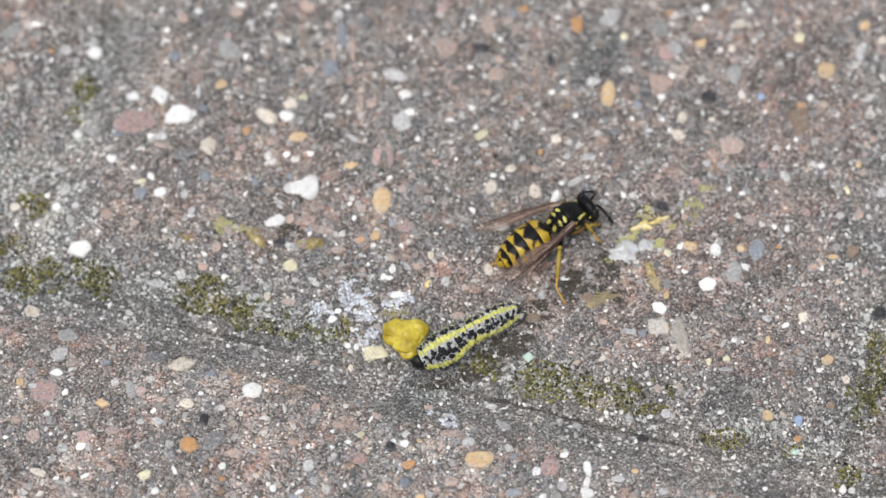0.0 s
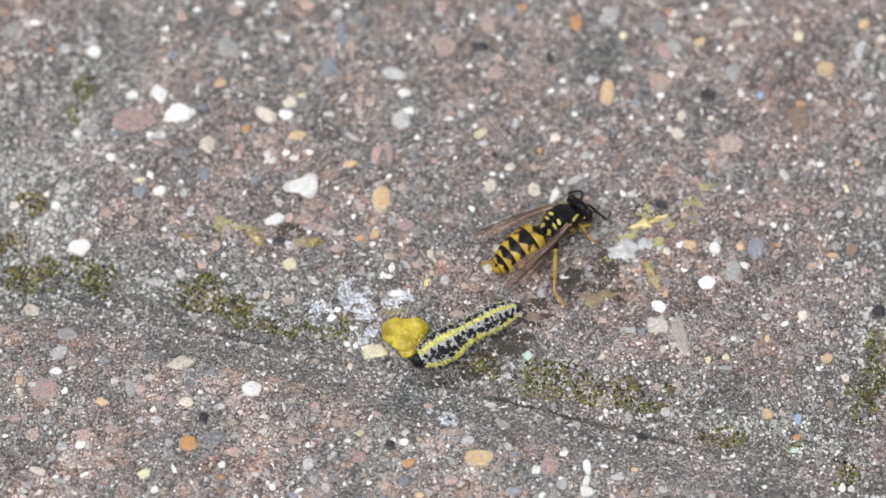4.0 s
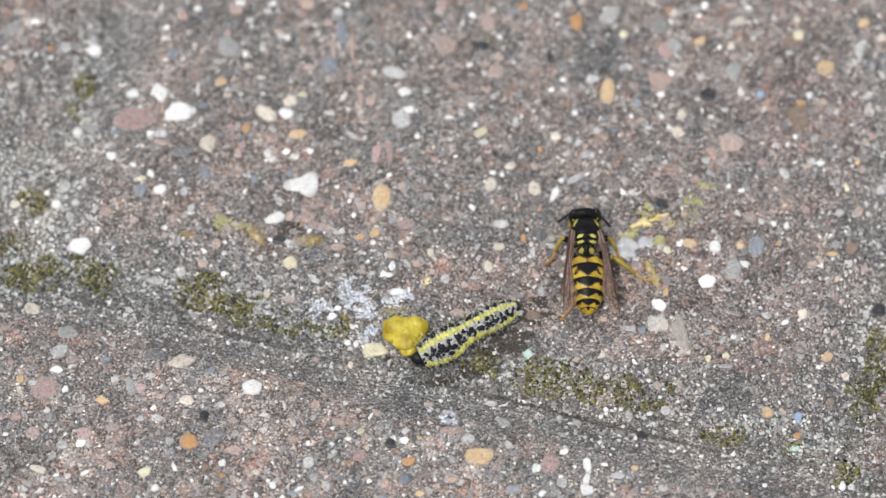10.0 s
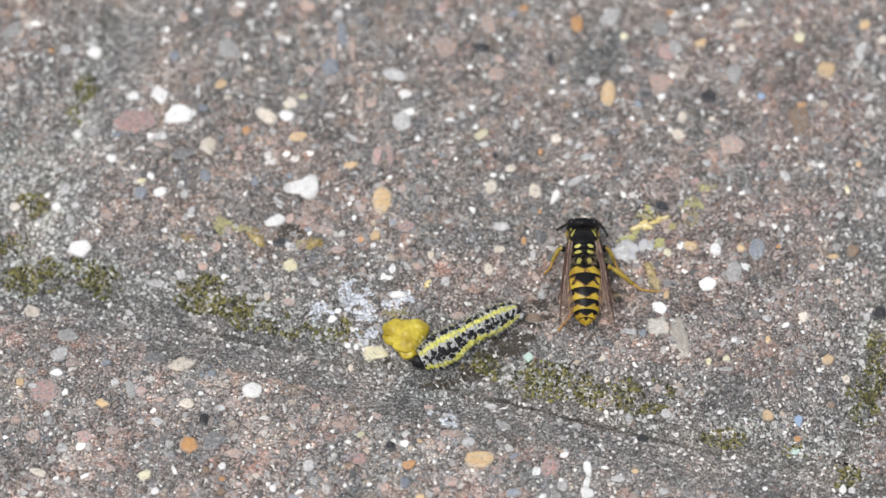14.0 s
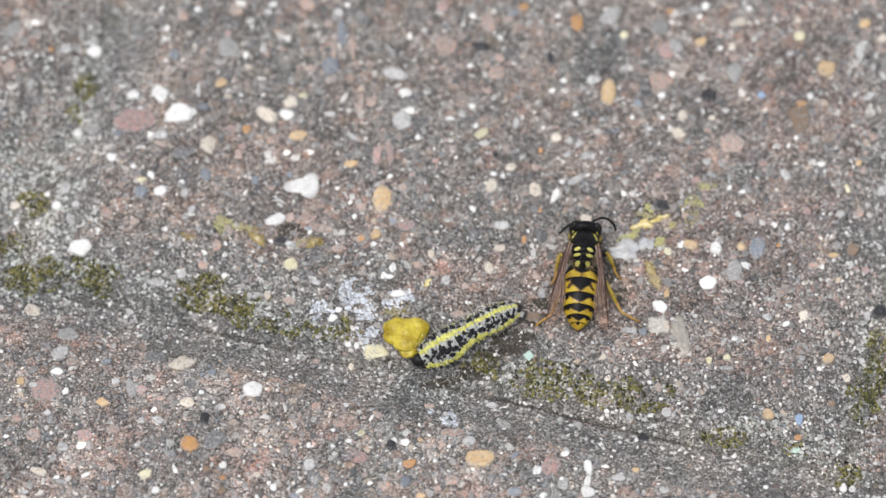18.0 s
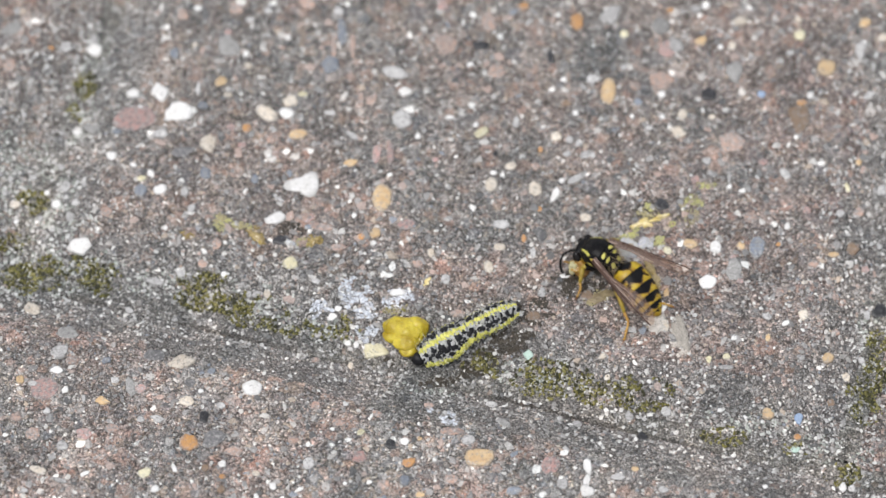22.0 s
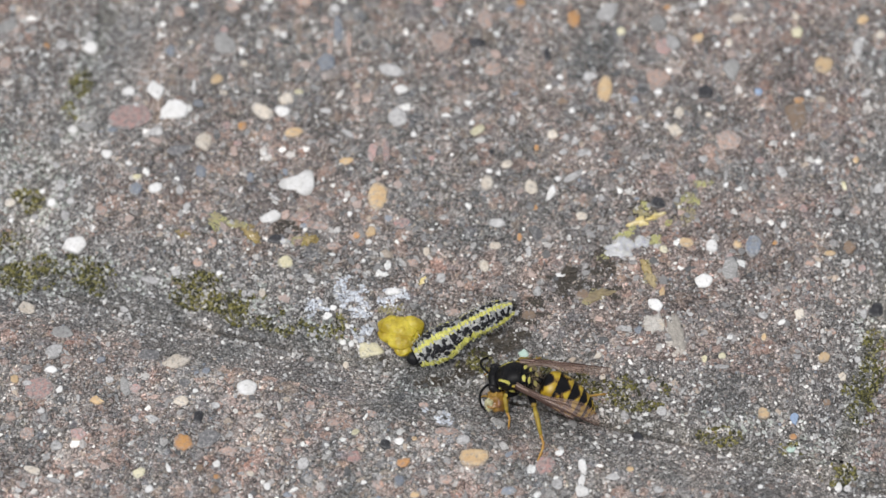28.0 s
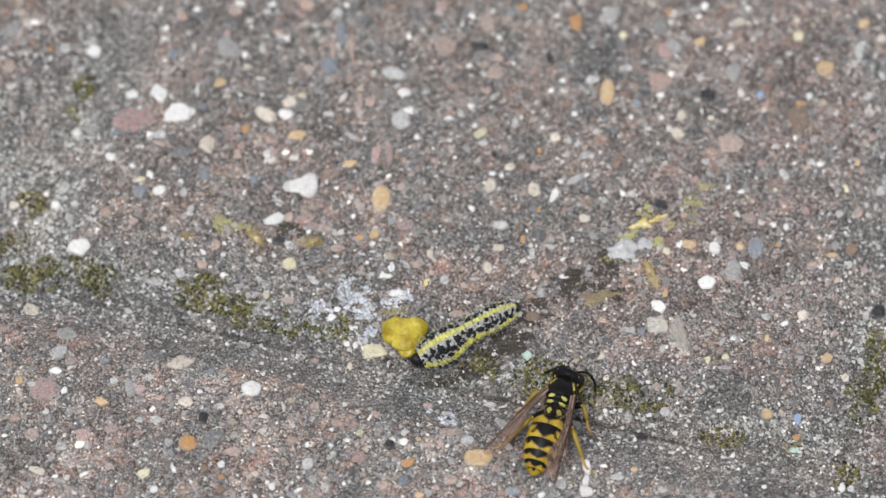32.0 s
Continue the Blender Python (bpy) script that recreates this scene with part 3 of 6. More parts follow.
for row in range(-4, 5):
    for col in range(-5, 7):
        if row >= 0:
            u, v, turn = (col + 0.5) * PITCH, 100 + 200 * row, 0
            if row == 0 and col in (-1, 0, 1):
                continue
        else:
            u, v, turn = 52 + 200 * (col // 1), -50 + 100 * (row + 1), 90
            if row == -1 and col == 0 or abs(col) > 3:
                continue
        x, y = to_xy(u, v)
        b = new("paving_block", plain)
        b.parent = pavement
        b.matrix_basis = pose(x * MM, y * MM, -0.0056, 0, 0, math.degrees(JOINT_TURN) + turn)


def crack(u):
    """How far the crack beside the long joint stands open at u, from 0 to 1."""
    return np.clip(value_noise(np.asarray(u, float) * 0.11, 0.5, 23) * 2.2 - 0.55, 0, 1)


def joint(u0, v0, u1, v1, cracked=False):
    """Sand between two blocks, a narrow strip."""
    length = math.hypot(u1 - u0, v1 - v0)
    n, m = int(length / 0.5), 9
    verts = []
    for i in range(n + 1):
        for j in range(m):
            low = -1.7 + (0.95 * float(crack(u0 + (u1 - u0) * i / n)) if cracked else 0)
            w = low + j / (m - 1) * (1.7 - low)
            u = u0 + (u1 - u0) * i / n - (v1 - v0) / length * w
            v = v0 + (v1 - v0) * i / n + (u1 - u0) / length * w
            x, y = to_xy(u, v)
            verts.append((x, y, float(height(x, y)) + 0.35 * (float(value_noise(u * 1.7, v * 1.7, 4)) - 0.4) - (1.2 if j == 0 and cracked else 0.5 if j in (0, m - 1) else 0)))
    faces = [(i * m + j, i * m + m + j, i * m + m + j + 1, i * m + j + 1) for i in range(n) for j in range(m - 1)]
    part("joint_sand", verts, faces, JOINT_SAND, pavement, "grey sandy joint with moss")


joint(-45, 0, 150, 0, True)
joint(0, 1.7, 0, 120)
joint(PITCH, 1.7, PITCH, 120)

rng = np.random.default_rng(12)
T_ = (1 + 5 ** 0.5) / 2
ICO_V = np.array([(-1, T_, 0), (1, T_, 0), (-1, -T_, 0), (1, -T_, 0), (0, -1, T_), (0, 1, T_), (0, -1, -T_), (0, 1, -T_), (T_, 0, -1), (T_, 0, 1), (-T_, 0, -1), (-T_, 0, 1)]) / math.hypot(1, T_)
ICO_F = np.array([(0, 11, 5), (0, 5, 1), (0, 1, 7), (0, 7, 10), (0, 10, 11), (1, 5, 9), (5, 11, 4), (11, 10, 2), (10, 7, 6), (7, 1, 8), (3, 9, 4), (3, 4, 2), (3, 2, 6), (3, 6, 8), (3, 8, 9), (4, 9, 5), (2, 4, 11), (6, 2, 10), (8, 6, 7), (9, 8, 1)])


OCT_V = np.array([(1, 0, 0), (0, 1, 0), (-1, 0, 0), (0, -1, 0), (0, 0, 1), (0, 0, -1)], float)
OCT_F = np.array([(0, 1, 4), (1, 2, 4), (2, 3, 4), (3, 0, 4), (1, 0, 5), (2, 1, 5), (3, 2, 5), (0, 3, 5)])


def scatter(name, x, y, size, flat, sink, material, parent, label, lift=0.0, kind="stuff", small=False):
    """Many small uneven grains on the paving, as one mesh."""
    n = len(x)
    base_v, base_f = (OCT_V, OCT_F) if small else (ICO_V, ICO_F)
    m = len(base_v)
    shape = base_v[None] * (0.5 + 0.9 * rng.random((n, m, 1)))
    stretch = np.stack([0.75 + 0.5 * rng.random(n), 0.75 + 0.5 * rng.random(n), flat * (0.7 + 0.6 * rng.random(n))], -1)
    shape = shape * stretch[:, None] * (size / 2)[:, None, None]
    a = rng.random(n) * 2 * math.pi
    c, s = np.cos(a)[:, None], np.sin(a)[:, None]
    vx, vy, vz = shape[..., 0] * c - shape[..., 1] * s, shape[..., 0] * s + shape[..., 1] * c, shape[..., 2]
    tilt = (rng.random((n, 1)) - 0.5) * 0.7
    vz = vz + vx * tilt * flat
    z = height(x, y) + lift - sink * size
    verts = np.stack([vx + x[:, None], vy + y[:, None], vz + z[:, None]], -1).reshape(-1, 3)
    faces = (base_f[None] + (np.arange(n) * m)[:, None, None]).reshape(-1, 3)
    return part(name, verts, faces.tolist(), material, parent, label, smooth=False, kind=kind)


def spread_points(n, seed):
    r = np.random.default_rng(seed)
    x, y = r.uniform(-57, 57, n), r.uniform(-37, 46, n)
    u, v = to_uv(x, y)
    return x, y, u, v, joint_distance(u, v), r


for blk, test, seed, share in ((block_centre, lambda u, v: (v > 1.5) & (u > 1.5) & (u < PITCH - 1.5), 21, 1.0), (block_front, lambda u, v: v < -1.5, 22, 1.1), (block_left, lambda u, v: (v > 1.5) & (u < -1.5), 23, 1.0),
                               (block_right, lambda u, v: (v > 1.5) & (u > PITCH + 1.5), 24, 1.0)):
    x, y, u, v, d, r = spread_points(int(6500 * share), seed)
    keep = test(u, v) & (value_noise(u * 0.2, v * 0.2, 9) + 0.35 > r.random(len(u))) & (d > np.where(v > 0, 4.0, 6.5) + 5 * r.random(len(d)) ** 2)
    scatter("coarse_grit", x[keep], y[keep], (0.42 + 1.0 * r.random(len(x)) ** 2.4)[keep], 0.36, 0.08, GRIT, blk, "mixed grey, pink and white grit set in concrete")
    x, y, u, v, d, r = spread_points(int(30000 * share), seed + 40)
    keep = test(u, v) & ((v > 0) | (d > 7.5) | (r.random(len(d)) < 0.6))
    scatter("fine_grit", x[keep], y[keep], (0.22 + 0.32 * r.random(len(x)))[keep], 0.6, 0.04, GRIT, blk, "fine sand grains in concrete", small=True)

x, y, u, v, d, r = spread_points(75000, 31)
keep = (d < 12) & ~((v > -1.35) & (v < -0.72) & (crack(u) > 0.35)) & (r.random(len(d)) < np.exp(-(d / np.where(v < 0, 3.8, 6.5)) ** 2))
scatter("joint_grit", x[keep], y[keep], (0.2 + 0.5 * r.random(len(x)) ** 3)[keep], 0.5, 0.03, SAND, pavement, "pale grey grit lying in the joints")


def moss(x0, y0, length, width, turn, n, seed):
    """A patch of tiny moss cushions among the grit."""
    r = np.random.default_rng(seed)
    a, q = r.random(n) * 2 * math.pi, np.sqrt(r.random(n))
    du, dv = np.cos(a) * q * length / 2, np.sin(a) * q * width / 2
    c, s = math.cos(radians(turn)), math.sin(radians(turn))
    x, y = x0 + du * c - dv * s, y0 + du * s + dv * c
    keep = value_noise(x * 0.9, y * 0.9, seed) + 0.25 * (1 - q) + 0.4 * (r.random(n) - 0.5) > 0.54
    x, y = x[keep], y[keep]
    ob = scatter("moss_patch", x, y, 0.12 + 0.34 * r.random(len(x)) ** 2, 1.1, -0.25, MOSS, None, "")
    return tagged(ob, "olive green moss growing in the gritty paving joint", "moss", "moss patches", "stuff")


# ---- the wasp: forward is +y, its origin lies on the ground under the middle of its body ----
wasp = tagged(new("wasp"), "black and yellow striped wasp with smoky brown wings", "wasp")


def loft(section, rings, n):
    """section(s, a) gives a point for s from 0 to 1 and the angle a from the top."""
    verts = [section(i / (rings - 1), 2 * math.pi * j / n - math.pi) for i in range(rings) for j in range(n)]
    return verts, ring_faces(rings, n)


def paint(verts, faces, rule):
    out = []
    for f in faces:
        k = len(f)
        out.append(rule(sum(verts[i][0] for i in f) / k, sum(verts[i][1] for i in f) / k, sum(verts[i][2] for i in f) / k))
    return out


# thorax
def profile(pairs):
    """A smoothed curve through (place, value) pairs."""
    ys = np.linspace(pairs[0][0], pairs[-1][0], 200)
    vs = np.interp(ys, [p[0] for p in pairs], [p[1] for p in pairs])
    vs = np.convolve(np.pad(vs, 7, "edge"), np.ones(15) / 15, "valid")
    return lambda y: float(np.interp(y, ys, vs))


THORAX_WIDE = profile(((-2.45, 0.42), (-2.2, 0.85), (-1.8, 1.18), (-1.2, 1.46), (-0.4, 1.66), (0.4, 1.76), (1.2, 1.72), (1.8, 1.50), (2.2, 1.15), (2.45, 0.7)))
THORAX_TOP = profile(((-2.45, -0.4), (-2.2, 0.05), (-1.8, 0.58), (-1.5, 0.95), (-1.1, 1.25), (-0.75, 1.42), (-0.4, 1.52), (0, 1.62), (0.6, 1.60), (1.2, 1.42), (1.8, 1.02), (2.2, 0.62), (2.45, 0.3)))
THORAX_LOW = profile(((-2.45, -0.7), (-1.8, -1.1), (0, -1.55), (1.2, -1.35), (2.45, -0.5)))


def thorax_section(s, a):
    y = -2.45 + 4.9 * s
    wide, top, low = THORAX_WIDE(y), THORAX_TOP(y), THORAX_LOW(y)
    groove = 0.0
    for place, deep, broad in ((-0.38, 0.09, 0.05), (-1.02, 0.12, 0.06), (-1.52, 0.12, 0.06), (1.62, 0.05, 0.04)):
        groove += deep * math.exp(-((y - place - (0.12 * math.cos(a * 2) if place > 0 else 0)) / broad) ** 2)
    plate = 0.05 * math.exp(-((y + 0.70) / 0.22) ** 2) + 0.05 * math.exp(-((y + 1.28) / 0.16) ** 2)
    k = 1 + (plate - groove) * (1 if abs(a) < 1.5 else max(0, 1 - (abs(a) - 1.5) * 3))
    mid, half = (top + low) / 2, (top - low) / 2
    sa, ca = math.sin(a), math.cos(a)
    return (math.copysign(abs(sa) ** 0.9, sa) * wide * k, y, mid + math.copysign(abs(ca) ** 0.92, ca) * half * k)


def thorax_mark(x, y, z):
    ax = abs(x)
    if z > 0.0:
        # collar stripe from the neck to the wing base
        k = min(1, max(0, ((ax - 0.92) * 0.48 - (y - 2.05) * 1.15) / (0.48 ** 2 + 1.15 ** 2)))
        if math.hypot(ax - 0.92 - 0.48 * k, y - 2.05 + 1.15 * k) < 0.09 + 0.03 * k:
            return 1
        if ((ax - 0.74) / 0.35) ** 2 + ((y + 0.68 + 0.12 * (ax - 0.7)) / 0.20) ** 2 < 1:
            return 1
        if ((ax - 0.70) / 0.40) ** 2 + ((y + 1.28) / 0.13) ** 2 < 1:
            return 1
    if ((ax - 0.58) / 0.27) ** 2 + ((y + 1.98) / 0.21) ** 2 < 1 and z > -0.35:
        return 1
    if ((y - 0.5) / 0.36) ** 2 + ((z + 0.15) / 0.28) ** 2 < 1 and ax > 1:
        return 1
    return 0


v, f = loft(thorax_section, 110, 104)
thorax = part("thorax", v, f, [WASP_BLACK, WASP_SPOT], wasp, "glossy black thorax with lemon yellow spots", (0, 1.35, 2.85), paint(v, f, thorax_mark))


def hairs(count, seed, s0, s1, shortest, longest):
    """Fine hairs standing on the thorax between two places along it."""
    r = random.Random(seed)
    hv, hf = [], []
    for _ in range(count):
        p = Vector(thorax_section(r.uniform(s0, s1), r.uniform(-1.9, 1.9)))
        d = Vector((p.x, p.y * 0.5, p.z)).normalized()
        k = len(hv)
        side = d.orthogonal().normalized() * 0.013
        tip = p + d * r.uniform(shortest, longest) + Vector((r.uniform(-.12, .12), r.uniform(-.2, .05), 0))
        hv += [tuple(p + side), tuple(p - side), tuple(tip)]
        hf.append((k, k + 1, k + 2))
    return hv, hf


part("thorax_hair", *hairs(340, 5, 0.3, 0.97, 0.2, 0.45), HAIR, thorax, "short dark hairs", kind="stuff")
part("thorax_hair", *hairs(420, 6, 0.02, 0.34, 0.3, 0.75), TAWNY_HAIR, thorax, "tawny hairs at the waist", kind="stuff")
for sx in (1, -1):
    part("wing_cap", *ellipsoid((0, 0, 0), (0.22, 0.32, 0.18), 16, 10), LEG_YELLOW, thorax, "small yellow wing cap", (sx * 1.52, 0.30, 0.75))

# abdomen, hinged at the waist
abdomen = part("abdomen", *tube([(0, 0.35, 0), (0, 0, 0), (0, -0.35, -0.02)], [0.5, 0.32, 0.5], 16), WASP_BLACK, wasp, "black and yellow banded abdomen", (0, -1.05, 2.75))
EDGES = (0.0, 0.22, 0.47, 0.66, 0.81, 0.92, 1.0)
LONG = 6.95


def belly(s):
    """Half width, half height and the middle's height, at s along the abdomen."""
    if s < 0.33:
        w = (1 - ((0.33 - s) / 0.345) ** 3.4) ** 0.5
    else:
        w = max(0.02, 1 - ((s - 0.33) / 0.67) ** 2.3) ** 0.60
    return 2.06 * w, 1.74 * w, -1.0 * s ** 1.5


def band_black(k, a, q):
    """Whether the shell is black there: k counts the rings, a is the angle from the top, q runs along the ring."""
    wob = 0.04 * math.sin(9 * a + k)
    if a > 1.75:
        return q < 0.30 or abs(a - 1.95) < 0.05 + 0.05 * q
    if k == 0:
        return q < 0.22 + wob or a < 0.55 * max(0, (0.70 - q) / 0.4) ** 0.8
    if k == 1:
        shield = 0.62 if q < 0.38 else 0.62 * max(0, (0.96 - q) / 0.58) ** 0.85
        return q < 0.20 + wob or a < shield or ((a - 0.72) / 0.15) ** 2 + ((q - 0.68) / 0.09) ** 2 < 1 or ((a - 0.60) / 0.14) ** 2 + ((q - 0.52) / 0.08) ** 2 < 1 or ((a - 1.24) / 0.08) ** 2 + ((q - 0.46) / 0.07) ** 2 < 1
    if k < 5:
        return q < (0.36 if k == 2 else 0.43) + wob or a < 0.60 * max(0, (0.88 - q) / 0.46) ** 0.8 or ((a - 0.88) / 0.17) ** 2 + ((q - 0.46) / 0.14) ** 2 < 1
    return q < 0.14 or (a < 0.24 and q < 0.5)


def segment(k):
    s0, s1 = EDGES[k], EDGES[k + 1]
    rings, n = 22, 96
    verts = []
    for i in range(rings):
        q = i / (rings - 1)
        s = s0 + (s1 - s0) * q
        w, h, zc = belly(min(s, 0.995))
        lip = 1 + 0.02 * (q - 0.5) - (0.03 if i == rings - 1 and k < 5 else 0) - (0.02 if i == 0 else 0)
        for j in range(n):
            a = 2 * math.pi * j / n - math.pi
            verts.append((math.sin(a) * w * lip, -0.25 - LONG * s, zc + math.cos(a) * h * lip))
    faces = ring_faces(rings, n)
    marks = []
    for i in range(rings - 1):
        for j in range(n):
            a = 2 * math.pi * (j + 0.5) / n - math.pi
            q = (i + 0.5) / (rings - 1)
            q += 0.05 * noise.noise(Vector((a * 4, q * 3, k * 7.0))) + 0.03 * noise.noise(Vector((a * 11, q * 8, k * 7.0)))
            a = abs(a) + 0.05 * noise.noise(Vector((a * 3, q * 5, k * 7.0 + 3)))
            near = [band_black(k, a + da, q + dq) for da, dq in ((0, 0), (0.035, 0), (-0.035, 0), (0, 0.045), (0, -0.045))]
            marks.append(2 if len(set(near)) > 1 else 0 if near[0] else 1)
    marks += [0, 1 if k == 5 else 0]
    part("abdomen_segment", verts, faces, [WASP_BLACK, WASP_YELLOW, WASP_BROWN], abdomen, "", (0, 0, 0), marks)


for k in range(6):
    segment(k)
part("sting", *tube([(0, -7.05, -1.0), (0, -7.45, -1.12)], [0.12, 0.03], 8), LEG_BROWN, abdomen, "tiny brown sting tip")

# head, hinged at the neck
head = part("head", *joined(ellipsoid((0, 0.45, -0.2), (1.86, 0.84, 1.42), 40, 28), ellipsoid((0, 0.35, 0.72), (0.75, 0.55, 0.5), 24, 14), tube([(0, -0.45, -0.1), (0, 0.3, -0.1)], [0.55, 0.6], 14)), WASP_BLACK, wasp, "black head with large dark eyes", (0, 3.85, 2.75))
part("face_plate", *ellipsoid((0, 0.95, -0.6), (0.72, 0.34, 0.72), 24, 16), WASP_SPOT, head, "yellow face plate")
FEELERS = []
for sx in (1, -1):
    part("eye", *ellipsoid((sx * 1.30, 0.52, -0.12), (0.62, 0.62, 1.16), 28, 20), WASP_EYE, head, "dark kidney-shaped compound eye")
    part("cheek_mark", *ellipsoid((sx * 1.34, -0.02, -0.05), (0.16, 0.12, 0.30), 16, 10), WASP_SPOT, head, "yellow mark behind the eye")
    part("jaw", *tube([(sx * 0.62, 0.85, -1.15), (sx * 0.52, 1.15, -1.5), (sx * 0.1, 1.35, -1.72)], [0.26, 0.22, 0.07], 10), LEG_YELLOW, head, "yellow jaw with brown tip")
    elbow = Vector((sx * 0.42, 0.62, 0.40))
    feeler = part("antenna", *tube([(0, 0, 0), elbow * 0.5, elbow], [0.12, 0.15, 0.14], 10), WASP_BLACK, head, "black elbowed antenna", (sx * 0.42, 1.02, 0.32))
    arc = spline([elbow, elbow + Vector((sx * 0.46, 0.66, 0.03)), elbow + Vector((sx * 1.04, 1.12, -0.3)), elbow + Vector((sx * 1.64, 1.28, -0.82)), elbow + Vector((sx * 2.14, 1.08, -1.42))], 34)
    part("antenna_whip", *tube(arc, [0.125 + 0.025 * (k % 3 == 0) + 0.015 * k / 34 for k in range(34)], 10), WASP_BLACK, feeler)
    FEELERS.append((feeler, Vector((sx * 0.42, 1.02, 0.32)), sx))


def add_leg(side, hip, knee, ankle, tip, thick, kink=0.0):
    """A leg from its hip: thigh, shin and foot, whose last joints turn outwards by kink."""
    hip, knee, ankle, tip = (Vector((side * p[0], p[1], p[2])) for p in (hip, knee, ankle, tip))
    o = hip
    mid = hip.lerp(knee, 0.25)
    thigh_v, thigh_f = tube([p - o for p in (hip, mid, hip.lerp(knee, 0.55), hip.lerp(knee, 0.9), knee)], [t * thick for t in (0.42, 0.50, 0.44, 0.36, 0.26)], 12)
    marks = [0 if i < 38 else 1 for i in range(len(thigh_f))]
    leg = part("leg", thigh_v, thigh_f, [WASP_BLACK, LEG_YELLOW], wasp, "black and amber leg", tuple(hip), marks)
    a, b = knee - o, ankle - o
    bow = Vector((0, 0, 0.12))
    shin = part("shin", *tube([a, a.lerp(b, 0.3) + bow, a.lerp(b, 0.75) + bow, b], [t * thick for t in (0.20, 0.31, 0.27, 0.20)], 12), LEG_YELLOW, leg, "amber shin")
    turned = Vector((side * 0.9, 0.45, 0)) * kink
    pts = [b.lerp(tip - o, q) + Vector((0, 0, 0.12 * math.sin(q * math.pi))) + turned * max(0, (q - 0.45) / 0.55) for q in (0, .16, .2, .34, .38, .54, .58, .76, .8, 1)]
    part("foot", *tube(pts, [t * thick for t in (0.19, 0.19, 0.12, 0.19, 0.11, 0.18, 0.11, 0.18, 0.10, 0.17)], 8), FOOT, leg, "amber brown jointed foot")
    claw = tip - o + turned
    ahead = (pts[-1] - pts[-2]).normalized()
    part("claw", *joined(*(tube([claw, claw + ahead * 0.2 + Vector((w, 0, 0.05)), claw + ahead * 0.34 + Vector((w * 1.3, 0, -0.06))], [0.05, 0.04, 0.015], 6) for w in (0.07, -0.07))), LEG_BROWN, leg)
    for w in (0.1, -0.08):
        part("spur", *tube([b, b + ahead * 0.45 + Vector((w, w, -0.05))], [0.045, 0.012], 6), LEG_BROWN, leg)
    return leg, hip


LEGS = []
for side in (1, -1):
    LEGS.append((add_leg(side, (0.75, 2.9, 1.75), (1.75, 3.4, 1.9), (1.75, 4.6, 0.9), (1.45, 5.3, 0.15), 0.72), "fore", side))
    LEGS.append((add_leg(side, (0.95, 1.3, 1.55), (2.7, 1.7, 2.2), (3.55, 0.6, 0.95), (4.0, -0.7, 0.12), 0.9, 0.5), "mid", side))
    LEGS.append((add_leg(side, (0.95, -0.1, 1.6), (2.3, -2.0, 2.45), (3.85, -4.5, 1.1), (5.2, -6.9, 0.12), 0.96, 1.3), "hind", side))


def add_wing(side, long, wide, hinge, name, label, seed):
    """A folded wing lying back along the body; its front edge is outermost."""
    n, m = 40, 9
    def at(s, c):
        # s along, c from the inner (0) to the outer edge (1)
        k = min(1, max(0, (s - 0.25) / 0.5))
        w = wide * (0.38 + 0.62 * k * k * (3 - 2 * k)) * (1 if s < 0.72 else max(0.03, 1 - ((s - 0.72) / 0.285) ** 2.2) ** 0.5)
        outer = 0.35 + 0.80 * s ** 0.7
        x = outer - w * (1 - c)
        pleat = 0.10 * math.sin(c * 9 + seed) * math.sin(s * math.pi) + 0.28 * math.sin(c * math.pi) - 0.25 * (1 - c) * s
        return (side * x, -long * s, pleat - 0.35 * s * s)
    verts = [at(i / (n - 1), j / (m - 1)) for i in range(n) for j in range(m)]
    faces = [(i * m + j, i * m + m + j, i * m + m + j + 1, i * m + j + 1) for i in range(n - 1) for j in range(m - 1)]
    wing = part(name, verts, faces, WING, wasp, label, hinge)
    def run(cs, r0, r1, to=1.0, start=0.0):
        pts = []
        for i in range(18):
            s = start + (to - start) * i / 17
            q = i / 17 * (len(cs) - 1)
            k = min(int(q), len(cs) - 2)
            p = at(s * 0.985, cs[k] + (cs[k + 1] - cs[k]) * (q - k))
            pts.append((p[0], p[1], p[2] + 0.01))
        return tube(pts, [r0 + (r1 - r0) * i / 17 for i in range(18)], 6)
    part("wing_vein", *run([1, 1, 1], 0.15, 0.05), VEIN, wing, "thick dark front vein")
    part("wing_vein", *run([0.75, 0.80, 0.9, 0.97], 0.09, 0.04, 0.7), VEIN, wing)
    part("wing_vein", *run([0.5, 0.55, 0.45, 0.6, 0.5], 0.07, 0.03, 0.9, 0.15), VEIN, wing)
    part("wing_vein", *run([0.3, 0.22, 0.25, 0.2], 0.07, 0.03, 0.8), VEIN, wing)
    part("wing_vein", *run([0.55, 0.75, 0.9], 0.04, 0.02, 0.85, 0.45), VEIN, wing)
    part("wing_vein", *run([0.95, 0.6, 0.25], 0.035, 0.02, 0.56, 0.50), VEIN, wing)
    part("wing_vein", *run([0.95, 0.7, 0.4], 0.03, 0.02, 0.80, 0.72), VEIN, wing)
    part("wing_vein", *run([0.08, 0.05, 0.1], 0.04, 0.02, 0.85, 0.1), VEIN, wing)
    return wing


HINGE_F, HINGE_H = (1.46, 1.42, 3.9), (1.32, 0.75, 3.6)
WINGS = []
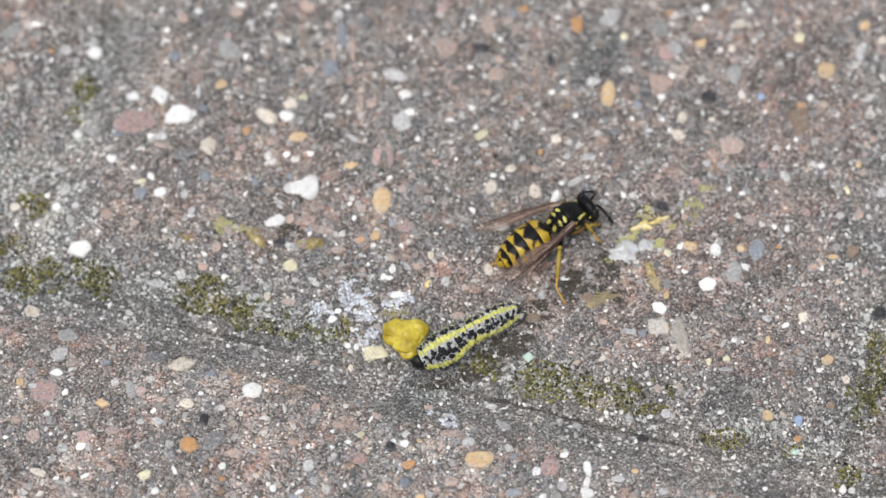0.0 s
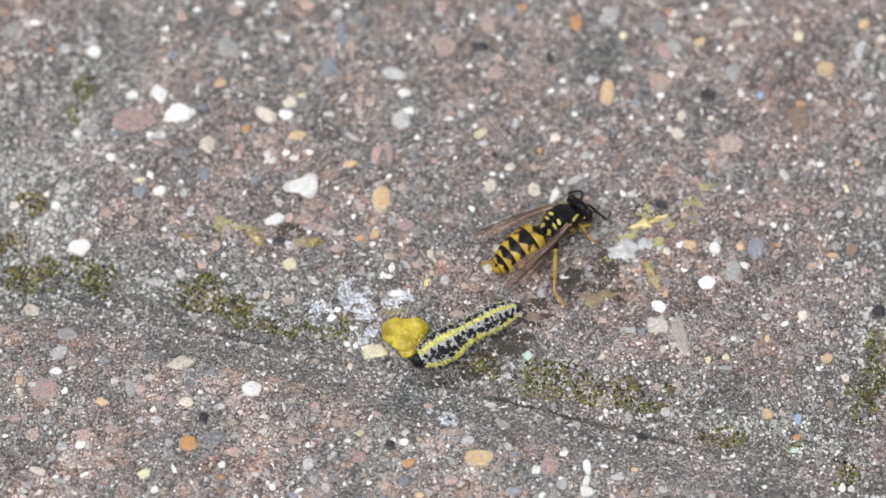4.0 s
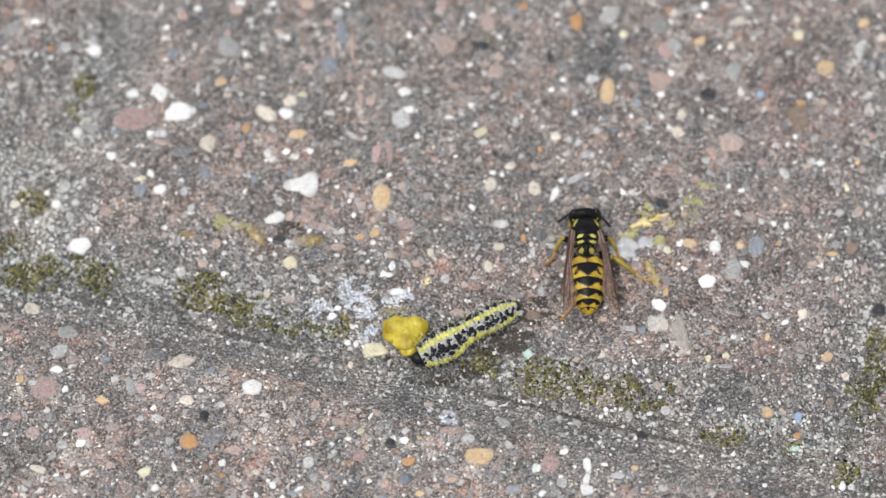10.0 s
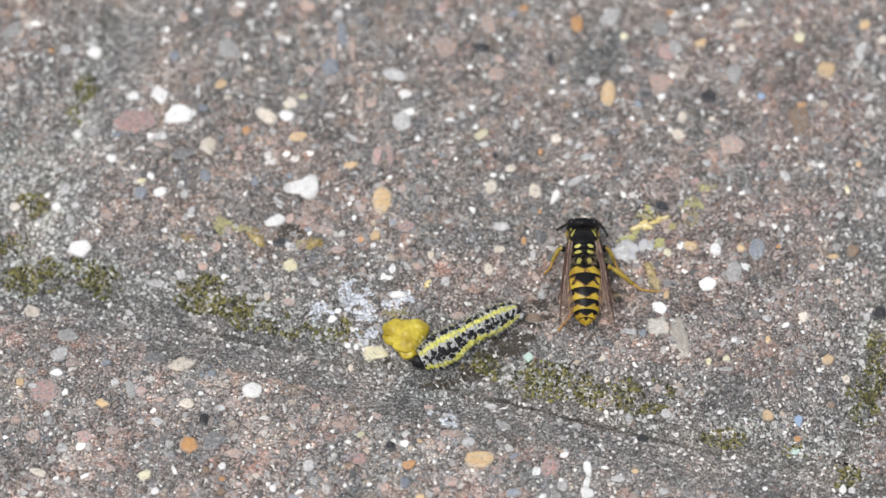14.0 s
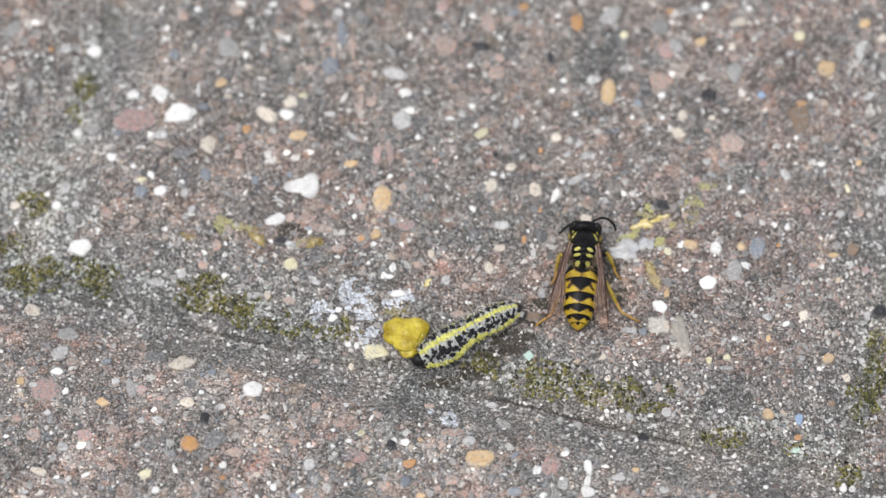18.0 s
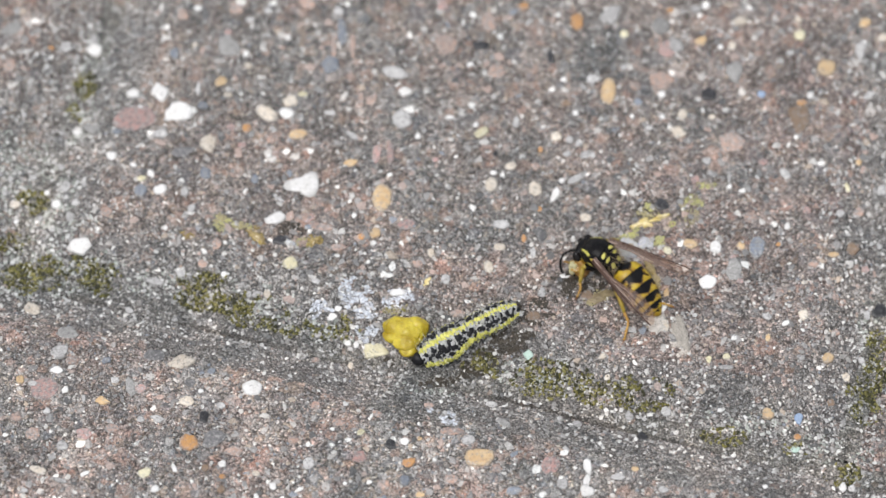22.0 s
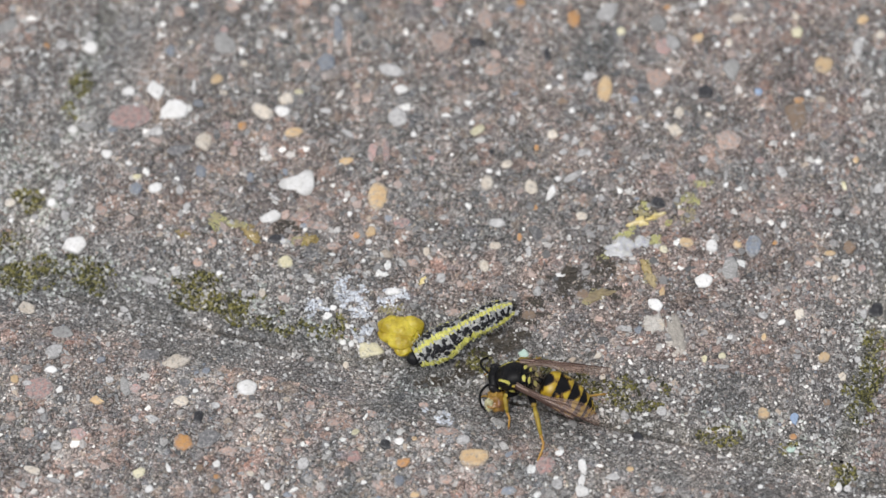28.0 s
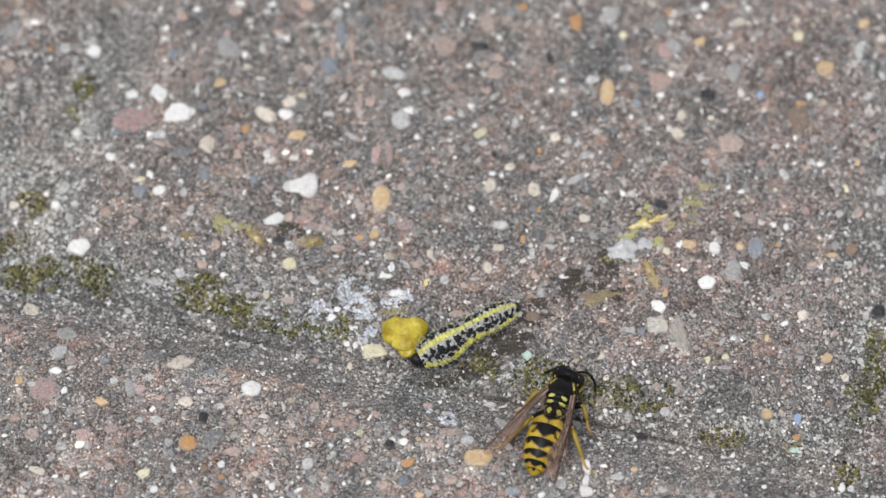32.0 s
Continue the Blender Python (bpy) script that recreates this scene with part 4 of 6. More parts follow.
for side in (1, -1):
    WINGS.append((add_wing(side, 10.3, 1.65, (side * HINGE_F[0], HINGE_F[1], HINGE_F[2]), "forewing", "narrow folded smoky brown forewing", side), HINGE_F, side, 0))
    WINGS.append((add_wing(side, 6.8, 1.3, (side * HINGE_H[0], HINGE_H[1], HINGE_H[2]), "hindwing", "clear brown hindwing tucked under the forewing", side + 3), HINGE_H, side, 1))

# the bite of flesh that the wasp chews and turns
morsel = tagged(new("flesh_morsel"), "chewed wet orange-yellow lump of caterpillar flesh", "food")


def lump(rx, ry, rz, seed, amount=0.22, nu=40, nv=26, scale=0.9):
    v, f = ellipsoid((0, 0, 0), (1, 1, 1), nu, nv)
    out = []
    for p in v:
        d = Vector(p)
        k = 1 + amount * noise.noise(d * 1.4 * scale + Vector((seed, 0, 0))) * 1.6 + amount * 0.5 * noise.noise(d * 4.2 * scale + Vector((0, seed, 0)))
        out.append((p[0] * rx * k, p[1] * ry * k, p[2] * rz * k))
    return out, f


part("flesh", *lump(1.35, 1.15, 1.0, 4.0, 0.24, scale=1.5), MORSEL, morsel)
part("gristle", *lump(0.7, 0.55, 0.55, 6.0, 0.25, scale=1.4), MORSEL_DARK, morsel, "dark reddish brown shred", (0.75, 0.35, 0.2))
v, f = lump(0.9, 0.5, 0.8, 9.0, 0.3)
part("skin_flap", v, f, MORSEL_PALE, morsel, "pale skin at one edge", (-0.85, 0.55, 0.1))


# ---- the caterpillar: a bent row of ringed segments ----
caterpillar = tagged(new("caterpillar"), "pale caterpillar with black spots and yellow stripes, lying dead", "caterpillar")
SPINE = spline([(-2.31, -14.07, -0.83), (0.58, -12.81, 0.06), (3.40, -11.41, 1.08), (5.71, -10.23, 1.37), (8.35, -8.88, 1.37)], 14)
GIRTH = (1.4, 1.9, 2.2, 2.28, 2.12, 1.82, 1.60, 1.58, 1.62, 1.64, 1.64, 1.56, 1.36, 0.95)


def grub_segment(k, seed):
    a, b = SPINE[k], SPINE[k + 1]
    axis = (b - a).normalized()
    side = axis.cross(Vector((0, 0, 1))).normalized()
    up = side.cross(axis)
    lean = up
    out_ = axis.cross(lean) * -1
    mid, long = (a + b) / 2, (b - a).length
    rings, n = 17, 96
    r = random.Random(seed)
    verts = []

    def at(q, ang, lift=0.0):
        g = (GIRTH[k] * (1 - q) + GIRTH[k + 1] * q) / 2 * 1.88
        rough = noise.noise(Vector((math.cos(ang) * 2.2, math.sin(ang) * 2.2, (k + q) * 2.4)))
        knobby = noise.noise(Vector((math.cos(ang) * 6, math.sin(ang) * 6, (k + q) * 5)))
        fold = abs(math.sin(2 * q * math.pi)) ** 0.5
        swell = 0.10 * math.exp(-((abs(ang) - 1.5) / 0.3) ** 2) + 0.06 * math.exp(-(ang / 0.25) ** 2) - 0.07 * math.exp(-((abs(ang) - 0.8) / 0.35) ** 2)
        bulge = g * (0.90 + 0.06 * fold + swell * (0.5 + 0.5 * fold) + 0.11 * rough + 0.05 * knobby) + lift
        flat = 0.82 if abs(ang) > 2 else 1.0
        return axis * (q - 0.5) * long * 1.10 + (out_ * math.sin(ang) + lean * math.cos(ang) * flat) * bulge

    for i in range(rings):
        for j in range(n):
            verts.append(tuple(at(i / (rings - 1), 2 * math.pi * j / n - math.pi)))
    faces = ring_faces(rings, n)
    marks = []
    for i in range(rings - 1):
        for j in range(n):
            ang = 2 * math.pi * (j + 0.5) / n - math.pi
            q = i / (rings - 1)
            grain = noise.noise(Vector((ang * 5, (k + q) * 4, seed * 0.01)))
            bead = abs(math.sin(2 * math.pi * q)) ** 0.6
            edge = 0.09 + 0.11 * bead + 0.26 * grain + 0.10 * (r.random() - 0.5)
            low = abs(abs(ang) - 1.46 - 0.10 * math.sin(0.9 * k)) < 0.20 + 0.12 * bead + 0.24 * grain + 0.08 * (r.random() - 0.5)
            marks.append(1 if abs(ang) < edge or low else 0)
    marks += [0, 0]
    seg = part("body_segment", verts, faces, [GRUB_PALE, GRUB_YELLOW], caterpillar, "", tuple(mid), marks)
    small = []
    for sgn in (1, -1):
        fixed = [(0.5, 0.42, 0.34), (0.26, 0.78, 0.27), (0.74, 0.92, 0.36), (0.15, 1.14, 0.22), (0.6, 1.98, 0.26)]
        loose = [(r.random(), r.uniform(0.34, 1.35), r.uniform(0.05, 0.11)) for _ in range(13)]
        for number, (q, ang, size) in enumerate(fixed + loose):
            size *= r.uniform(1.0, 1.5) * GIRTH[k] / 1.95
            q += r.uniform(-0.18, 0.18)
            p = at(q, sgn * (ang + r.uniform(-.1, .1)), -0.02)
            d = (p - axis * p.dot(axis)).normalized()
            t2 = axis.cross(d)
            ring = [tuple(p + axis * math.cos(w) * size * r.uniform(.85, 1.1) + t2 * math.sin(w) * size * r.uniform(.85, 1.1)) for w in (2 * math.pi * m / 9 for m in range(9))]
            ring2 = [tuple(Vector(c) * 0.45 + (p + d * size * 0.42) * 0.55) for c in ring]
            dome = (ring + ring2 + [tuple(p + d * size * 0.55)], [(m, (m + 1) % 9, 9 + (m + 1) % 9, 9 + m) for m in range(9)] + [(9 + m, 9 + (m + 1) % 9, 18) for m in range(9)])
            if number < len(fixed):
                part("spot", *dome, GRUB_BLACK, seg, "raised black spot")
            else:
                small.append(dome)
    part("speckling", *joined(*small), GRUB_BLACK, seg, "tiny black speckles", kind="stuff")
    hv, hf = [], []
    for _ in range(40):
        q, ang = r.random(), r.uniform(-2.1, 2.1)
        p = at(q, ang)
        d = (p - axis * p.dot(axis)).normalized() + axis * r.uniform(-.5, .5)
        w = axis * 0.016
        i = len(hv)
        hv += [tuple(p + w), tuple(p - w), tuple(p + d * r.uniform(0.3, 1.15) * (1 if abs(ang) < 1.5 else 0.6))]
        hf.append((i, i + 1, i + 2))
    part("bristles", hv, hf, [GRUB_HAIR, GRUB_DARK_HAIR], seg, "fine pale and dark bristles", face_mats=[i % 2 for i in range(len(hf))], kind="stuff")
    if 1 <= k <= 3 or 6 <= k <= 9:
        for sgn in (1, -1):
            base = at(0.5, sgn * 2.35, -0.1)
            part("stubby_leg", *tube([base, base + Vector((0, 0, -0.35)) + out_ * sgn * 0.15, base + Vector((0, 0, -0.6)) + out_ * sgn * 0.2], [0.28, 0.24, 0.16], 10), GRUB_YELLOW if k > 4 else GRUB_BLACK, seg)


for k in range(13):
    grub_segment(k, 100 + k)
first = SPINE[0] + (SPINE[0] - SPINE[1]).normalized() * 0.45
part("head_capsule", *lump(0.80, 0.76, 0.78, 2.0, 0.06), GRUB_BLACK, caterpillar, "shiny black head capsule", tuple(first))
last = SPINE[-1] + (SPINE[-1] - SPINE[-2]).normalized() * 0.1
part("torn_end", *lump(0.48, 0.55, 0.62, 3.0, 0.35, scale=1.6), DAMP_SHADE, caterpillar, "dark wet torn open end", tuple(last))


# ---- pulp, smears, crusts ----
def pulp(x, y):
    """A heart-shaped heap of soft gut, lumps grown together."""
    heap = tagged(new("yellow_pulp"), "wet bright yellow lump of caterpillar gut on the paving", "gut")
    heap.matrix_basis = pose(x * MM, y * MM, (float(height(x, y)) - 0.1) * MM)
    for k, (dx, dy, dz, a, b, c) in enumerate(((0.0, 0.2, 0.75, 2.45, 1.75, 0.98), (-1.15, 0.75, 0.95, 1.5, 1.3, 1.05), (1.1, 0.75, 1.0, 1.55, 1.25, 1.05), (0.0, 0.3, 1.1, 1.9, 1.6, 1.1), (0.05, -0.9, 0.85, 1.6, 1.5, 1.0), (0.25, -1.9, 0.5, 1.15, 1.0, 0.7), (-0.2, 1.4, 0.5, 1.1, 0.8, 0.6))):
        v, f = lump(a, b, c, 5.0 + 3 * k, 0.10, 56, 36, 1.0)
        part("gut_lobe", v, f, GUT, heap, "", (dx, dy, dz))


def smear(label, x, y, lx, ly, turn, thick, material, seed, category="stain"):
    """Dried juice, and dark damp with shade: flat crumbs and droplets run together on the ground."""
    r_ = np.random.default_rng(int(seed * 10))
    n = int((24 + 14 * lx * ly) * (2.2 if material is DAMP_SHADE else 1.7 if material is LEMON_DUST else 1.3))
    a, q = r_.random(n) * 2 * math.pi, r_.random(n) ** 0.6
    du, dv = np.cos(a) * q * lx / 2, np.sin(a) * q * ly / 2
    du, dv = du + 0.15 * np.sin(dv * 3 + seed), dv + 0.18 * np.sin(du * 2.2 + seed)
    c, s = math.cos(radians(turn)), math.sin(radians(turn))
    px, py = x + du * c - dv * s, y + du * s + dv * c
    keep = value_noise(px * 1.3, py * 1.3, seed) + 0.3 * (1 - q) > (0.44 if material is DAMP_SHADE else 0.56)
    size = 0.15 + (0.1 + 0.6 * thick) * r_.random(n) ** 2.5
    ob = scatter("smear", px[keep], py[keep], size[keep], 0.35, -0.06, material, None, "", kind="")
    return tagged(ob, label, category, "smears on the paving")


def film(label, x, y, lx, ly, turn, thick, material, seed, ragged=0.35):
    """Slime that has spread over the grit: a thin sheet with a ragged outline that follows the ground."""
    n, rings = 40, 9
    c, s = math.cos(radians(turn)), math.sin(radians(turn))
    verts = []
    for i in range(rings):
        q = (i + 0.15) / (rings - 1 + 0.15)
        for j in range(n):
            a = 2 * math.pi * j / n
            reach = 1 + ragged * 1.5 * noise.noise(Vector((math.cos(a) * 1.3, math.sin(a) * 1.3, seed))) + ragged * noise.noise(Vector((math.cos(a) * 4, math.sin(a) * 4, seed + 5)))
            du, dv = math.cos(a) * q * reach * lx / 2, math.sin(a) * q * reach * ly / 2
            px, py = x + du * c - dv * s, y + du * s + dv * c
            lumps = noise.noise(Vector((px * 2.1, py * 2.1, seed)))
            z = float(height(px, py)) + thick * (1 - q ** 3) * (0.75 + 0.6 * lumps) + 0.06 - (0.4 if i == rings - 1 else 0)
            verts.append((px, py, z))
    faces = ring_faces(rings, n, False) + [tuple(range(n - 1, -1, -1))]
    ob = new("smear", mesh_of("smear", verts, [f[::-1] for f in faces], material))
    return tagged(ob, label, "stain", "smears on the paving")


def crust(x, y, lx, ly, turn, n, seed, material=LIME, label="bluish white powdery crust on the paving", group="lime crusts"):
    r_ = np.random.default_rng(seed)
    a, q = r_.random(n) * 2 * math.pi, r_.random(n) ** 0.6
    c, s = math.cos(radians(turn)), math.sin(radians(turn))
    du, dv = np.cos(a) * q * lx / 2, np.sin(a) * q * ly / 2
    px, py = x + du * c - dv * s, y + du * s + dv * c
    keep = value_noise(px * 1.1, py * 1.1, seed) > 0.38
    ob = scatter("lime_crust", px[keep], py[keep], (0.18 + 0.4 * r_.random(n) ** 2)[keep], 0.4, -0.02, material, None, "")
    return tagged(ob, label, "crust", group, "stuff")


pulp(-4.12, -10.93)
smear("thin pale yellow residue on the concrete", 28.16, 4.52, 3.74, 2.70, 104, 0.2, SMEAR_PALE, 18.5)
smear("thin pale yellow residue on the concrete", 24.08, -3.63, 3.59, 1.31, 100, 0.3, SMEAR_PALE, 22.2)
smear("thin pale yellow residue on the concrete", 23.80, 5.08, 2.32, 1.18, 88, 0.25, SMEAR_PALE, 33.3)
smear("thin pale yellow residue on the concrete", 17.81, -6.72, 3.65, 1.79, -167, 0.2, SMEAR_PALE, 37.0)
smear("ochre brown dried smear on the concrete", -21.44, 1.87, 3.51, 1.57, 139, 0.4, SMEAR_BROWN, 40.7)
smear("thin pale yellow residue on the concrete", -23.24, 3.14, 1.79, 1.47, 140, 0.3, SMEAR_PALE, 44.4)
smear("thin pale yellow residue on the concrete", -25.74, 3.89, 2.26, 1.82, 159, 0.25, SMEAR_PALE, 48.1)
smear("ochre brown dried smear on the concrete", -14.71, 0.92, 1.95, 1.84, -7, 0.4, SMEAR_BROWN, 51.8)
smear("ochre brown dried smear on the concrete", -28.94, 2.08, 2.22, 1.69, -3, 0.2, SMEAR_BROWN, 55.5)
smear("bright yellow dried smear on the concrete", -1.68, -4.48, 1.37, 1.04, 90, 0.4, SMEAR, 59.2)
smear("dark brown patch of damp and shade on the concrete", 14.50, -4.27, 4.53, 2.58, 0, 0.4, DAMP_SHADE, 62.9)
smear("dark brown patch of damp and shade on the concrete", 11.67, -7.91, 3.87, 2.56, 1, 0.3, DAMP_SHADE, 66.6)
smear("thin pale yellow residue on the concrete", 23.59, 4.45, 3.03, 2.49, -140, 0.25, SMEAR_PALE, 85.1)
smear("thin pale yellow residue on the concrete", -5.10, -8.08, 3.23, 1.36, -0, 0.3, SMEAR_PALE, 92.5)
# wet ground and contact shade off the caterpillar's tail, both as dark crumbs
smear("dark brown patch of damp and shade on the concrete", 9.39, -10.15, 3.86, 3.29, 2, 0.2, DAMP_SHADE, 96.2)
smear("dark brown patch of damp and shade on the concrete", 7.77, -12.08, 5.18, 2.66, -167, 0.3, DAMP_SHADE, 99.9)
smear("dark brown patch of damp and shade on the concrete", 19.07, -2.22, 4.54, 3.80, 3, 0.2, DAMP_SHADE, 103.6)
smear("dark brown patch of damp and shade on the concrete", 23.94, 5.31, 4.75, 2.54, -154, 0.1, DAMP_SHADE, 107.3)
smear("dark brown patch of damp and shade on the concrete", 20.08, -6.07, 2.58, 1.81, 1, 0.3, DAMP_SHADE, 111.0)
smear("dark brown patch of damp and shade on the concrete", -17.22, 2.87, 3.91, 2.00, -0, 0.2, DAMP_SHADE, 114.7)
smear("dark brown patch of damp and shade on the concrete", 15.89, -5.67, 5.87, 2.25, -168, 0.2, DAMP_SHADE, 118.4)
# juice and shade along the caterpillar's lower side, laid as dark crumbs
smear("dark brown patch of damp and shade on the concrete", 6.48, -12.52, 4.61, 2.18, -155, 0.2, DAMP_SHADE, 129.5)
smear("dark brown patch of damp and shade on the concrete", 4.24, -14.31, 4.53, 2.66, -167, 0.3, DAMP_SHADE, 133.2)
smear("dark brown patch of damp and shade on the concrete", 7.80, -12.60, 5.5, 3.4, 20, 0.4, DAMP_SHADE, 140.6)
smear("dark brown patch of damp and shade on the concrete", 4.60, -14.60, 6.0, 2.2, 25, 0.4, DAMP_SHADE, 144.3)
smear("dark brown patch of damp and shade on the concrete", 0.20, -16.40, 6.0, 1.6, 15, 0.4, DAMP_SHADE, 148.0)
smear("dark brown patch of damp and shade on the concrete", -6.60, -13.20, 3.0, 2.0, -60, 0.3, DAMP_SHADE, 151.7)
smear("dark brown patch of damp and shade on the concrete", 13.84, -15.42, 4.48, 2.22, 0, 0.2, DAMP_SHADE, 136.9)
film("cloudy grey-white slime on the concrete", 20.85, -0.15, 4.4, 2.7, 18, 0.34, GLOB, 3.1, 0.35)
film("cloudy grey-white slime on the concrete", 23.30, 0.60, 2.0, 1.4, -20, 0.28, GLOB, 8.4)
smear("lemon yellow slime crumbs on the concrete", 21.65, 1.75, 3.12, 1.43, 25, 0.5, LEMON_DUST, 12.0)
film("bright yellow torn shred of gut", 23.45, 3.35, 3.4, 1.1, 16, 0.40, SMEAR, 15.5, 0.7)
film("bright yellow torn shred of gut", 25.30, 4.10, 2.2, 0.6, 22, 0.5, SMEAR, 17.5, 0.4)
smear("pale lemon residue on the concrete", 26.35, 3.30, 1.53, 1.36, 40, 0.04, LEMON_DUST, 19.0)
smear("lemon yellow slime crumbs on the concrete", 24.00, 5.20, 1.30, 1.56, 0, 0.5, LEMON_DUST, 21.0)
smear("lemon yellow slime crumbs on the concrete", 24.85, 0.95, 1.56, 1.95, 50, 0.5, LEMON_DUST, 23.0)
smear("pale lemon residue on the concrete", 19.00, -1.30, 1.53, 1.53, 0, 0.04, LEMON_DUST, 25.0)
smear("pale lemon residue on the concrete", 30.60, 8.70, 2.38, 1.87, 30, 0.04, LEMON_DUST, 27.0)
smear("pale lemon residue on the concrete", 29.05, 5.90, 2.21, 3.06, -30, 0.04, LEMON_DUST, 29.0)
smear("pale lemon residue on the concrete", 30.35, 6.40, 1.87, 1.70, 0, 0.04, LEMON_DUST, 31.0)
film("wet ochre streak of slime on the concrete", 23.75, -2.80, 2.5, 1.0, -66, 0.42, OCHRE_WET, 33.0, 0.4)
film("pale ochre streak of slime on the concrete", 24.45, -4.65, 2.3, 1.0, -74, 0.42, TAN_PALE, 35.0, 0.4)
film("wet ochre streak of slime on the concrete", 18.30, -6.45, 3.6, 1.5, 18, 0.26, TAN_FILM, 37.0, 0.6)
film("dark wet brown smear on the concrete", 14.95, -3.30, 1.8, 1.2, 10, 0.30, DAMP_SHADE, 39.0, 0.6)
smear("pale lemon residue on the concrete", -25.60, 3.55, 3.23, 2.55, -20, 0.04, LEMON_DUST, 41.0)
smear("pale lemon residue on the concrete", -23.20, 3.10, 2.89, 1.53, -35, 0.04, LEMON_DUST, 43.0)
film("wet ochre streak of slime on the concrete", -21.40, 1.55, 2.5, 0.95, -40, 0.40, OCHRE_WET, 45.0, 0.4)
film("cloudy grey-white slime on the concrete", -17.60, 0.80, 1.3, 0.9, -10, 0.45, GLOB, 47.0, 0.4)
film("wet ochre streak of slime on the concrete", -14.75, 0.90, 1.3, 1.0, 30, 0.35, OCHRE_WET, 49.0, 0.5)
smear("pale lemon residue on the concrete", -16.40, 0.60, 2.55, 1.36, 0, 0.04, LEMON_DUST, 51.0)
crust(-9.82, -6.00, 4.55, 3.53, 133, 520, 60)
crust(-8.65, -9.14, 4.80, 2.58, 91, 420, 61)
crust(0.10, -21.80, 4.2, 2.0, -30, 130, 62)
crust(-5.10, -6.72, 3.87, 2.26, -0, 200, 63)
crust(-14.48, -7.51, 3.91, 2.24, 166, 160, 64)
moss(-44.54, -2.19, 11.72, 4.27, -0, 1121, 80)
moss(-49.44, 1.56, 4.00, 3.78, -34, 336, 81)
moss(-38.97, -2.84, 5.03, 4.13, 123, 465, 82)
moss(-26.85, -5.10, 9.19, 4.64, 167, 952, 83)
moss(-21.94, -7.39, 9.15, 4.18, 167, 855, 84)
moss(-42.11, 23.85, 4.29, 3.12, 86, 298, 85)
moss(-43.44, 19.12, 4.48, 2.00, 93, 199, 86)
moss(-47.65, 7.53, 3.96, 3.42, -9, 301, 87)
moss(-11.88, -9.76, 5.16, 3.00, -0, 345, 88)
moss(4.60, -14.70, 5.2, 3.0, 161, 760, 89)
moss(11.40, -16.46, 7.71, 4.86, 167, 838, 90)
moss(16.69, -17.87, 5.76, 4.41, 166, 568, 91)
moss(22.43, -18.44, 7.66, 4.13, 174, 706, 92)
moss(31.85, -23.75, 5.71, 2.48, 174, 316, 93)
moss(49.40, -13.63, 8.92, 3.21, 86, 640, 94)
moss(47.84, -18.90, 6.57, 4.51, 91, 661, 95)
moss(44.77, -28.54, 4.43, 3.16, 3, 313, 96)
moss(-17.05, -9.42, 5.87, 2.53, 168, 331, 97)
moss(39.40, -25.25, 3.81, 2.18, 1, 185, 98)
moss(-48.74, -3.03, 4.69, 4.44, 134, 465, 99)
moss(5.01, -14.01, 3.85, 2.53, 0, 217, 100)
moss(-5.55, -7.81, 2.84, 1.36, -0, 84, 101)
crust(-47.71, 8.81, 11.26, 10.07, -12, 801, 140, LICHEN, "pale grey-green lichen-grown grit in the joint", "lichen grit")
crust(-44.10, 3.62, 8.52, 6.16, -3, 370, 141, LICHEN, "pale grey-green lichen-grown grit in the joint", "lichen grit")
crust(-49.24, 14.17, 6.64, 5.51, -7, 258, 142, LICHEN, "pale grey-green lichen-grown grit in the joint", "lichen grit")
crust(-42.77, 19.10, 9.57, 3.99, 93, 269, 143, LICHEN, "pale grey-green lichen-grown grit in the joint", "lichen grit")
crust(-41.40, 27.53, 7.32, 4.03, 94, 208, 144, LICHEN, "pale grey-green lichen-grown grit in the joint", "lichen grit")
crust(-43.91, -1.38, 14.99, 4.28, -0, 453, 145, LICHEN, "pale grey-green lichen-grown grit in the joint", "lichen grit")
crust(-47.28, 0.34, 9.15, 4.60, -1, 297, 146, LICHEN, "pale grey-green lichen-grown grit in the joint", "lichen grit")
crust(-45.74, -4.55, 11.70, 3.04, -0, 251, 147, LICHEN, "pale grey-green lichen-grown grit in the joint", "lichen grit")
crust(49.12, -10.57, 10.47, 3.87, 86, 286, 148, LICHEN, "pale grey-green lichen-grown grit in the joint", "lichen grit")
crust(34.09, -22.14, 15.22, 2.63, 175, 283, 149, LICHEN, "pale grey-green lichen-grown grit in the joint", "lichen grit")
crust(-21.63, -6.02, 11.77, 3.89, 168, 323, 150, LICHEN, "pale grey-green lichen-grown grit in the joint", "lichen grit")
crust(11.60, -16.27, 12.18, 4.43, 171, 381, 151, LICHEN, "pale grey-green lichen-grown grit in the joint", "lichen grit")
crust(-13.82, -9.92, 11.06, 2.98, 168, 232, 152, LICHEN, "pale grey-green lichen-grown grit in the joint", "lichen grit")
crust(-32.09, -3.80, 9.14, 3.03, 174, 195, 153, LICHEN, "pale grey-green lichen-grown grit in the joint", "lichen grit")
crust(43.51, -25.59, 10.11, 3.64, 174, 259, 154, LICHEN, "pale grey-green lichen-grown grit in the joint", "lichen grit")
crust(-1.54, -17.50, 7.70, 2.21, 171, 120, 155, LICHEN, "pale grey-green lichen-grown grit in the joint", "lichen grit")
film("cream shell-like flake on the paving", 24.35, -10.35, 2.7, 2.3, 70, 0.42, CREAM, 61.0, 0.4)
film("pale beige mortar crust on the paving", 27.15, -11.60, 4.6, 1.7, -80, 0.30, BEIGE, 53.0, 0.35)
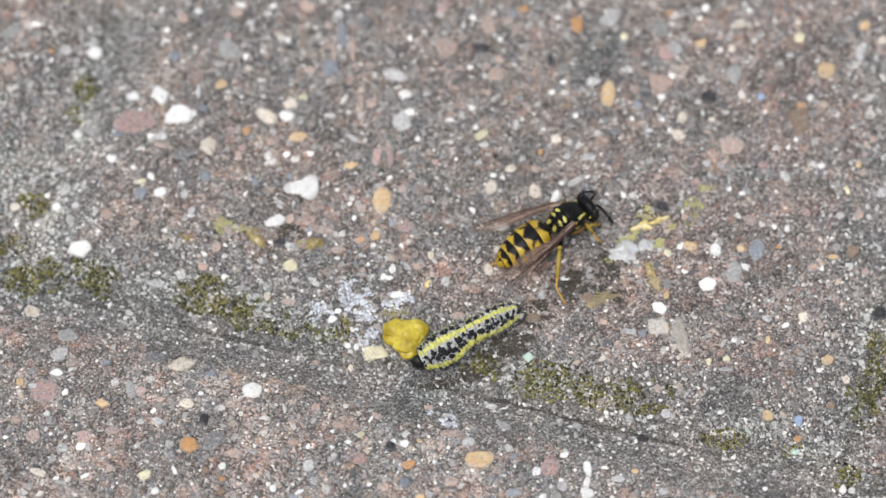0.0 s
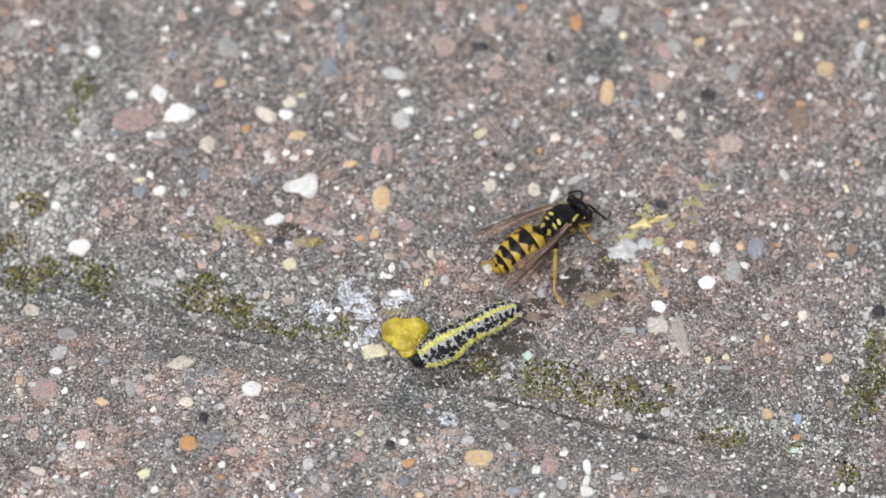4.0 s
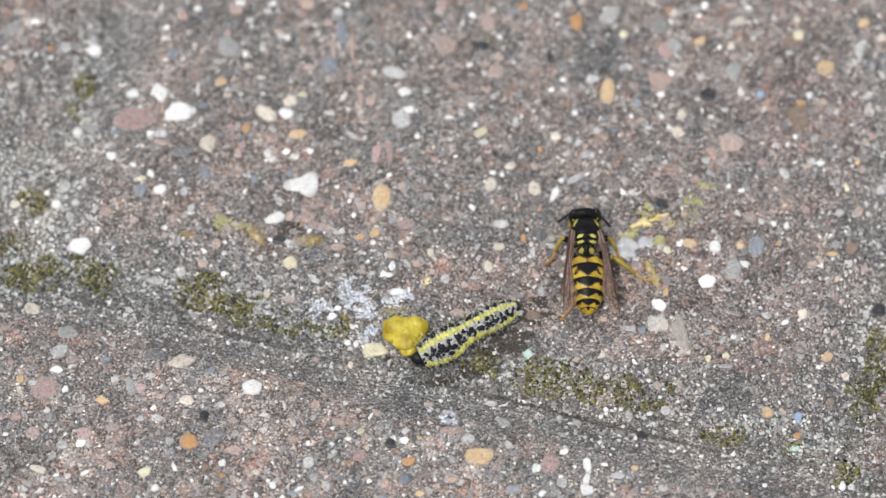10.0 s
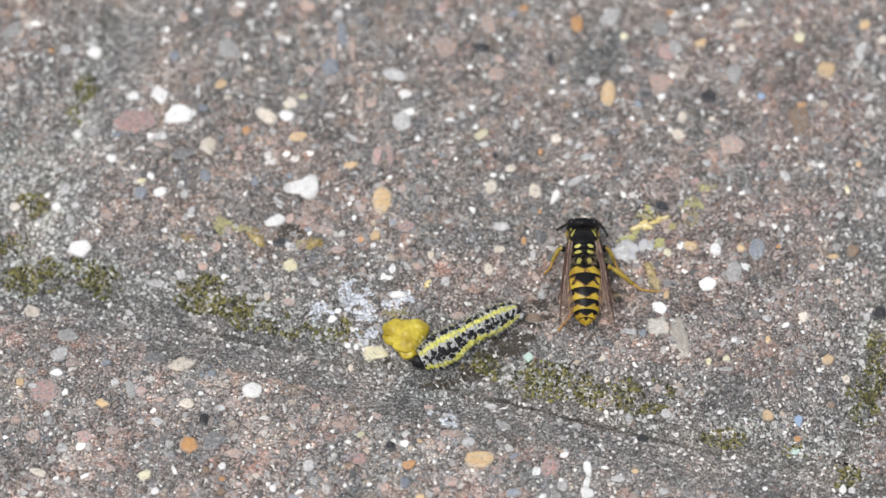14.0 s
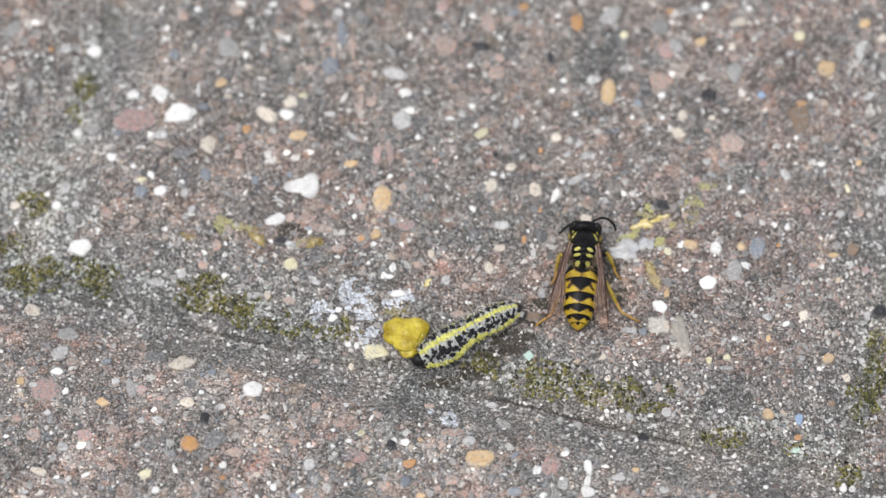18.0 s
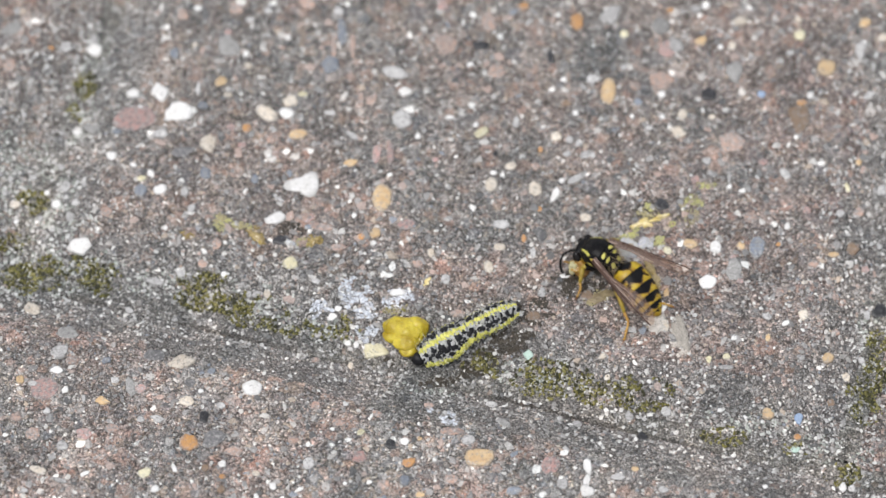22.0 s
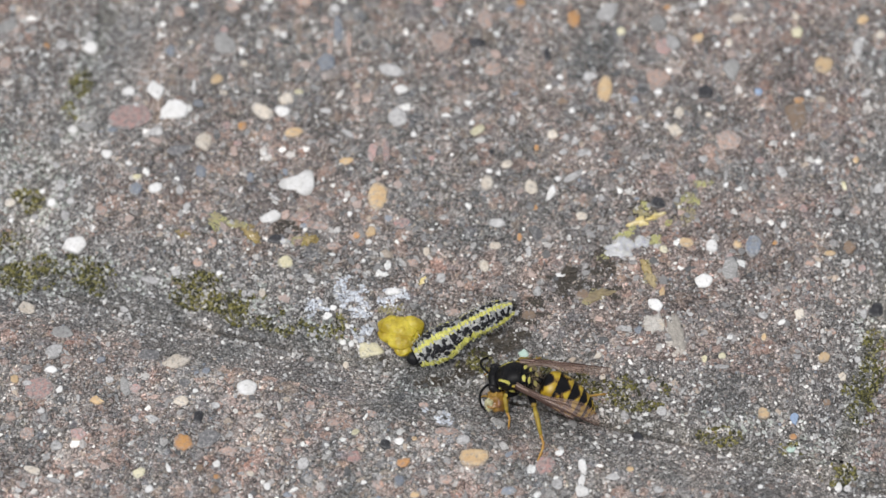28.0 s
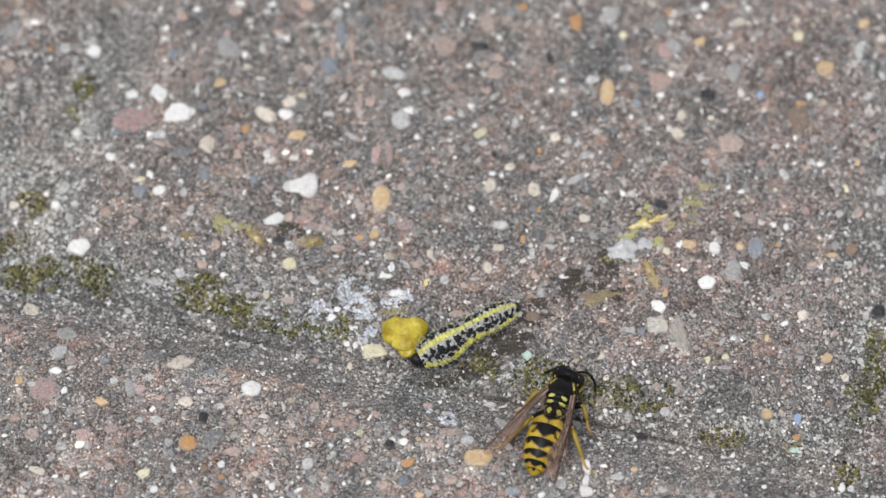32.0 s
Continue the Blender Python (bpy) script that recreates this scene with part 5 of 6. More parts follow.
crust(26.88, -11.97, 5.19, 2.19, 94, 420, 190, PALE_MORTAR, "pale beige mortar crust on the paving", "mortar crusts")


# ---- pebbles set in the blocks: shared shapes, one object each ----
def pebble_shapes():
    """Outlines of rounded and of broken pebbles, domed and uneven."""
    shapes = []
    for k in range(24):
        r_ = random.Random(300 + k)
        angular = 8 <= k < 20
        outline = []
        if angular:
            n = 4 if k >= 16 else r_.choice((5, 6, 7))
            corners = []
            for j in range(n):
                a, q = 2 * math.pi * (j + r_.uniform(-.25, .25)) / n, r_.uniform(0.84, 1.14)
                corners.append((math.cos(a) * q, math.sin(a) * q))
            for j in range(n):
                p, o = corners[j], corners[(j + 1) % n]
                for w in (0.10, 0.36, 0.64, 0.90):
                    bow = 1 + r_.uniform(-.05, .06)
                    outline.append(((p[0] + (o[0] - p[0]) * w) * bow, (p[1] + (o[1] - p[1]) * w) * bow))
        else:
            for j in range(20):
                a = 2 * math.pi * j / 20
                q = 1 + (0.30 * math.sin(3 * a + k) if k >= 20 else 0) + (0.06 if k < 4 else 0.12) * math.sin(2 * a + k) + (0.03 if k < 4 else 0.10) * math.sin(3 * a + 2 * k) + 0.04 * math.sin(5 * a + 3 * k) + r_.uniform(-.05, .05)
                outline.append((math.cos(a) * q, math.sin(a) * q))
        n = len(outline)
        verts = []
        for scale, z in ((1.0, -0.8), (1.0, 0.02), (0.90, 0.30), (0.55, 0.48)):
            verts += [(x * scale, y * scale, z + (r_.uniform(-.10, .10) if z > 0.1 else 0)) for x, y in outline]
        verts.append((0, 0, 0.5))
        faces = [(i * n + j, i * n + (j + 1) % n, (i + 1) * n + (j + 1) % n, (i + 1) * n + j) for i in range(3) for j in range(n)]
        faces += [(3 * n + j, 3 * n + (j + 1) % n, 4 * n) for j in range(n)]
        shapes.append((verts, faces))
    return shapes


SHAPES = pebble_shapes()
PEBBLE_MESH = {}


def stone(kind, x, y, a, b, turn, shape):
    """A pebble of that stone at x, y with the half lengths a and b, all in millimetres."""
    if (kind, shape) not in PEBBLE_MESH:
        PEBBLE_MESH[kind, shape] = mesh_of("pebble", *SHAPES[shape], STONE[kind])
    u, v = to_uv(x, y)
    blk = block_front if v < 0 else block_left if u < 0 else block_right if u > PITCH else block_centre
    ob = new("pebble", PEBBLE_MESH[kind, shape])
    ob.parent = blk
    tall = min(0.55, 0.35 * min(a, b) + 0.05) * (0.4 if kind in "RP" else 1)
    ob.matrix_basis = pose(x * MM, y * MM, (float(height(x, y)) + 0.10) * MM, 0, 0, turn) @ Matrix.Diagonal((a, b, tall, 1))


stone("L", -50.67, 33.20, 0.61, 0.57, -22, 8)
stone("G", -51.13, 30.59, 1.21, 0.99, -166, 7)
stone("O", -46.42, 28.18, 0.57, 0.38, 148, 14)
stone("L", -44.89, 28.80, 0.91, 0.70, 150, 5)
stone("W", -41.46, 28.99, 1.01, 0.82, -175, 4)
stone("L", -41.58, 30.31, 0.88, 0.55, -98, 11)
stone("L", -43.40, 27.65, 0.41, 0.40, 129, 2)
stone("L", -47.29, 27.19, 0.40, 0.32, -5, 9)
stone("L", -41.33, 25.88, 0.34, 0.32, -26, 0)
stone("W", -36.34, 21.45, 0.74, 0.71, -35, 7)
stone("W", -33.28, 21.71, 1.69, 1.13, 99, 18)
stone("W", -31.00, 18.90, 1.85, 1.55, 20, 12)
stone("L", -35.46, 19.47, 0.40, 0.32, -4, 12)
stone("G", -40.92, 17.31, 1.55, 0.78, 166, 17)
stone("W", -42.87, 17.24, 0.60, 0.55, -16, 10)
stone("L", -44.68, 17.20, 0.41, 0.39, -44, 9)
stone("P", -36.06, 17.85, 2.58, 1.75, -174, 0)
stone("L", -49.08, 18.69, 0.41, 0.39, 135, 15)
stone("W", -38.59, 12.81, 0.63, 0.59, 108, 6)
stone("W", -36.02, 11.44, 0.42, 0.30, 148, 13)
stone("C", -27.35, 14.46, 1.35, 1.12, 96, 12)
stone("O", -22.91, 16.54, 0.64, 0.56, 96, 3)
stone("P", -24.76, 16.62, 0.56, 0.53, 105, 10)
stone("C", -20.64, 18.64, 1.43, 0.89, 139, 1)
stone("C", -17.88, 20.33, 1.04, 1.00, 103, 8)
stone("W", -18.32, 18.63, 0.80, 0.79, 133, 7)
stone("T", -26.13, 23.07, 0.80, 0.64, -164, 6)
stone("C", -25.29, 21.25, 0.60, 0.40, -1, 13)
stone("L", -28.77, 22.06, 1.04, 0.27, 92, 4)
stone("C", -29.37, 28.38, 0.41, 0.40, 125, 11)
stone("C", -22.99, 25.35, 0.54, 0.48, -6, 10)
stone("P", -25.47, 30.25, 0.57, 0.47, 95, 1)
stone("W", -18.40, 29.51, 0.57, 0.47, 93, 8)
stone("D", -28.30, 32.96, 1.15, 0.47, 92, 7)
stone("M", -24.54, 33.56, 1.07, 1.01, 103, 14)
stone("L", -20.83, 33.44, 0.67, 0.58, -3, 13)
stone("L", -22.82, 32.09, 0.55, 0.32, -153, 4)
stone("L", -19.79, 16.31, 0.46, 0.40, -3, 11)
stone("T", -16.87, 15.67, 1.06, 0.71, -166, 2)
stone("M", -30.91, 32.69, 0.95, 0.90, -18, 9)
stone("B", -31.74, 27.17, 0.98, 0.60, 93, 8)
stone("G", -25.41, 28.25, 1.47, 1.34, 99, 7)
stone("W", -20.25, 12.82, 0.32, 0.26, 94, 14)
stone("L", -33.00, 15.71, 0.99, 0.55, -1, 5)
stone("D", -30.29, 13.27, 1.52, 0.79, -167, 12)
stone("B", -28.16, 19.70, 0.73, 0.56, -2, 11)
stone("M", -51.03, 25.18, 0.81, 0.73, 106, 2)
stone("M", -16.13, 34.37, 1.21, 0.91, -1, 9)
stone("L", -12.40, 33.30, 0.66, 0.61, 95, 0)
stone("B", -11.96, 30.37, 2.29, 0.60, 91, 15)
stone("B", -13.24, 25.61, 1.60, 1.28, 98, 14)
stone("M", -12.87, 28.05, 1.87, 0.34, 91, 5)
stone("M", -10.66, 28.28, 2.03, 0.44, 91, 12)
stone("L", -5.61, 24.40, 1.55, 0.88, 166, 3)
stone("W", -4.39, 21.63, 0.73, 0.64, -1, 2)
stone("M", -8.31, 20.54, 1.18, 0.68, 77, 9)
stone("L", -4.77, 17.61, 1.35, 1.13, 91, 0)
stone("L", -13.21, 18.74, 0.80, 0.39, 167, 15)
stone("L", -10.58, 15.51, 1.00, 0.37, 139, 6)
stone("W", -2.91, 15.21, 0.48, 0.40, 91, 13)
stone("W", 0.86, 17.87, 0.60, 0.32, 0, 12)
stone("W", 3.91, 16.86, 0.36, 0.30, 89, 3)
stone("Y", 4.56, 15.86, 0.99, 0.60, -140, 10)
stone("W", 3.27, 25.38, 0.40, 0.36, 1, 1)
stone("K", 4.56, 28.21, 1.34, 0.73, 173, 8)
stone("M", 5.58, 31.54, 1.64, 0.94, 89, 15)
stone("M", 0.40, 28.31, 1.55, 1.34, 90, 6)
stone("P", -0.07, 34.14, 0.82, 0.74, 90, 13)
stone("O", 9.71, 33.99, 0.62, 0.61, 75, 4)
stone("O", 16.02, 31.75, 1.39, 0.87, 88, 11)
stone("W", 13.74, 32.71, 0.37, 0.30, 87, 10)
stone("K", 12.78, 26.69, 0.97, 0.40, 89, 1)
stone("W", 14.27, 23.42, 0.48, 0.47, 78, 8)
stone("L", 16.59, 22.28, 0.51, 0.36, 123, 7)
stone("S", 14.49, 20.02, 0.93, 0.56, 1, 14)
stone("W", 15.59, 18.69, 0.48, 0.43, 85, 13)
stone("L", 8.61, 17.33, 0.87, 0.40, 89, 4)
stone("C", 13.29, 15.40, 0.73, 0.71, 17, 11)
stone("L", 14.81, 14.97, 0.48, 0.46, 74, 2)
stone("L", 15.92, 14.37, 0.53, 0.40, 1, 9)
stone("L", 14.58, 13.03, 0.68, 0.46, -151, 8)
stone("L", 16.69, 12.86, 0.66, 0.55, 2, 7)
stone("O", 11.42, 13.55, 0.55, 0.33, 89, 14)
stone("Y", -16.44, 21.39, 0.60, 0.32, -0, 5)
stone("T", -10.67, 11.69, 0.93, 0.55, -167, 12)
stone("P", -7.65, 12.87, 1.56, 0.53, 79, 11)
stone("P", -6.06, 12.80, 1.50, 0.43, 90, 2)
stone("P", -0.79, 11.97, 0.47, 0.46, 91, 9)
stone("K", 6.13, 12.93, 0.39, 0.33, 89, 0)
stone("C", 7.96, 11.20, 0.80, 0.54, -165, 15)
stone("M", 10.80, 11.23, 0.66, 0.63, 7, 14)
stone("M", 6.41, 24.42, 1.20, 0.97, 1, 5)
stone("L", 20.21, 32.63, 1.78, 1.40, -142, 16)
stone("W", 31.37, 34.10, 0.58, 0.47, 84, 3)
stone("L", 30.20, 33.61, 0.67, 0.49, 2, 10)
stone("O", 27.10, 33.37, 0.50, 0.47, 73, 9)
stone("G", 25.96, 31.13, 1.23, 1.07, 83, 0)
stone("Y", 21.56, 29.89, 0.61, 0.57, 11, 15)
stone("L", 27.62, 28.30, 1.14, 0.87, 86, 6)
stone("P", 26.54, 27.80, 1.38, 1.14, 85, 13)
stone("T", 30.66, 28.95, 0.86, 0.69, -139, 12)
stone("W", 32.91, 28.08, 0.41, 0.30, 86, 3)
stone("C", 34.33, 28.29, 0.57, 0.47, 84, 10)
stone("C", 35.40, 31.82, 0.95, 0.65, -170, 1)
stone("Y", 42.36, 29.69, 0.98, 0.74, 78, 8)
stone("C", 42.33, 32.03, 0.58, 0.47, 82, 15)
stone("L", 41.11, 27.21, 0.54, 0.41, 3, 6)
stone("T", 50.25, 31.53, 0.87, 0.68, -139, 13)
stone("C", 52.21, 29.35, 0.74, 0.54, 83, 4)
stone("L", 49.50, 27.60, 1.47, 0.67, 79, 11)
stone("T", 45.36, 25.06, 1.22, 1.13, 71, 10)
stone("T", 19.51, 21.80, 1.84, 0.93, 83, 1)
stone("L", 21.45, 25.23, 0.57, 0.47, 86, 8)
stone("L", 17.74, 23.49, 0.80, 0.64, 2, 7)
stone("M", 22.72, 22.55, 0.81, 0.63, -160, 14)
stone("M", 25.74, 23.35, 1.61, 1.52, 15, 13)
stone("W", 25.76, 21.41, 0.48, 0.46, 70, 4)
stone("B", 23.00, 20.31, 0.64, 0.52, 125, 11)
stone("C", 28.14, 18.52, 0.80, 0.60, 86, 2)
stone("C", 27.53, 16.05, 1.13, 0.95, 163, 19)
stone("W", 25.80, 18.17, 0.42, 0.34, -140, 8)
stone("W", 22.22, 18.23, 0.32, 0.30, 79, 7)
stone("K", 31.34, 21.40, 1.25, 1.15, 78, 14)
stone("G", 34.46, 24.59, 1.62, 1.13, 86, 12)
stone("A", 37.54, 21.37, 0.57, 0.53, 71, 11)
stone("W", 43.25, 21.17, 0.48, 0.40, 82, 2)
stone("L", 50.17, 21.16, 1.04, 0.50, -135, 9)
stone("S", 41.64, 17.99, 2.47, 1.66, 78, 16)
stone("O", 42.26, 19.91, 0.74, 0.71, 35, 15)
stone("M", 33.76, 14.54, 1.92, 1.66, 6, 14)
stone("L", 30.77, 11.95, 0.55, 0.52, 71, 5)
stone("T", 48.50, 11.91, 0.47, 0.39, 80, 12)
stone("L", 24.24, 16.65, 0.46, 0.32, 1, 3)
stone("L", 17.54, 12.77, 0.39, 0.33, 86, 10)
stone("L", -43.86, 9.28, 0.88, 0.84, 132, 9)
stone("W", -44.82, 7.06, 0.60, 0.54, -14, 0)
stone("C", -49.67, 6.91, 0.79, 0.54, -3, 15)
stone("L", -43.09, 4.85, 0.78, 0.52, 95, 6)
stone("W", -41.73, 0.9, 1.65, 1.40, 60, 9)
stone("L", -42.59, 6.80, 0.55, 0.52, 116, 12)
stone("B", -35.04, 7.97, 0.86, 0.78, 103, 3)
stone("W", -32.75, 8.18, 0.81, 0.69, -142, 2)
stone("L", -29.91, 7.76, 0.70, 0.46, 93, 1)
stone("L", -29.05, 5.44, 0.89, 0.48, 69, 8)
stone("B", -27.56, 10.28, 1.02, 0.66, 93, 15)
stone("Y", -34.97, 9.62, 0.53, 0.39, -3, 6)
stone("B", -21.82, 9.47, 0.78, 0.53, 92, 13)
stone("W", -19.27, 4.09, 1.34, 0.68, -149, 4)
stone("W", -31.97, 2.84, 0.39, 0.33, 97, 11)
stone("M", -38.83, 4.91, 0.73, 0.69, -26, 10)
stone("L", -18.93, 6.73, 0.76, 0.22, 145, 1)
stone("L", -30.01, -2.75, 0.76, 0.65, 97, 8)
stone("L", -33.07, -3.43, 1.20, 0.52, 161, 7)
stone("W", -25.04, -3.13, 0.46, 0.45, 129, 14)
stone("C", -46.99, -7.62, 1.15, 1.08, 121, 13)
stone("L", -21.31, -5.49, 0.53, 0.52, 113, 4)
stone("L", -22.16, -5.44, 0.53, 0.39, 93, 11)
stone("C", -20.07, -5.55, 0.61, 0.45, 93, 2)
stone("L", -35.89, -7.01, 0.71, 0.53, -3, 9)
stone("G", -42.68, -11.17, 1.61, 0.97, -2, 8)
stone("M", -27.54, -1.87, 0.61, 0.58, 108, 7)
stone("M", -25.96, 0.53, 0.92, 0.65, 93, 14)
stone("Y", -17.45, -2.04, 0.92, 0.77, 123, 5)
stone("K", -18.65, 1.10, 0.95, 0.75, -1, 12)
stone("W", -16.02, 8.73, 1.85, 1.55, -162, 21)
stone("T", -7.01, 6.79, 1.79, 1.18, 91, 2)
stone("T", -7.75, 1.96, 0.90, 0.73, 104, 9)
stone("O", -9.38, 1.45, 0.46, 0.45, 111, 0)
stone("W", -7.94, 0.60, 0.39, 0.38, -13, 15)
stone("P", -15.61, 4.15, 1.00, 0.76, -149, 14)
stone("M", -13.63, 2.83, 1.12, 0.53, 167, 5)
stone("M", -14.01, 5.96, 0.47, 0.46, 112, 12)
stone("W", -10.19, 4.36, 0.35, 0.29, 92, 3)
stone("W", 5.92, 10.22, 0.39, 0.35, 1, 10)
stone("W", 6.97, 9.98, 0.39, 0.33, 89, 9)
stone("C", 5.64, 8.59, 1.08, 0.73, 78, 0)
stone("C", 10.76, 8.10, 1.16, 0.79, 97, 15)
stone("W", 13.05, 7.43, 1.06, 0.41, 65, 6)
stone("W", 13.86, 9.33, 0.40, 0.39, 31, 13)
stone("L", 15.64, 9.60, 1.54, 0.52, -145, 12)
stone("L", 6.79, 3.17, 0.98, 0.62, 0, 3)
stone("C", 6.57, 0.14, 0.72, 0.54, 1, 10)
stone("O", 9.38, 1.32, 0.54, 0.33, 89, 1)
stone("L", 10.40, -0.63, 0.92, 0.39, 89, 8)
stone("C", 5.32, -2.54, 0.98, 0.59, 100, 15)
stone("D", 11.34, 1.83, 1.00, 0.65, 89, 6)
stone("O", 11.19, 5.32, 0.39, 0.33, 88, 13)
stone("C", 16.53, 4.20, 0.72, 0.54, 1, 4)
stone("C", -1.30, -0.74, 0.69, 0.45, 90, 11)
stone("L", 0.39, -4.30, 0.68, 0.58, 90, 10)
stone("W", -5.10, -6.04, 0.90, 0.49, -0, 1)
stone("W", -11.88, -7.59, 0.54, 0.43, -133, 8)
stone("W", -12.53, -8.35, 0.60, 0.51, -142, 7)
stone("W", 13.99, -3.81, 0.71, 0.34, 0, 14)
stone("S", 14.98, -2.60, 0.46, 0.39, 87, 13)
stone("L", 11.37, -5.95, 0.76, 0.45, 89, 4)
stone("S", 10.36, -9.19, 0.97, 0.68, 1, 11)
stone("M", 1.80, -8.79, 0.84, 0.53, 0, 2)
stone("L", -9.35, -0.72, 0.39, 0.31, -1, 9)
stone("W", -8.50, -1.94, 0.31, 0.26, 92, 8)
stone("L", -14.50, -4.38, 0.54, 0.37, 151, 7)
stone("M", -2.85, -2.31, 0.78, 0.61, -0, 14)
stone("S", 16.52, -6.47, 0.84, 0.60, 1, 5)
stone("L", 18.86, 6.56, 0.47, 0.46, 65, 12)
stone("L", 31.10, 10.22, 0.46, 0.39, 5, 11)
stone("L", 33.31, 9.60, 0.70, 0.26, 88, 2)
stone("W", 33.27, 8.35, 0.47, 0.33, 86, 9)
stone("W", 34.75, 7.75, 0.46, 0.23, 168, 0)
stone("L", 39.84, 10.18, 0.94, 0.57, 117, 15)
stone("K", 25.35, 5.80, 0.95, 0.68, 135, 5)
stone("Y", 25.86, -0.48, 0.55, 0.44, 131, 3)
stone("T", 28.49, 0.46, 0.85, 0.69, 165, 10)
stone("W", 31.40, 0.04, 0.84, 0.71, 83, 1)
stone("W", 30.33, -4.65, 1.04, 0.91, 6, 0)
stone("G", 33.44, -2.97, 1.75, 0.97, 76, 15)
stone("T", 34.35, 0.30, 0.54, 0.52, 64, 6)
stone("W", 39.75, 3.08, 0.54, 0.39, 85, 13)
stone("O", 38.66, 0.61, 0.33, 0.31, 17, 12)
stone("M", 35.66, 4.08, 0.79, 0.76, 35, 3)
stone("P", 33.38, -1.18, 0.39, 0.31, 3, 10)
stone("T", 44.91, -0.77, 0.65, 0.38, 1, 1)
stone("S", 47.11, 0.45, 1.12, 0.99, 142, 8)
stone("P", 42.12, 5.19, 0.62, 0.52, 81, 15)
stone("M", 48.21, 5.43, 0.72, 0.62, 8, 6)
stone("L", 45.98, 4.93, 0.59, 0.54, 14, 13)
stone("L", 51.07, 8.79, 0.79, 0.65, 80, 4)
stone("Y", 47.00, 8.38, 0.76, 0.30, 103, 11)
stone("C", 41.07, -9.06, 0.92, 0.75, -126, 18)
stone("W", 39.02, -10.16, 0.47, 0.32, -150, 1)
stone("W", 36.27, -8.24, 0.32, 0.23, 2, 8)
stone("L", 36.93, -9.28, 0.58, 0.45, 151, 7)
stone("W", 45.79, -3.78, 0.32, 0.23, 3, 14)
stone("C", 41.41, -4.63, 0.45, 0.30, 2, 13)
stone("K", 50.03, -7.01, 1.06, 0.84, 82, 4)
stone("L", 48.61, -7.70, 0.76, 0.45, 85, 11)
stone("B", 36.15, 0.06, 1.38, 0.97, 85, 2)
stone("T", 25.56, -6.16, 0.76, 0.39, 88, 9)
stone("W", 24.74, -7.90, 0.95, 0.71, 130, 0)
stone("C", 25.10, -10.20, 0.55, 1.15, 20, 3)
stone("L", 21.26, -10.93, 1.16, 0.45, 168, 14)
stone("L", -43.36, -13.81, 1.16, 0.81, -153, 5)
stone("W", -43.57, -16.21, 0.77, 0.52, -2, 12)
stone("T", -47.59, -17.45, 0.67, 0.51, 97, 11)
stone("L", -46.16, -17.95, 0.51, 0.37, -3, 2)
stone("W", -42.49, -18.76, 0.59, 0.44, 96, 9)
stone("P", -44.86, -18.58, 1.60, 1.46, -15, 0)
stone("G", -35.11, -18.43, 1.47, 0.57, 101, 15)
stone("L", -36.93, -17.53, 0.64, 0.52, -4, 14)
stone("T", -38.22, -20.19, 0.89, 0.66, -3, 19)
stone("L", -40.33, -19.98, 0.59, 0.25, 93, 12)
stone("C", -29.50, -15.15, 1.75, 1.15, 10, 17)
stone("D", -32.60, -14.23, 1.28, 0.82, -1, 10)
stone("B", -38.00, -14.90, 0.62, 0.55, -106, 9)
stone("B", -26.13, -16.33, 0.60, 0.43, -139, 0)
stone("W", -21.40, -18.62, 1.14, 1.04, 146, 0)
stone("D", -28.43, -17.98, 0.59, 0.57, 116, 6)
stone("W", -27.18, -19.07, 0.38, 0.33, -5, 13)
stone("C", -28.73, -20.37, 0.95, 0.73, -3, 12)
stone("L", -24.83, -21.04, 0.51, 0.44, -5, 3)
stone("K", -26.70, -22.44, 0.80, 0.57, 93, 10)
stone("L", -31.95, -22.64, 0.89, 0.58, 172, 19)
stone("L", -33.86, -22.64, 0.57, 0.44, -3, 8)
stone("O", -28.29, -25.78, 1.23, 1.13, 102, 15)
stone("D", -25.54, -25.23, 1.40, 1.01, -160, 6)
stone("L", -42.47, -25.92, 0.77, 0.72, -22, 13)
stone("C", -44.96, -29.08, 1.10, 0.46, 162, 4)
stone("Y", -33.09, -29.50, 0.89, 0.64, -153, 11)
stone("W", -39.78, -29.49, 0.57, 0.28, -150, 10)
stone("L", -42.52, -30.31, 0.84, 0.31, 162, 1)
stone("W", -24.49, -28.51, 0.58, 0.50, 97, 8)
stone("W", -29.83, -29.02, 0.57, 0.28, 108, 7)
stone("S", -26.36, -29.05, 0.58, 0.56, 123, 14)
stone("O", -24.45, -30.08, 0.44, 0.36, -3, 13)
stone("W", -31.88, -31.62, 0.50, 0.44, 99, 4)
stone("W", -18.78, -31.16, 0.57, 0.44, 93, 11)
stone("C", -20.69, -29.68, 0.44, 0.36, -3, 2)
stone("W", -20.63, -32.48, 0.38, 0.36, -11, 9)
stone("S", -24.53, -31.74, 0.58, 0.56, 124, 8)
stone("L", -46.41, -31.64, 0.38, 0.35, -21, 7)
stone("P", -40.13, -24.49, 1.14, 0.87, -4, 14)
stone("L", -44.39, -21.55, 0.45, 0.36, -6, 5)
stone("M", -23.28, -26.83, 1.14, 0.72, -1, 12)
stone("M", -45.84, -24.39, 0.96, 0.87, -14, 11)
stone("W", -24.42, -11.57, 0.32, 0.30, -9, 9)
stone("Y", -7.70, -12.50, 1.70, 1.36, 160, 16)
stone("W", -10.77, -11.35, 0.52, 0.39, 91, 15)
stone("W", -9.80, -11.59, 0.60, 0.39, 91, 14)
stone("L", -14.14, -10.24, 0.53, 0.37, -152, 5)
stone("C", -10.41, -14.33, 0.52, 0.39, 91, 12)
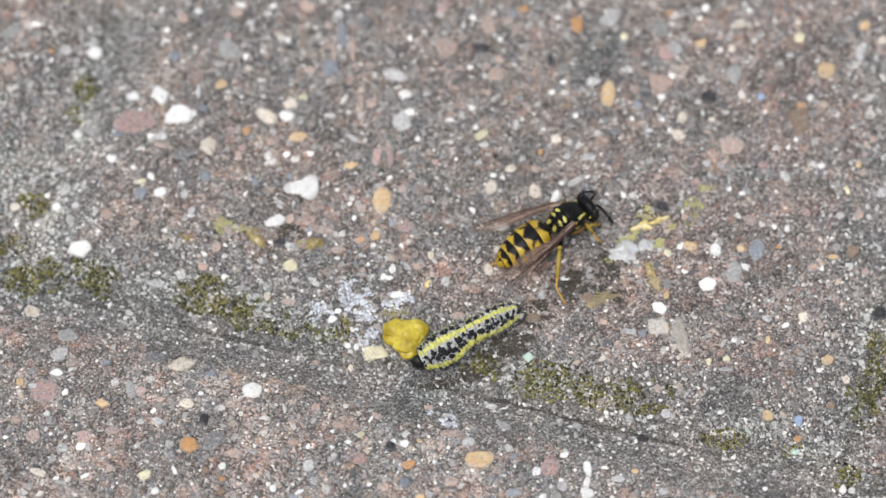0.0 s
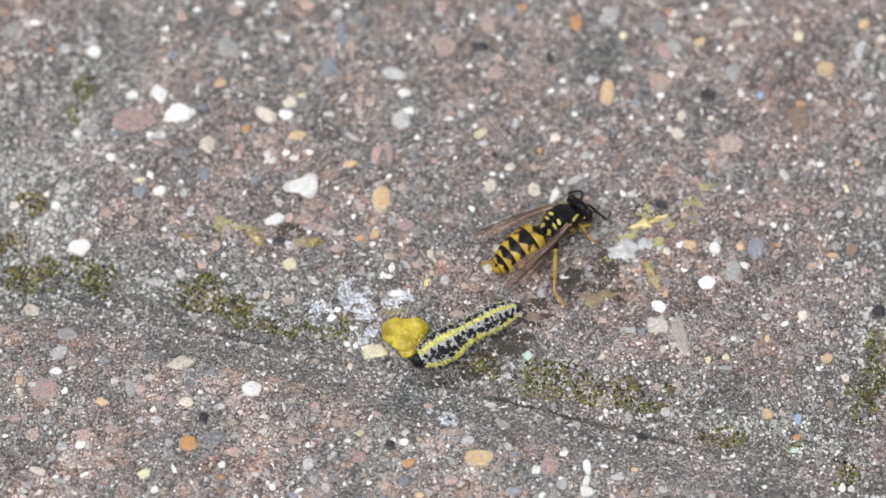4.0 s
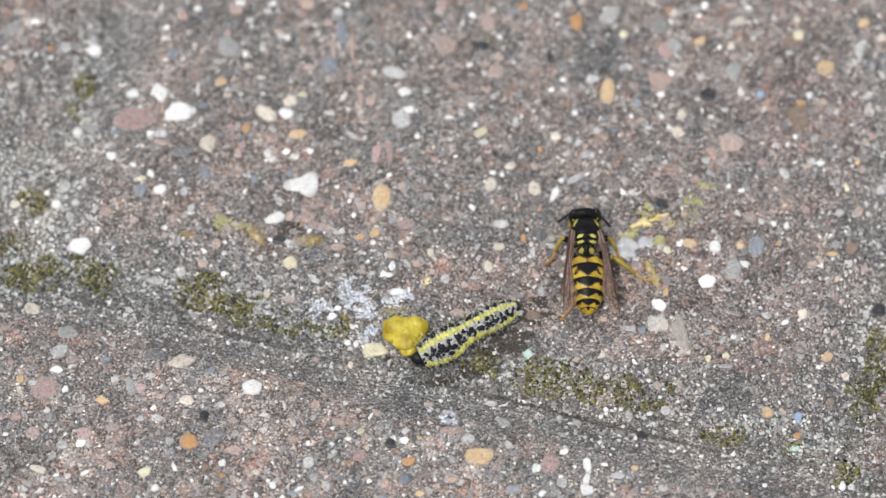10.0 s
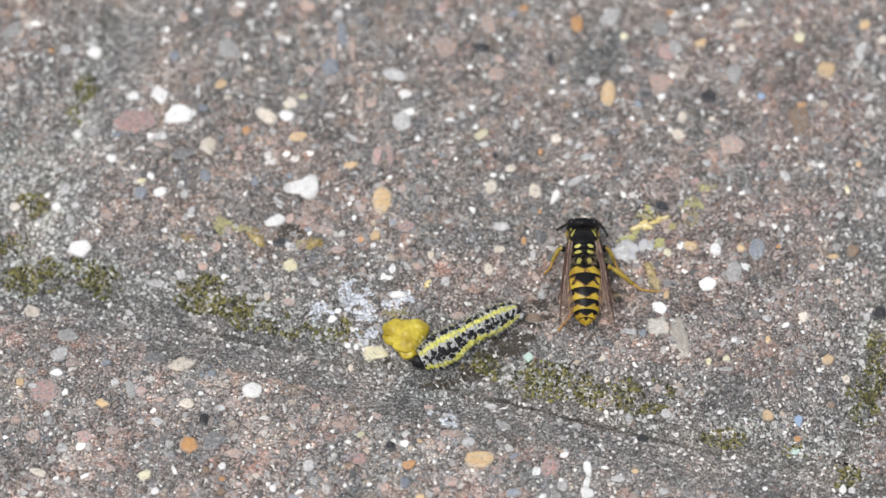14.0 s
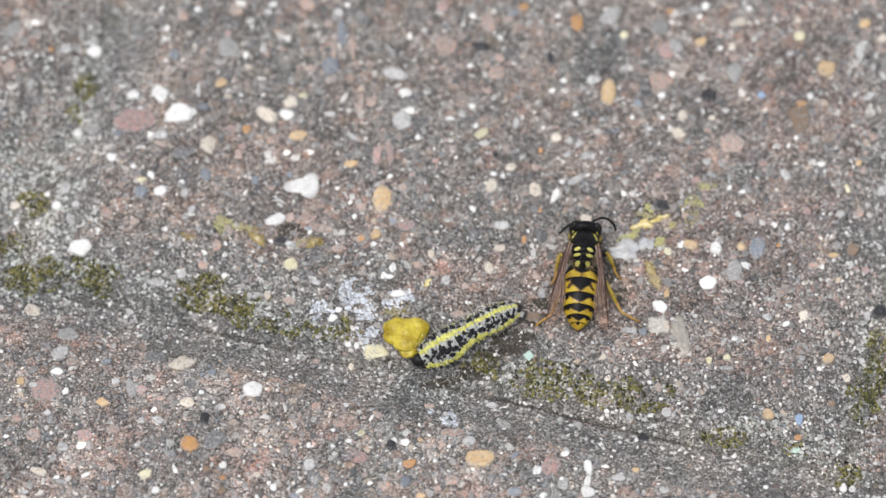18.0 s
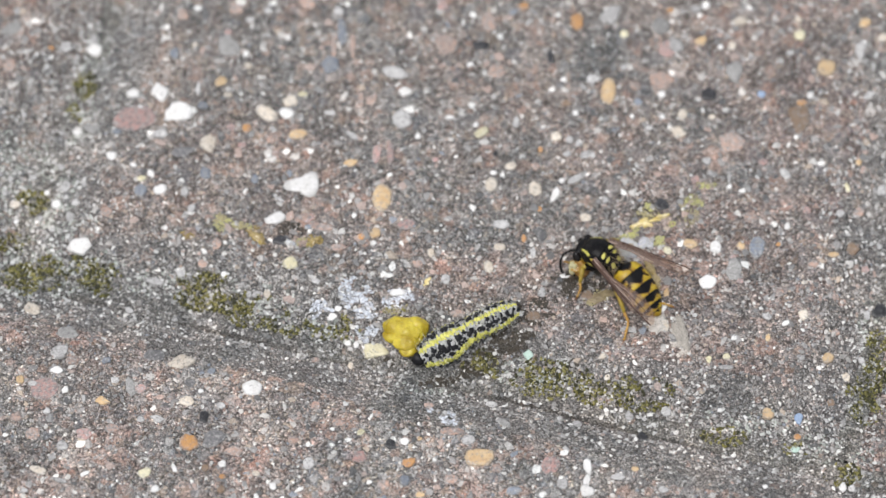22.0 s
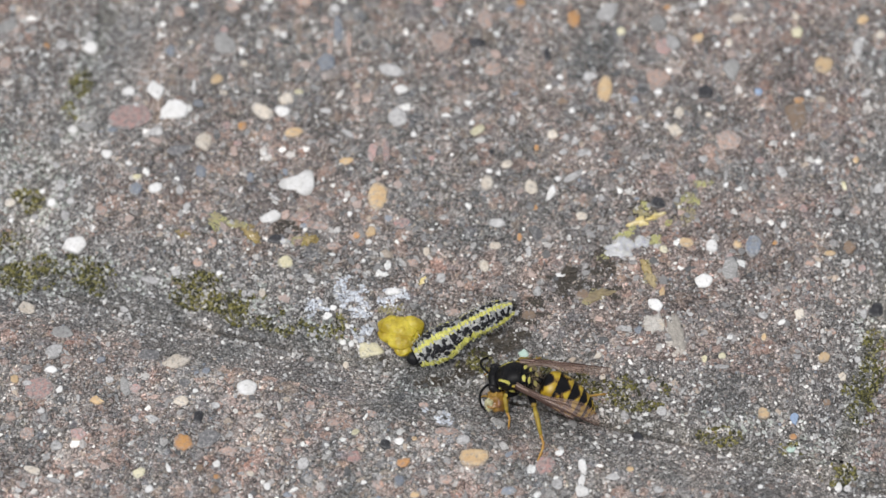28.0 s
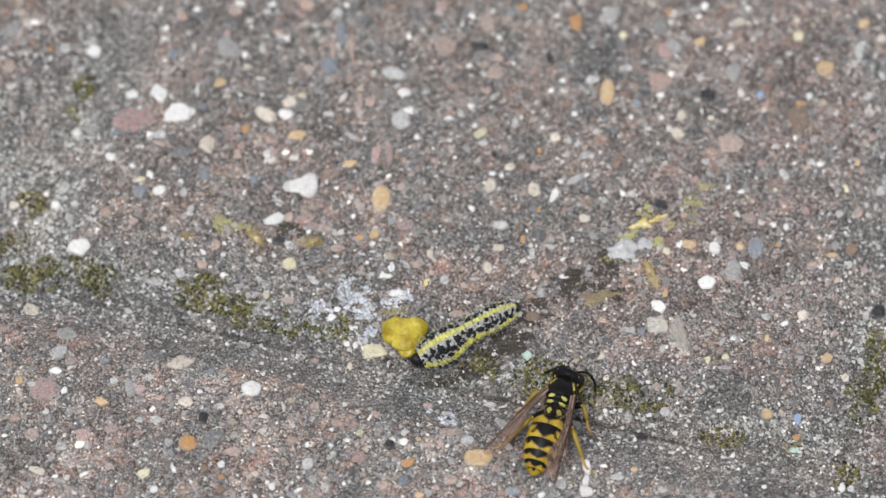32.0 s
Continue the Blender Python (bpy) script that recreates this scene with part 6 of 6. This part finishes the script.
stone("N", 9.75, -13.66, 0.74, 0.71, 84, 17)
stone("L", 5.49, -19.64, 0.64, 0.44, 0, 10)
stone("G", 6.92, -22.65, 1.23, 0.65, 155, 9)
stone("Y", -9.11, -24.31, 0.52, 0.36, -153, 0)
stone("K", -5.75, -25.86, 0.80, 0.63, 91, 15)
stone("W", -4.23, -25.49, 0.51, 0.50, 121, 6)
stone("T", -2.53, -25.09, 0.32, 0.29, -1, 13)
stone("O", -3.72, -28.22, 0.89, 0.64, -159, 12)
stone("L", -14.87, -28.38, 0.79, 0.69, 94, 3)
stone("T", 4.14, -27.45, 1.72, 1.18, -174, 10)
stone("L", 2.91, -25.30, 0.76, 0.65, 1, 1)
stone("P", -9.27, -27.42, 1.01, 0.86, -2, 8)
stone("P", 12.03, -28.47, 1.26, 1.15, 4, 15)
stone("W", 13.64, -26.84, 0.51, 0.36, 1, 6)
stone("W", 16.20, -28.60, 1.10, 0.42, 96, 5)
stone("W", 16.05, -30.60, 0.95, 0.40, 80, 2)
stone("W", 16.06, -31.80, 0.82, 0.71, 3, 4)
stone("L", 13.38, -30.88, 0.79, 0.69, 86, 11)
stone("B", -4.15, -30.47, 0.72, 0.63, 91, 10)
stone("T", -2.45, -32.21, 0.50, 0.43, -0, 1)
stone("W", -10.81, -30.85, 0.31, 0.25, -1, 8)
stone("W", -8.11, -30.67, 0.31, 0.29, -3, 7)
stone("M", -7.24, -21.96, 0.78, 0.50, 153, 14)
stone("M", 1.01, -24.16, 1.58, 0.58, 0, 13)
stone("L", -10.87, -20.60, 0.38, 0.29, -1, 4)
stone("L", 15.16, -22.15, 0.70, 0.51, 166, 11)
stone("D", 8.71, -17.44, 0.51, 0.30, 0, 2)
stone("W", 0.69, -26.03, 0.29, 0.25, 90, 9)
stone("W", -0.88, -27.77, 0.32, 0.29, -0, 8)
stone("C", 18.12, -14.35, 0.53, 0.36, -152, 7)
stone("C", 18.68, -16.63, 0.52, 0.38, 87, 14)
stone("W", 23.39, -17.15, 0.30, 0.26, 84, 5)
stone("Y", 30.11, -14.97, 0.52, 0.38, 86, 12)
stone("Y", 32.12, -14.55, 0.51, 0.44, 6, 11)
stone("L", 32.00, -15.94, 0.83, 0.30, 0, 2)
stone("L", 40.69, -14.64, 0.45, 0.38, 80, 9)
stone("T", 43.65, -14.19, 0.77, 0.67, 8, 0)
stone("L", 47.65, -13.68, 0.51, 0.40, 98, 15)
stone("C", 45.77, -16.09, 0.74, 0.58, 83, 14)
stone("T", 36.63, -21.41, 0.77, 0.73, 21, 5)
stone("A", 40.02, -22.11, 0.80, 0.54, 85, 12)
stone("O", 39.86, -24.08, 0.45, 0.43, 34, 3)
stone("W", 31.28, -20.67, 0.32, 0.29, 11, 10)
stone("W", 34.10, -21.66, 0.32, 0.29, 11, 9)
stone("L", 21.12, -20.82, 0.66, 0.51, 87, 0)
stone("L", 25.25, -20.60, 0.73, 0.64, 83, 15)
stone("K", 22.51, -23.63, 0.59, 0.57, 63, 6)
stone("W", 21.74, -23.96, 0.36, 0.25, 87, 13)
stone("L", 19.56, -29.97, 0.88, 0.50, 1, 12)
stone("T", 21.48, -28.94, 0.44, 0.36, 3, 3)
stone("W", 35.93, -30.78, 0.32, 0.29, 11, 10)
stone("W", 44.68, -30.18, 0.58, 0.44, 83, 1)
stone("L", 45.69, -30.28, 0.58, 0.44, 83, 8)
stone("L", 42.28, -24.04, 0.36, 0.25, 85, 15)
stone("N", 39.59, -25.38, 0.57, 0.36, 2, 6)
stone("W", 46.91, -21.65, 0.37, 0.25, 84, 13)
stone("L", 24.54, -31.67, 0.63, 0.43, 1, 4)
stone("S", 43.77, -19.65, 0.64, 0.51, 5, 11)
stone("T", 36.94, -12.13, 0.52, 0.32, 86, 10)
stone("L", -47.79, 10.82, 0.46, 0.39, -7, 1)
stone("W", -46.06, 8.80, 0.47, 0.39, 99, 8)
stone("L", -44.58, 12.37, 0.48, 0.46, 123, 7)
stone("L", -46.75, 5.39, 0.48, 0.45, 128, 14)
stone("L", -48.71, 9.16, 0.39, 0.33, 100, 13)
stone("L", -50.34, 10.19, 0.46, 0.39, -8, 4)
stone("L", -45.11, 3.49, 0.40, 0.38, -36, 11)
stone("L", -41.70, 9.16, 0.39, 0.33, 99, 2)
stone("W", -49.48, 4.95, 0.40, 0.38, -37, 9)
stone("L", -43.78, 7.78, 0.40, 0.38, -38, 8)
stone("L", -50.88, 8.17, 0.47, 0.39, 100, 7)
stone("L", 28.70, -9.15, 0.45, 0.30, 1, 14)
stone("W", 33.09, -12.16, 0.39, 0.30, 3, 5)
stone("M", 44.80, -10.73, 0.52, 0.45, 9, 12)
stone("C", 31.57, 18.16, 0.47, 0.40, 5, 11)
stone("M", 36.68, 30.23, 0.54, 0.49, 11, 2)
stone("R", 46.87, 32.63, 0.61, 0.49, 5, 9)
stone("P", 37.28, 11.79, 0.59, 0.47, 4, 0)
stone("P", 29.29, 9.32, 0.59, 0.55, 10, 15)
stone("P", 34.03, -4.53, 0.46, 0.45, 48, 14)
stone("M", 38.49, -6.08, 0.54, 0.51, 59, 5)
stone("M", 42.56, -2.18, 0.65, 0.53, 6, 12)
stone("P", 48.54, -1.96, 0.59, 0.53, 14, 3)
stone("M", -9.58, 20.55, 1.20, 0.40, 91, 10)
stone("M", -20.09, 14.95, 0.66, 0.55, -3, 9)
stone("P", -23.38, 14.15, 0.53, 0.47, -6, 0)
stone("G", -10.76, 8.60, 0.46, 0.39, -2, 15)
stone("P", -4.17, 3.02, 0.98, 0.69, -0, 6)
stone("M", -11.97, 0.12, 0.98, 0.54, -0, 13)
stone("M", -6.86, 14.04, 0.66, 0.47, -0, 12)
stone("M", -14.41, -13.58, 0.45, 0.37, -2, 3)
stone("M", -37.00, -23.73, 0.76, 0.58, -3, 1)
stone("M", -47.85, -22.27, 0.83, 0.65, -5, 8)
stone("M", -41.84, -14.94, 0.96, 0.59, -2, 15)
stone("P", -34.01, -18.69, 0.64, 0.59, -12, 6)
stone("M", -16.69, -25.28, 0.76, 0.58, -2, 13)
stone("M", -11.66, -23.09, 0.82, 0.51, -0, 4)
stone("R", -14.23, -20.92, 0.64, 0.58, -5, 11)
stone("M", -6.53, -31.01, 0.75, 0.64, -1, 10)
stone("M", 1.01, -30.37, 0.82, 0.64, 0, 1)
stone("M", 6.05, -28.86, 0.76, 0.72, 4, 8)
stone("B", 7.91, -31.73, 0.82, 0.57, 0, 7)
stone("M", -1.53, -20.19, 0.76, 0.51, -0, 14)
stone("M", -16.07, 4.16, 1.14, 0.53, -149, 4)
stone("M", -14.62, 3.06, 1.00, 0.60, 159, 11)
stone("B", -15.40, 2.90, 0.52, 0.35, -166, 2)
stone("D", -17.98, 1.34, 0.59, 0.46, -2, 9)


# ---- what moves ----
# The wasp's way: seconds, x and y of its middle, height of the ground there, turn, sideways bend of the abdomen.
WAY = (
    (0, 13.04, 1.92, -0.13, -57.0, 1),
    (1.5, 13.12, 1.24, -0.13, -55.7, -9),
    (3.5, 12.37, 1.29, -0.10, -56.1, -2),
    (5.5, 12.68, 1.03, -0.08, -32.7, 0),
    (6, 12.83, 0.93, -0.08, -33.7, 0),
    (6.5, 13.43, 0.12, -0.05, -43.4, 0),
    (7, 12.83, 0.53, -0.07, -36.5, 0),
    (7.3, 12.70, 0.49, -0.07, -34.1, 0),
    (7.5, 12.68, 0.91, -0.08, -32.0, 0),
    (7.8, 13.17, 0.30, -0.04, -17.0, 0),
    (8, 13.51, -0.07, -0.03, -11.1, 0),
    (8.3, 13.84, -0.14, -0.03, -5.6, 0),
    (8.5, 14.67, -0.29, -0.02, 0.1, 0),
    (8.8, 15.60, -0.36, 0.01, 6.8, 0),
    (9, 16.48, -0.53, 0.06, 5.5, 0),
    (9.5, 16.53, -1.40, 0.05, 4.2, 0),
    (10, 16.49, -1.72, 0.01, 0.7, 0),
    (11, 16.58, -1.89, 0.00, 1.0, 0),
    (12, 16.29, -2.16, -0.03, 0.5, 0),
    (13, 16.52, -2.18, -0.03, -1.4, 0),
    (14, 16.16, -2.68, -0.05, 0.8, 0),
    (14.5, 16.06, -2.71, -0.05, 1.3, 0),
    (16.5, 16.02, -3.28, -0.03, -4.5, 0),
    (17, 15.82, -3.22, -0.02, -5.0, 0),
    (18, 15.98, -3.29, -0.02, -5.0, 0),
    (19, 16.00, -2.15, -0.04, -1.7, 0),
    (20, 16.06, -2.46, -0.04, -0.8, 0),
    (20.5, 15.76, -2.32, -0.03, 1.0, 0),
    (21, 15.93, -2.14, -0.05, 8.9, 0),
    (21.3, 17.42, -2.69, -0.04, 31.4, -26),
    (21.5, 17.89, -2.45, -0.03, 35.7, -32),
    (21.8, 17.42, -2.78, 0.03, 49.2, -26),
    (22, 19.28, -3.53, 0.09, 56.0, -14),
    (22.3, 19.85, -6.05, 0.10, 58.8, 0),
    (22.5, 20.77, -5.89, 0.14, 63.1, -7),
    (22.7, 21.64, -6.99, 0.16, 47.1, 0),
    (22.9, 22.99, -8.91, 0.18, 27.2, 0),
    (23, 23.54, -10.12, 0.16, 4.6, 0),
    (23.2, 22.85, -11.29, 0.11, 0.1, 0),
    (23.4, 22.92, -11.80, 0.10, -8.2, 0),
    (23.6, 22.35, -12.17, 0.05, -21.7, 0),
    (23.8, 21.53, -12.95, -0.14, -36.9, 0),
    (24, 20.23, -12.97, -0.18, -55.8, 16),
    (24.3, 20.38, -13.01, -0.28, -53.9, 18),
    (24.5, 20.44, -12.92, -0.35, -68.6, 22),
    (24.7, 20.09, -13.43, -0.30, -40.5, 0),
    (24.9, 18.78, -14.18, -0.60, -32.7, 0),
    (25, 18.54, -14.68, -0.60, -33.3, 5),
    (25.2, 18.40, -15.33, -0.60, -9.4, 0),
    (25.3, 18.10, -15.55, -0.60, -1.0, 0),
    (25.5, 15.54, -16.93, -0.60, 37.8, 0),
    (26.2, 12.21, -19.95, -0.60, 50.5, 0),
    (26.8, 10.00, -20.85, -0.60, 66.8, 0),
    (27.5, 10.18, -18.72, -0.35, 86.0, -20),
    (28, 10.45, -18.95, -0.30, 82.0, -13),
    (29, 10.06, -18.70, -0.30, 82.0, -12),
    (29.5, 10.38, -19.25, -0.30, 84.0, -15),
    (30, 10.95, -18.80, -0.40, 72.0, -17),
    (30.3, 10.74, -20.22, -0.60, 48.3, 0),
    (30.6, 10.15, -20.32, -0.60, 38.3, 0),
    (31, 11.90, -20.59, -0.60, 24.9, 0),
    (31.3, 12.30, -20.78, -0.60, -0.6, 0),
    (31.6, 12.35, -21.65, -0.60, -2.9, 0),
    (32, 12.79, -22.36, -0.60, -19.1, 0),
)
# seconds, droop of the abdomen, of the head, spread of the wings on its own side and on the other
BODY = (
    (0, 4, -8, 9, 19), (3.5, 4, -8, 9, 19), (5.5, 4, -6, 7, 18), (7.5, 4, -6, 9, 16), (9, 6, -8, 20, 3), (10, 2, -6, 10, 6), (14.5, 2, -6, 8, 7),
    (16.5, 6, -8, 10, 11), (18, 6, -12, 9, 10), (19, 13, -34, 10, 11), (20.5, 14, -34, 10, 10), (21, 14, -36, 15, 12), (21.3, 14, -22, 15, 20), (21.8, 13, -24, 13, 16), (22.5, 14, -24, 12, 12), (23, 2, -10, 18, 8),
    (23.6, 6, -12, 18, 14), (24, 13, -22, 27, 10), (24.3, 13, -22, 26, 11), (25, 10, -16, 16, 14), (25.5, 6, -14, 16, 8), (27.5, 17, -48, 3, 15), (29.5, 17, -50, 3, 15), (30.3, 8, -20, 10, 10), (31, 3, -10, 9, 9), (32, 4, -10, 5, 24))
# how far each antenna is turned outwards and raised: seconds, two numbers a side
FEEL = ((0, -55, -75, 0, -30), (3.5, -55, -75, 0, -30), (6, -15, -70, 0, -55), (9, 5, -65, -10, -75), (10.3, 5, -75, -10, -80), (12.2, -5, -80, -25, -85), (13, 40, -25, -5, -65), (14, 15, -60, -10, -70), (16.3, 30, -15, -5, -60), (17.6, 30, -10, -5, -60), (19.5, 30, 20, -5, -40), (21, 25, 10, 0, -30), (22, 0, -40, 10, -20), (23.2, -10, -70, 0, -60), (24.3, 55, 0, 15, -10), (25.5, 10, -45, 5, -45), (27.5, 20, 30, 15, 20), (29.5, 20, 30, 15, 20), (31, -5, -60, -5, -60), (31.6, 20, -20, -5, -60), (32, 20, -30, 0, -55))
# how far the head is drawn back and down: seconds, two lengths
TUCK = ((0, 0, 0), (18.3, 0, 0), (19, 0.25, 0.25), (20.8, 0.3, 0.3), (21.2, 0.6, 0.6), (22.3, 0.6, 0.6), (22.9, 0.1, 0.1), (23.5, 0, 0), (24, 0.2, 0.3), (25, 0, 0), (26.8, 0.3, 0.3), (27.5, 0.4, 0.4), (29.8, 0.4, 0.4), (30.5, 0, 0), (32, 0, 0))
# where it holds the morsel under its head: seconds, sideways, ahead, height
HOLD = ((0, 0, 2.5, 1.05), (20.6, 0, 2.5, 1.05), (21.5, -2.0, 2.3, 1.2), (22.5, -0.8, 3.6, 1.1), (24, 2.0, 3.7, 1.2), (25, 0.8, 4.0, 1.1),
        (27.5, -2.1, 3.4, 1.2), (29.5, -2.3, 3.3, 1.2), (30, -1.6, 3.6, 1.2), (30.6, -0.5, 3.9, 1.1), (32, 0, 4.0, 1.1))
# how far each leg is swung from its rest, seconds and degrees
STANCE = {
    ("hind", 1): ((0, 20), (3.5, 20), (6, 8), (7.5, 0), (9, 15), (9.5, 28), (14.5, 28), (16.5, 9), (18.8, 4), (20.9, 4), (21.3, -25), (21.8, -42), (22.75, -42), (23, 20), (24, 35), (25, 25), (27.5, -42), (30.1, -42), (31, 8), (32, 8)),
    ("hind", -1): ((0, 42), (3.5, 42), (5.5, -20), (7.5, -20), (8.2, 22), (9, 24), (9.5, 26), (14.5, 26), (16.5, 10), (18.8, 15), (20.8, 14), (21.5, 6), (22.5, -25), (23.2, 6), (23.8, 22), (24.8, 26), (25.5, 14), (27.5, -36), (29.5, -36), (31, -8), (32, 0)),
    ("mid", 1): ((0, 72), (3.5, 72), (6, 50), (7.5, 30), (9, 0), (32, 0)),
    ("mid", -1): ((0, 0), (14.5, 0), (16.5, 25), (20.8, 25), (21.2, 0), (22, -20), (24, 0), (27.5, -34), (29.5, -30), (30.3, -20), (31, -10), (32, 0)),
    ("fore", 1): ((0, 0), (32, 0)),
    ("fore", -1): ((0, 0), (32, 0)),
}
# spans in which it walks
BUSY = ((7.2, 9.2), (20.8, 25.5), (25.5, 27.4), (30.0, 31.4))


def between(rows, t):
    for a, b in zip(rows, rows[1:]):
        if a[0] <= t <= b[0]:
            k = (t - a[0]) / (b[0] - a[0])
            return [p + (q - p) * k for p, q in zip(a[1:], b[1:])]
    return list(rows[-1][1:])


def motions():
    wasp_rows = [(t, pose(x * MM, y * MM, z * MM, 0, 0, turn)) for t, x, y, z, turn, bend in WAY]
    walk(wasp, wasp_rows)
    walk(abdomen, [(t, pose(0, -1.05 * MM, 2.75 * MM, between(BODY, t)[0], 0, bend)) for t, x, y, z, turn, bend in WAY])
    head_rows = []
    for k in range(321):
        t = k / 10
        droop, nod, near, far = between(BODY, t)
        chew = 0.35 + 0.65 * max(0, math.sin(t * 1.9)) if t < 21 or t > 27 else 0.3
        back, down = between(TUCK, t)
        head_rows.append((t, pose(0, (3.85 - back) * MM, (2.75 - down) * MM, nod + 3.5 * chew * math.sin(t * 17.3), 0, 5 * math.sin(t * 2.1) + 3 * chew * math.sin(t * 13.1))))
    walk(head, head_rows)
    for feeler, root, side in FEELERS:
        rows = []
        for k in range(161):
            t = k / 5
            yaw, dip = between(FEEL, t)[:2] if side > 0 else between(FEEL, t)[2:]
            rows.append((t, pose(*(root * MM), dip + 5 * math.sin(t * 5.3 + side), 0, -side * (yaw + 5 * math.sin(t * 3.7 + 2 * side)))))
        walk(feeler, rows)
    for wing, hinge, side, low in WINGS:
        rows = []
        for t, droop, nod, near, far in BODY:
            out_ = (near if side > 0 else far) + 4 * low
            rows.append((t, pose(side * hinge[0] * MM, hinge[1] * MM, hinge[2] * MM, 7 - droop * 0.3 + 2 * low, side * (26 - 6 * low), side * out_)))
        walk(wing, rows)
    for (leg, hip), which, side in LEGS:
        stance = STANCE[which, side]
        times = {float(t) for t, a in stance}
        for a, b in BUSY:
            times |= {round(a + 0.1 * k, 2) for k in range(int((b - a) / 0.1 + 1.5))}
        rows = []
        for t in sorted(times):
            going = any(a < t < b for a, b in BUSY)
            phase = t * 2 * math.pi * 2.2 + (0 if (which == "mid") == (side > 0) else math.pi)
            swing, lift = (12 * math.sin(phase), max(0, math.cos(phase)) * 7) if going else (0, 0)
            rows.append((t, pose(*(hip * MM), 0, -side * lift, swing + between(stance, t)[0])))
        walk(leg, rows)
    held = []
    for t, m in wasp_rows:
        dx, dy, dz = between(HOLD, t)
        held.append((t, m @ pose(dx * MM, dy * MM, dz * MM, 0, 0, 20 * math.sin(t * 1.3) if t > 20.6 else 0)))
    walk(morsel, held)


motions()
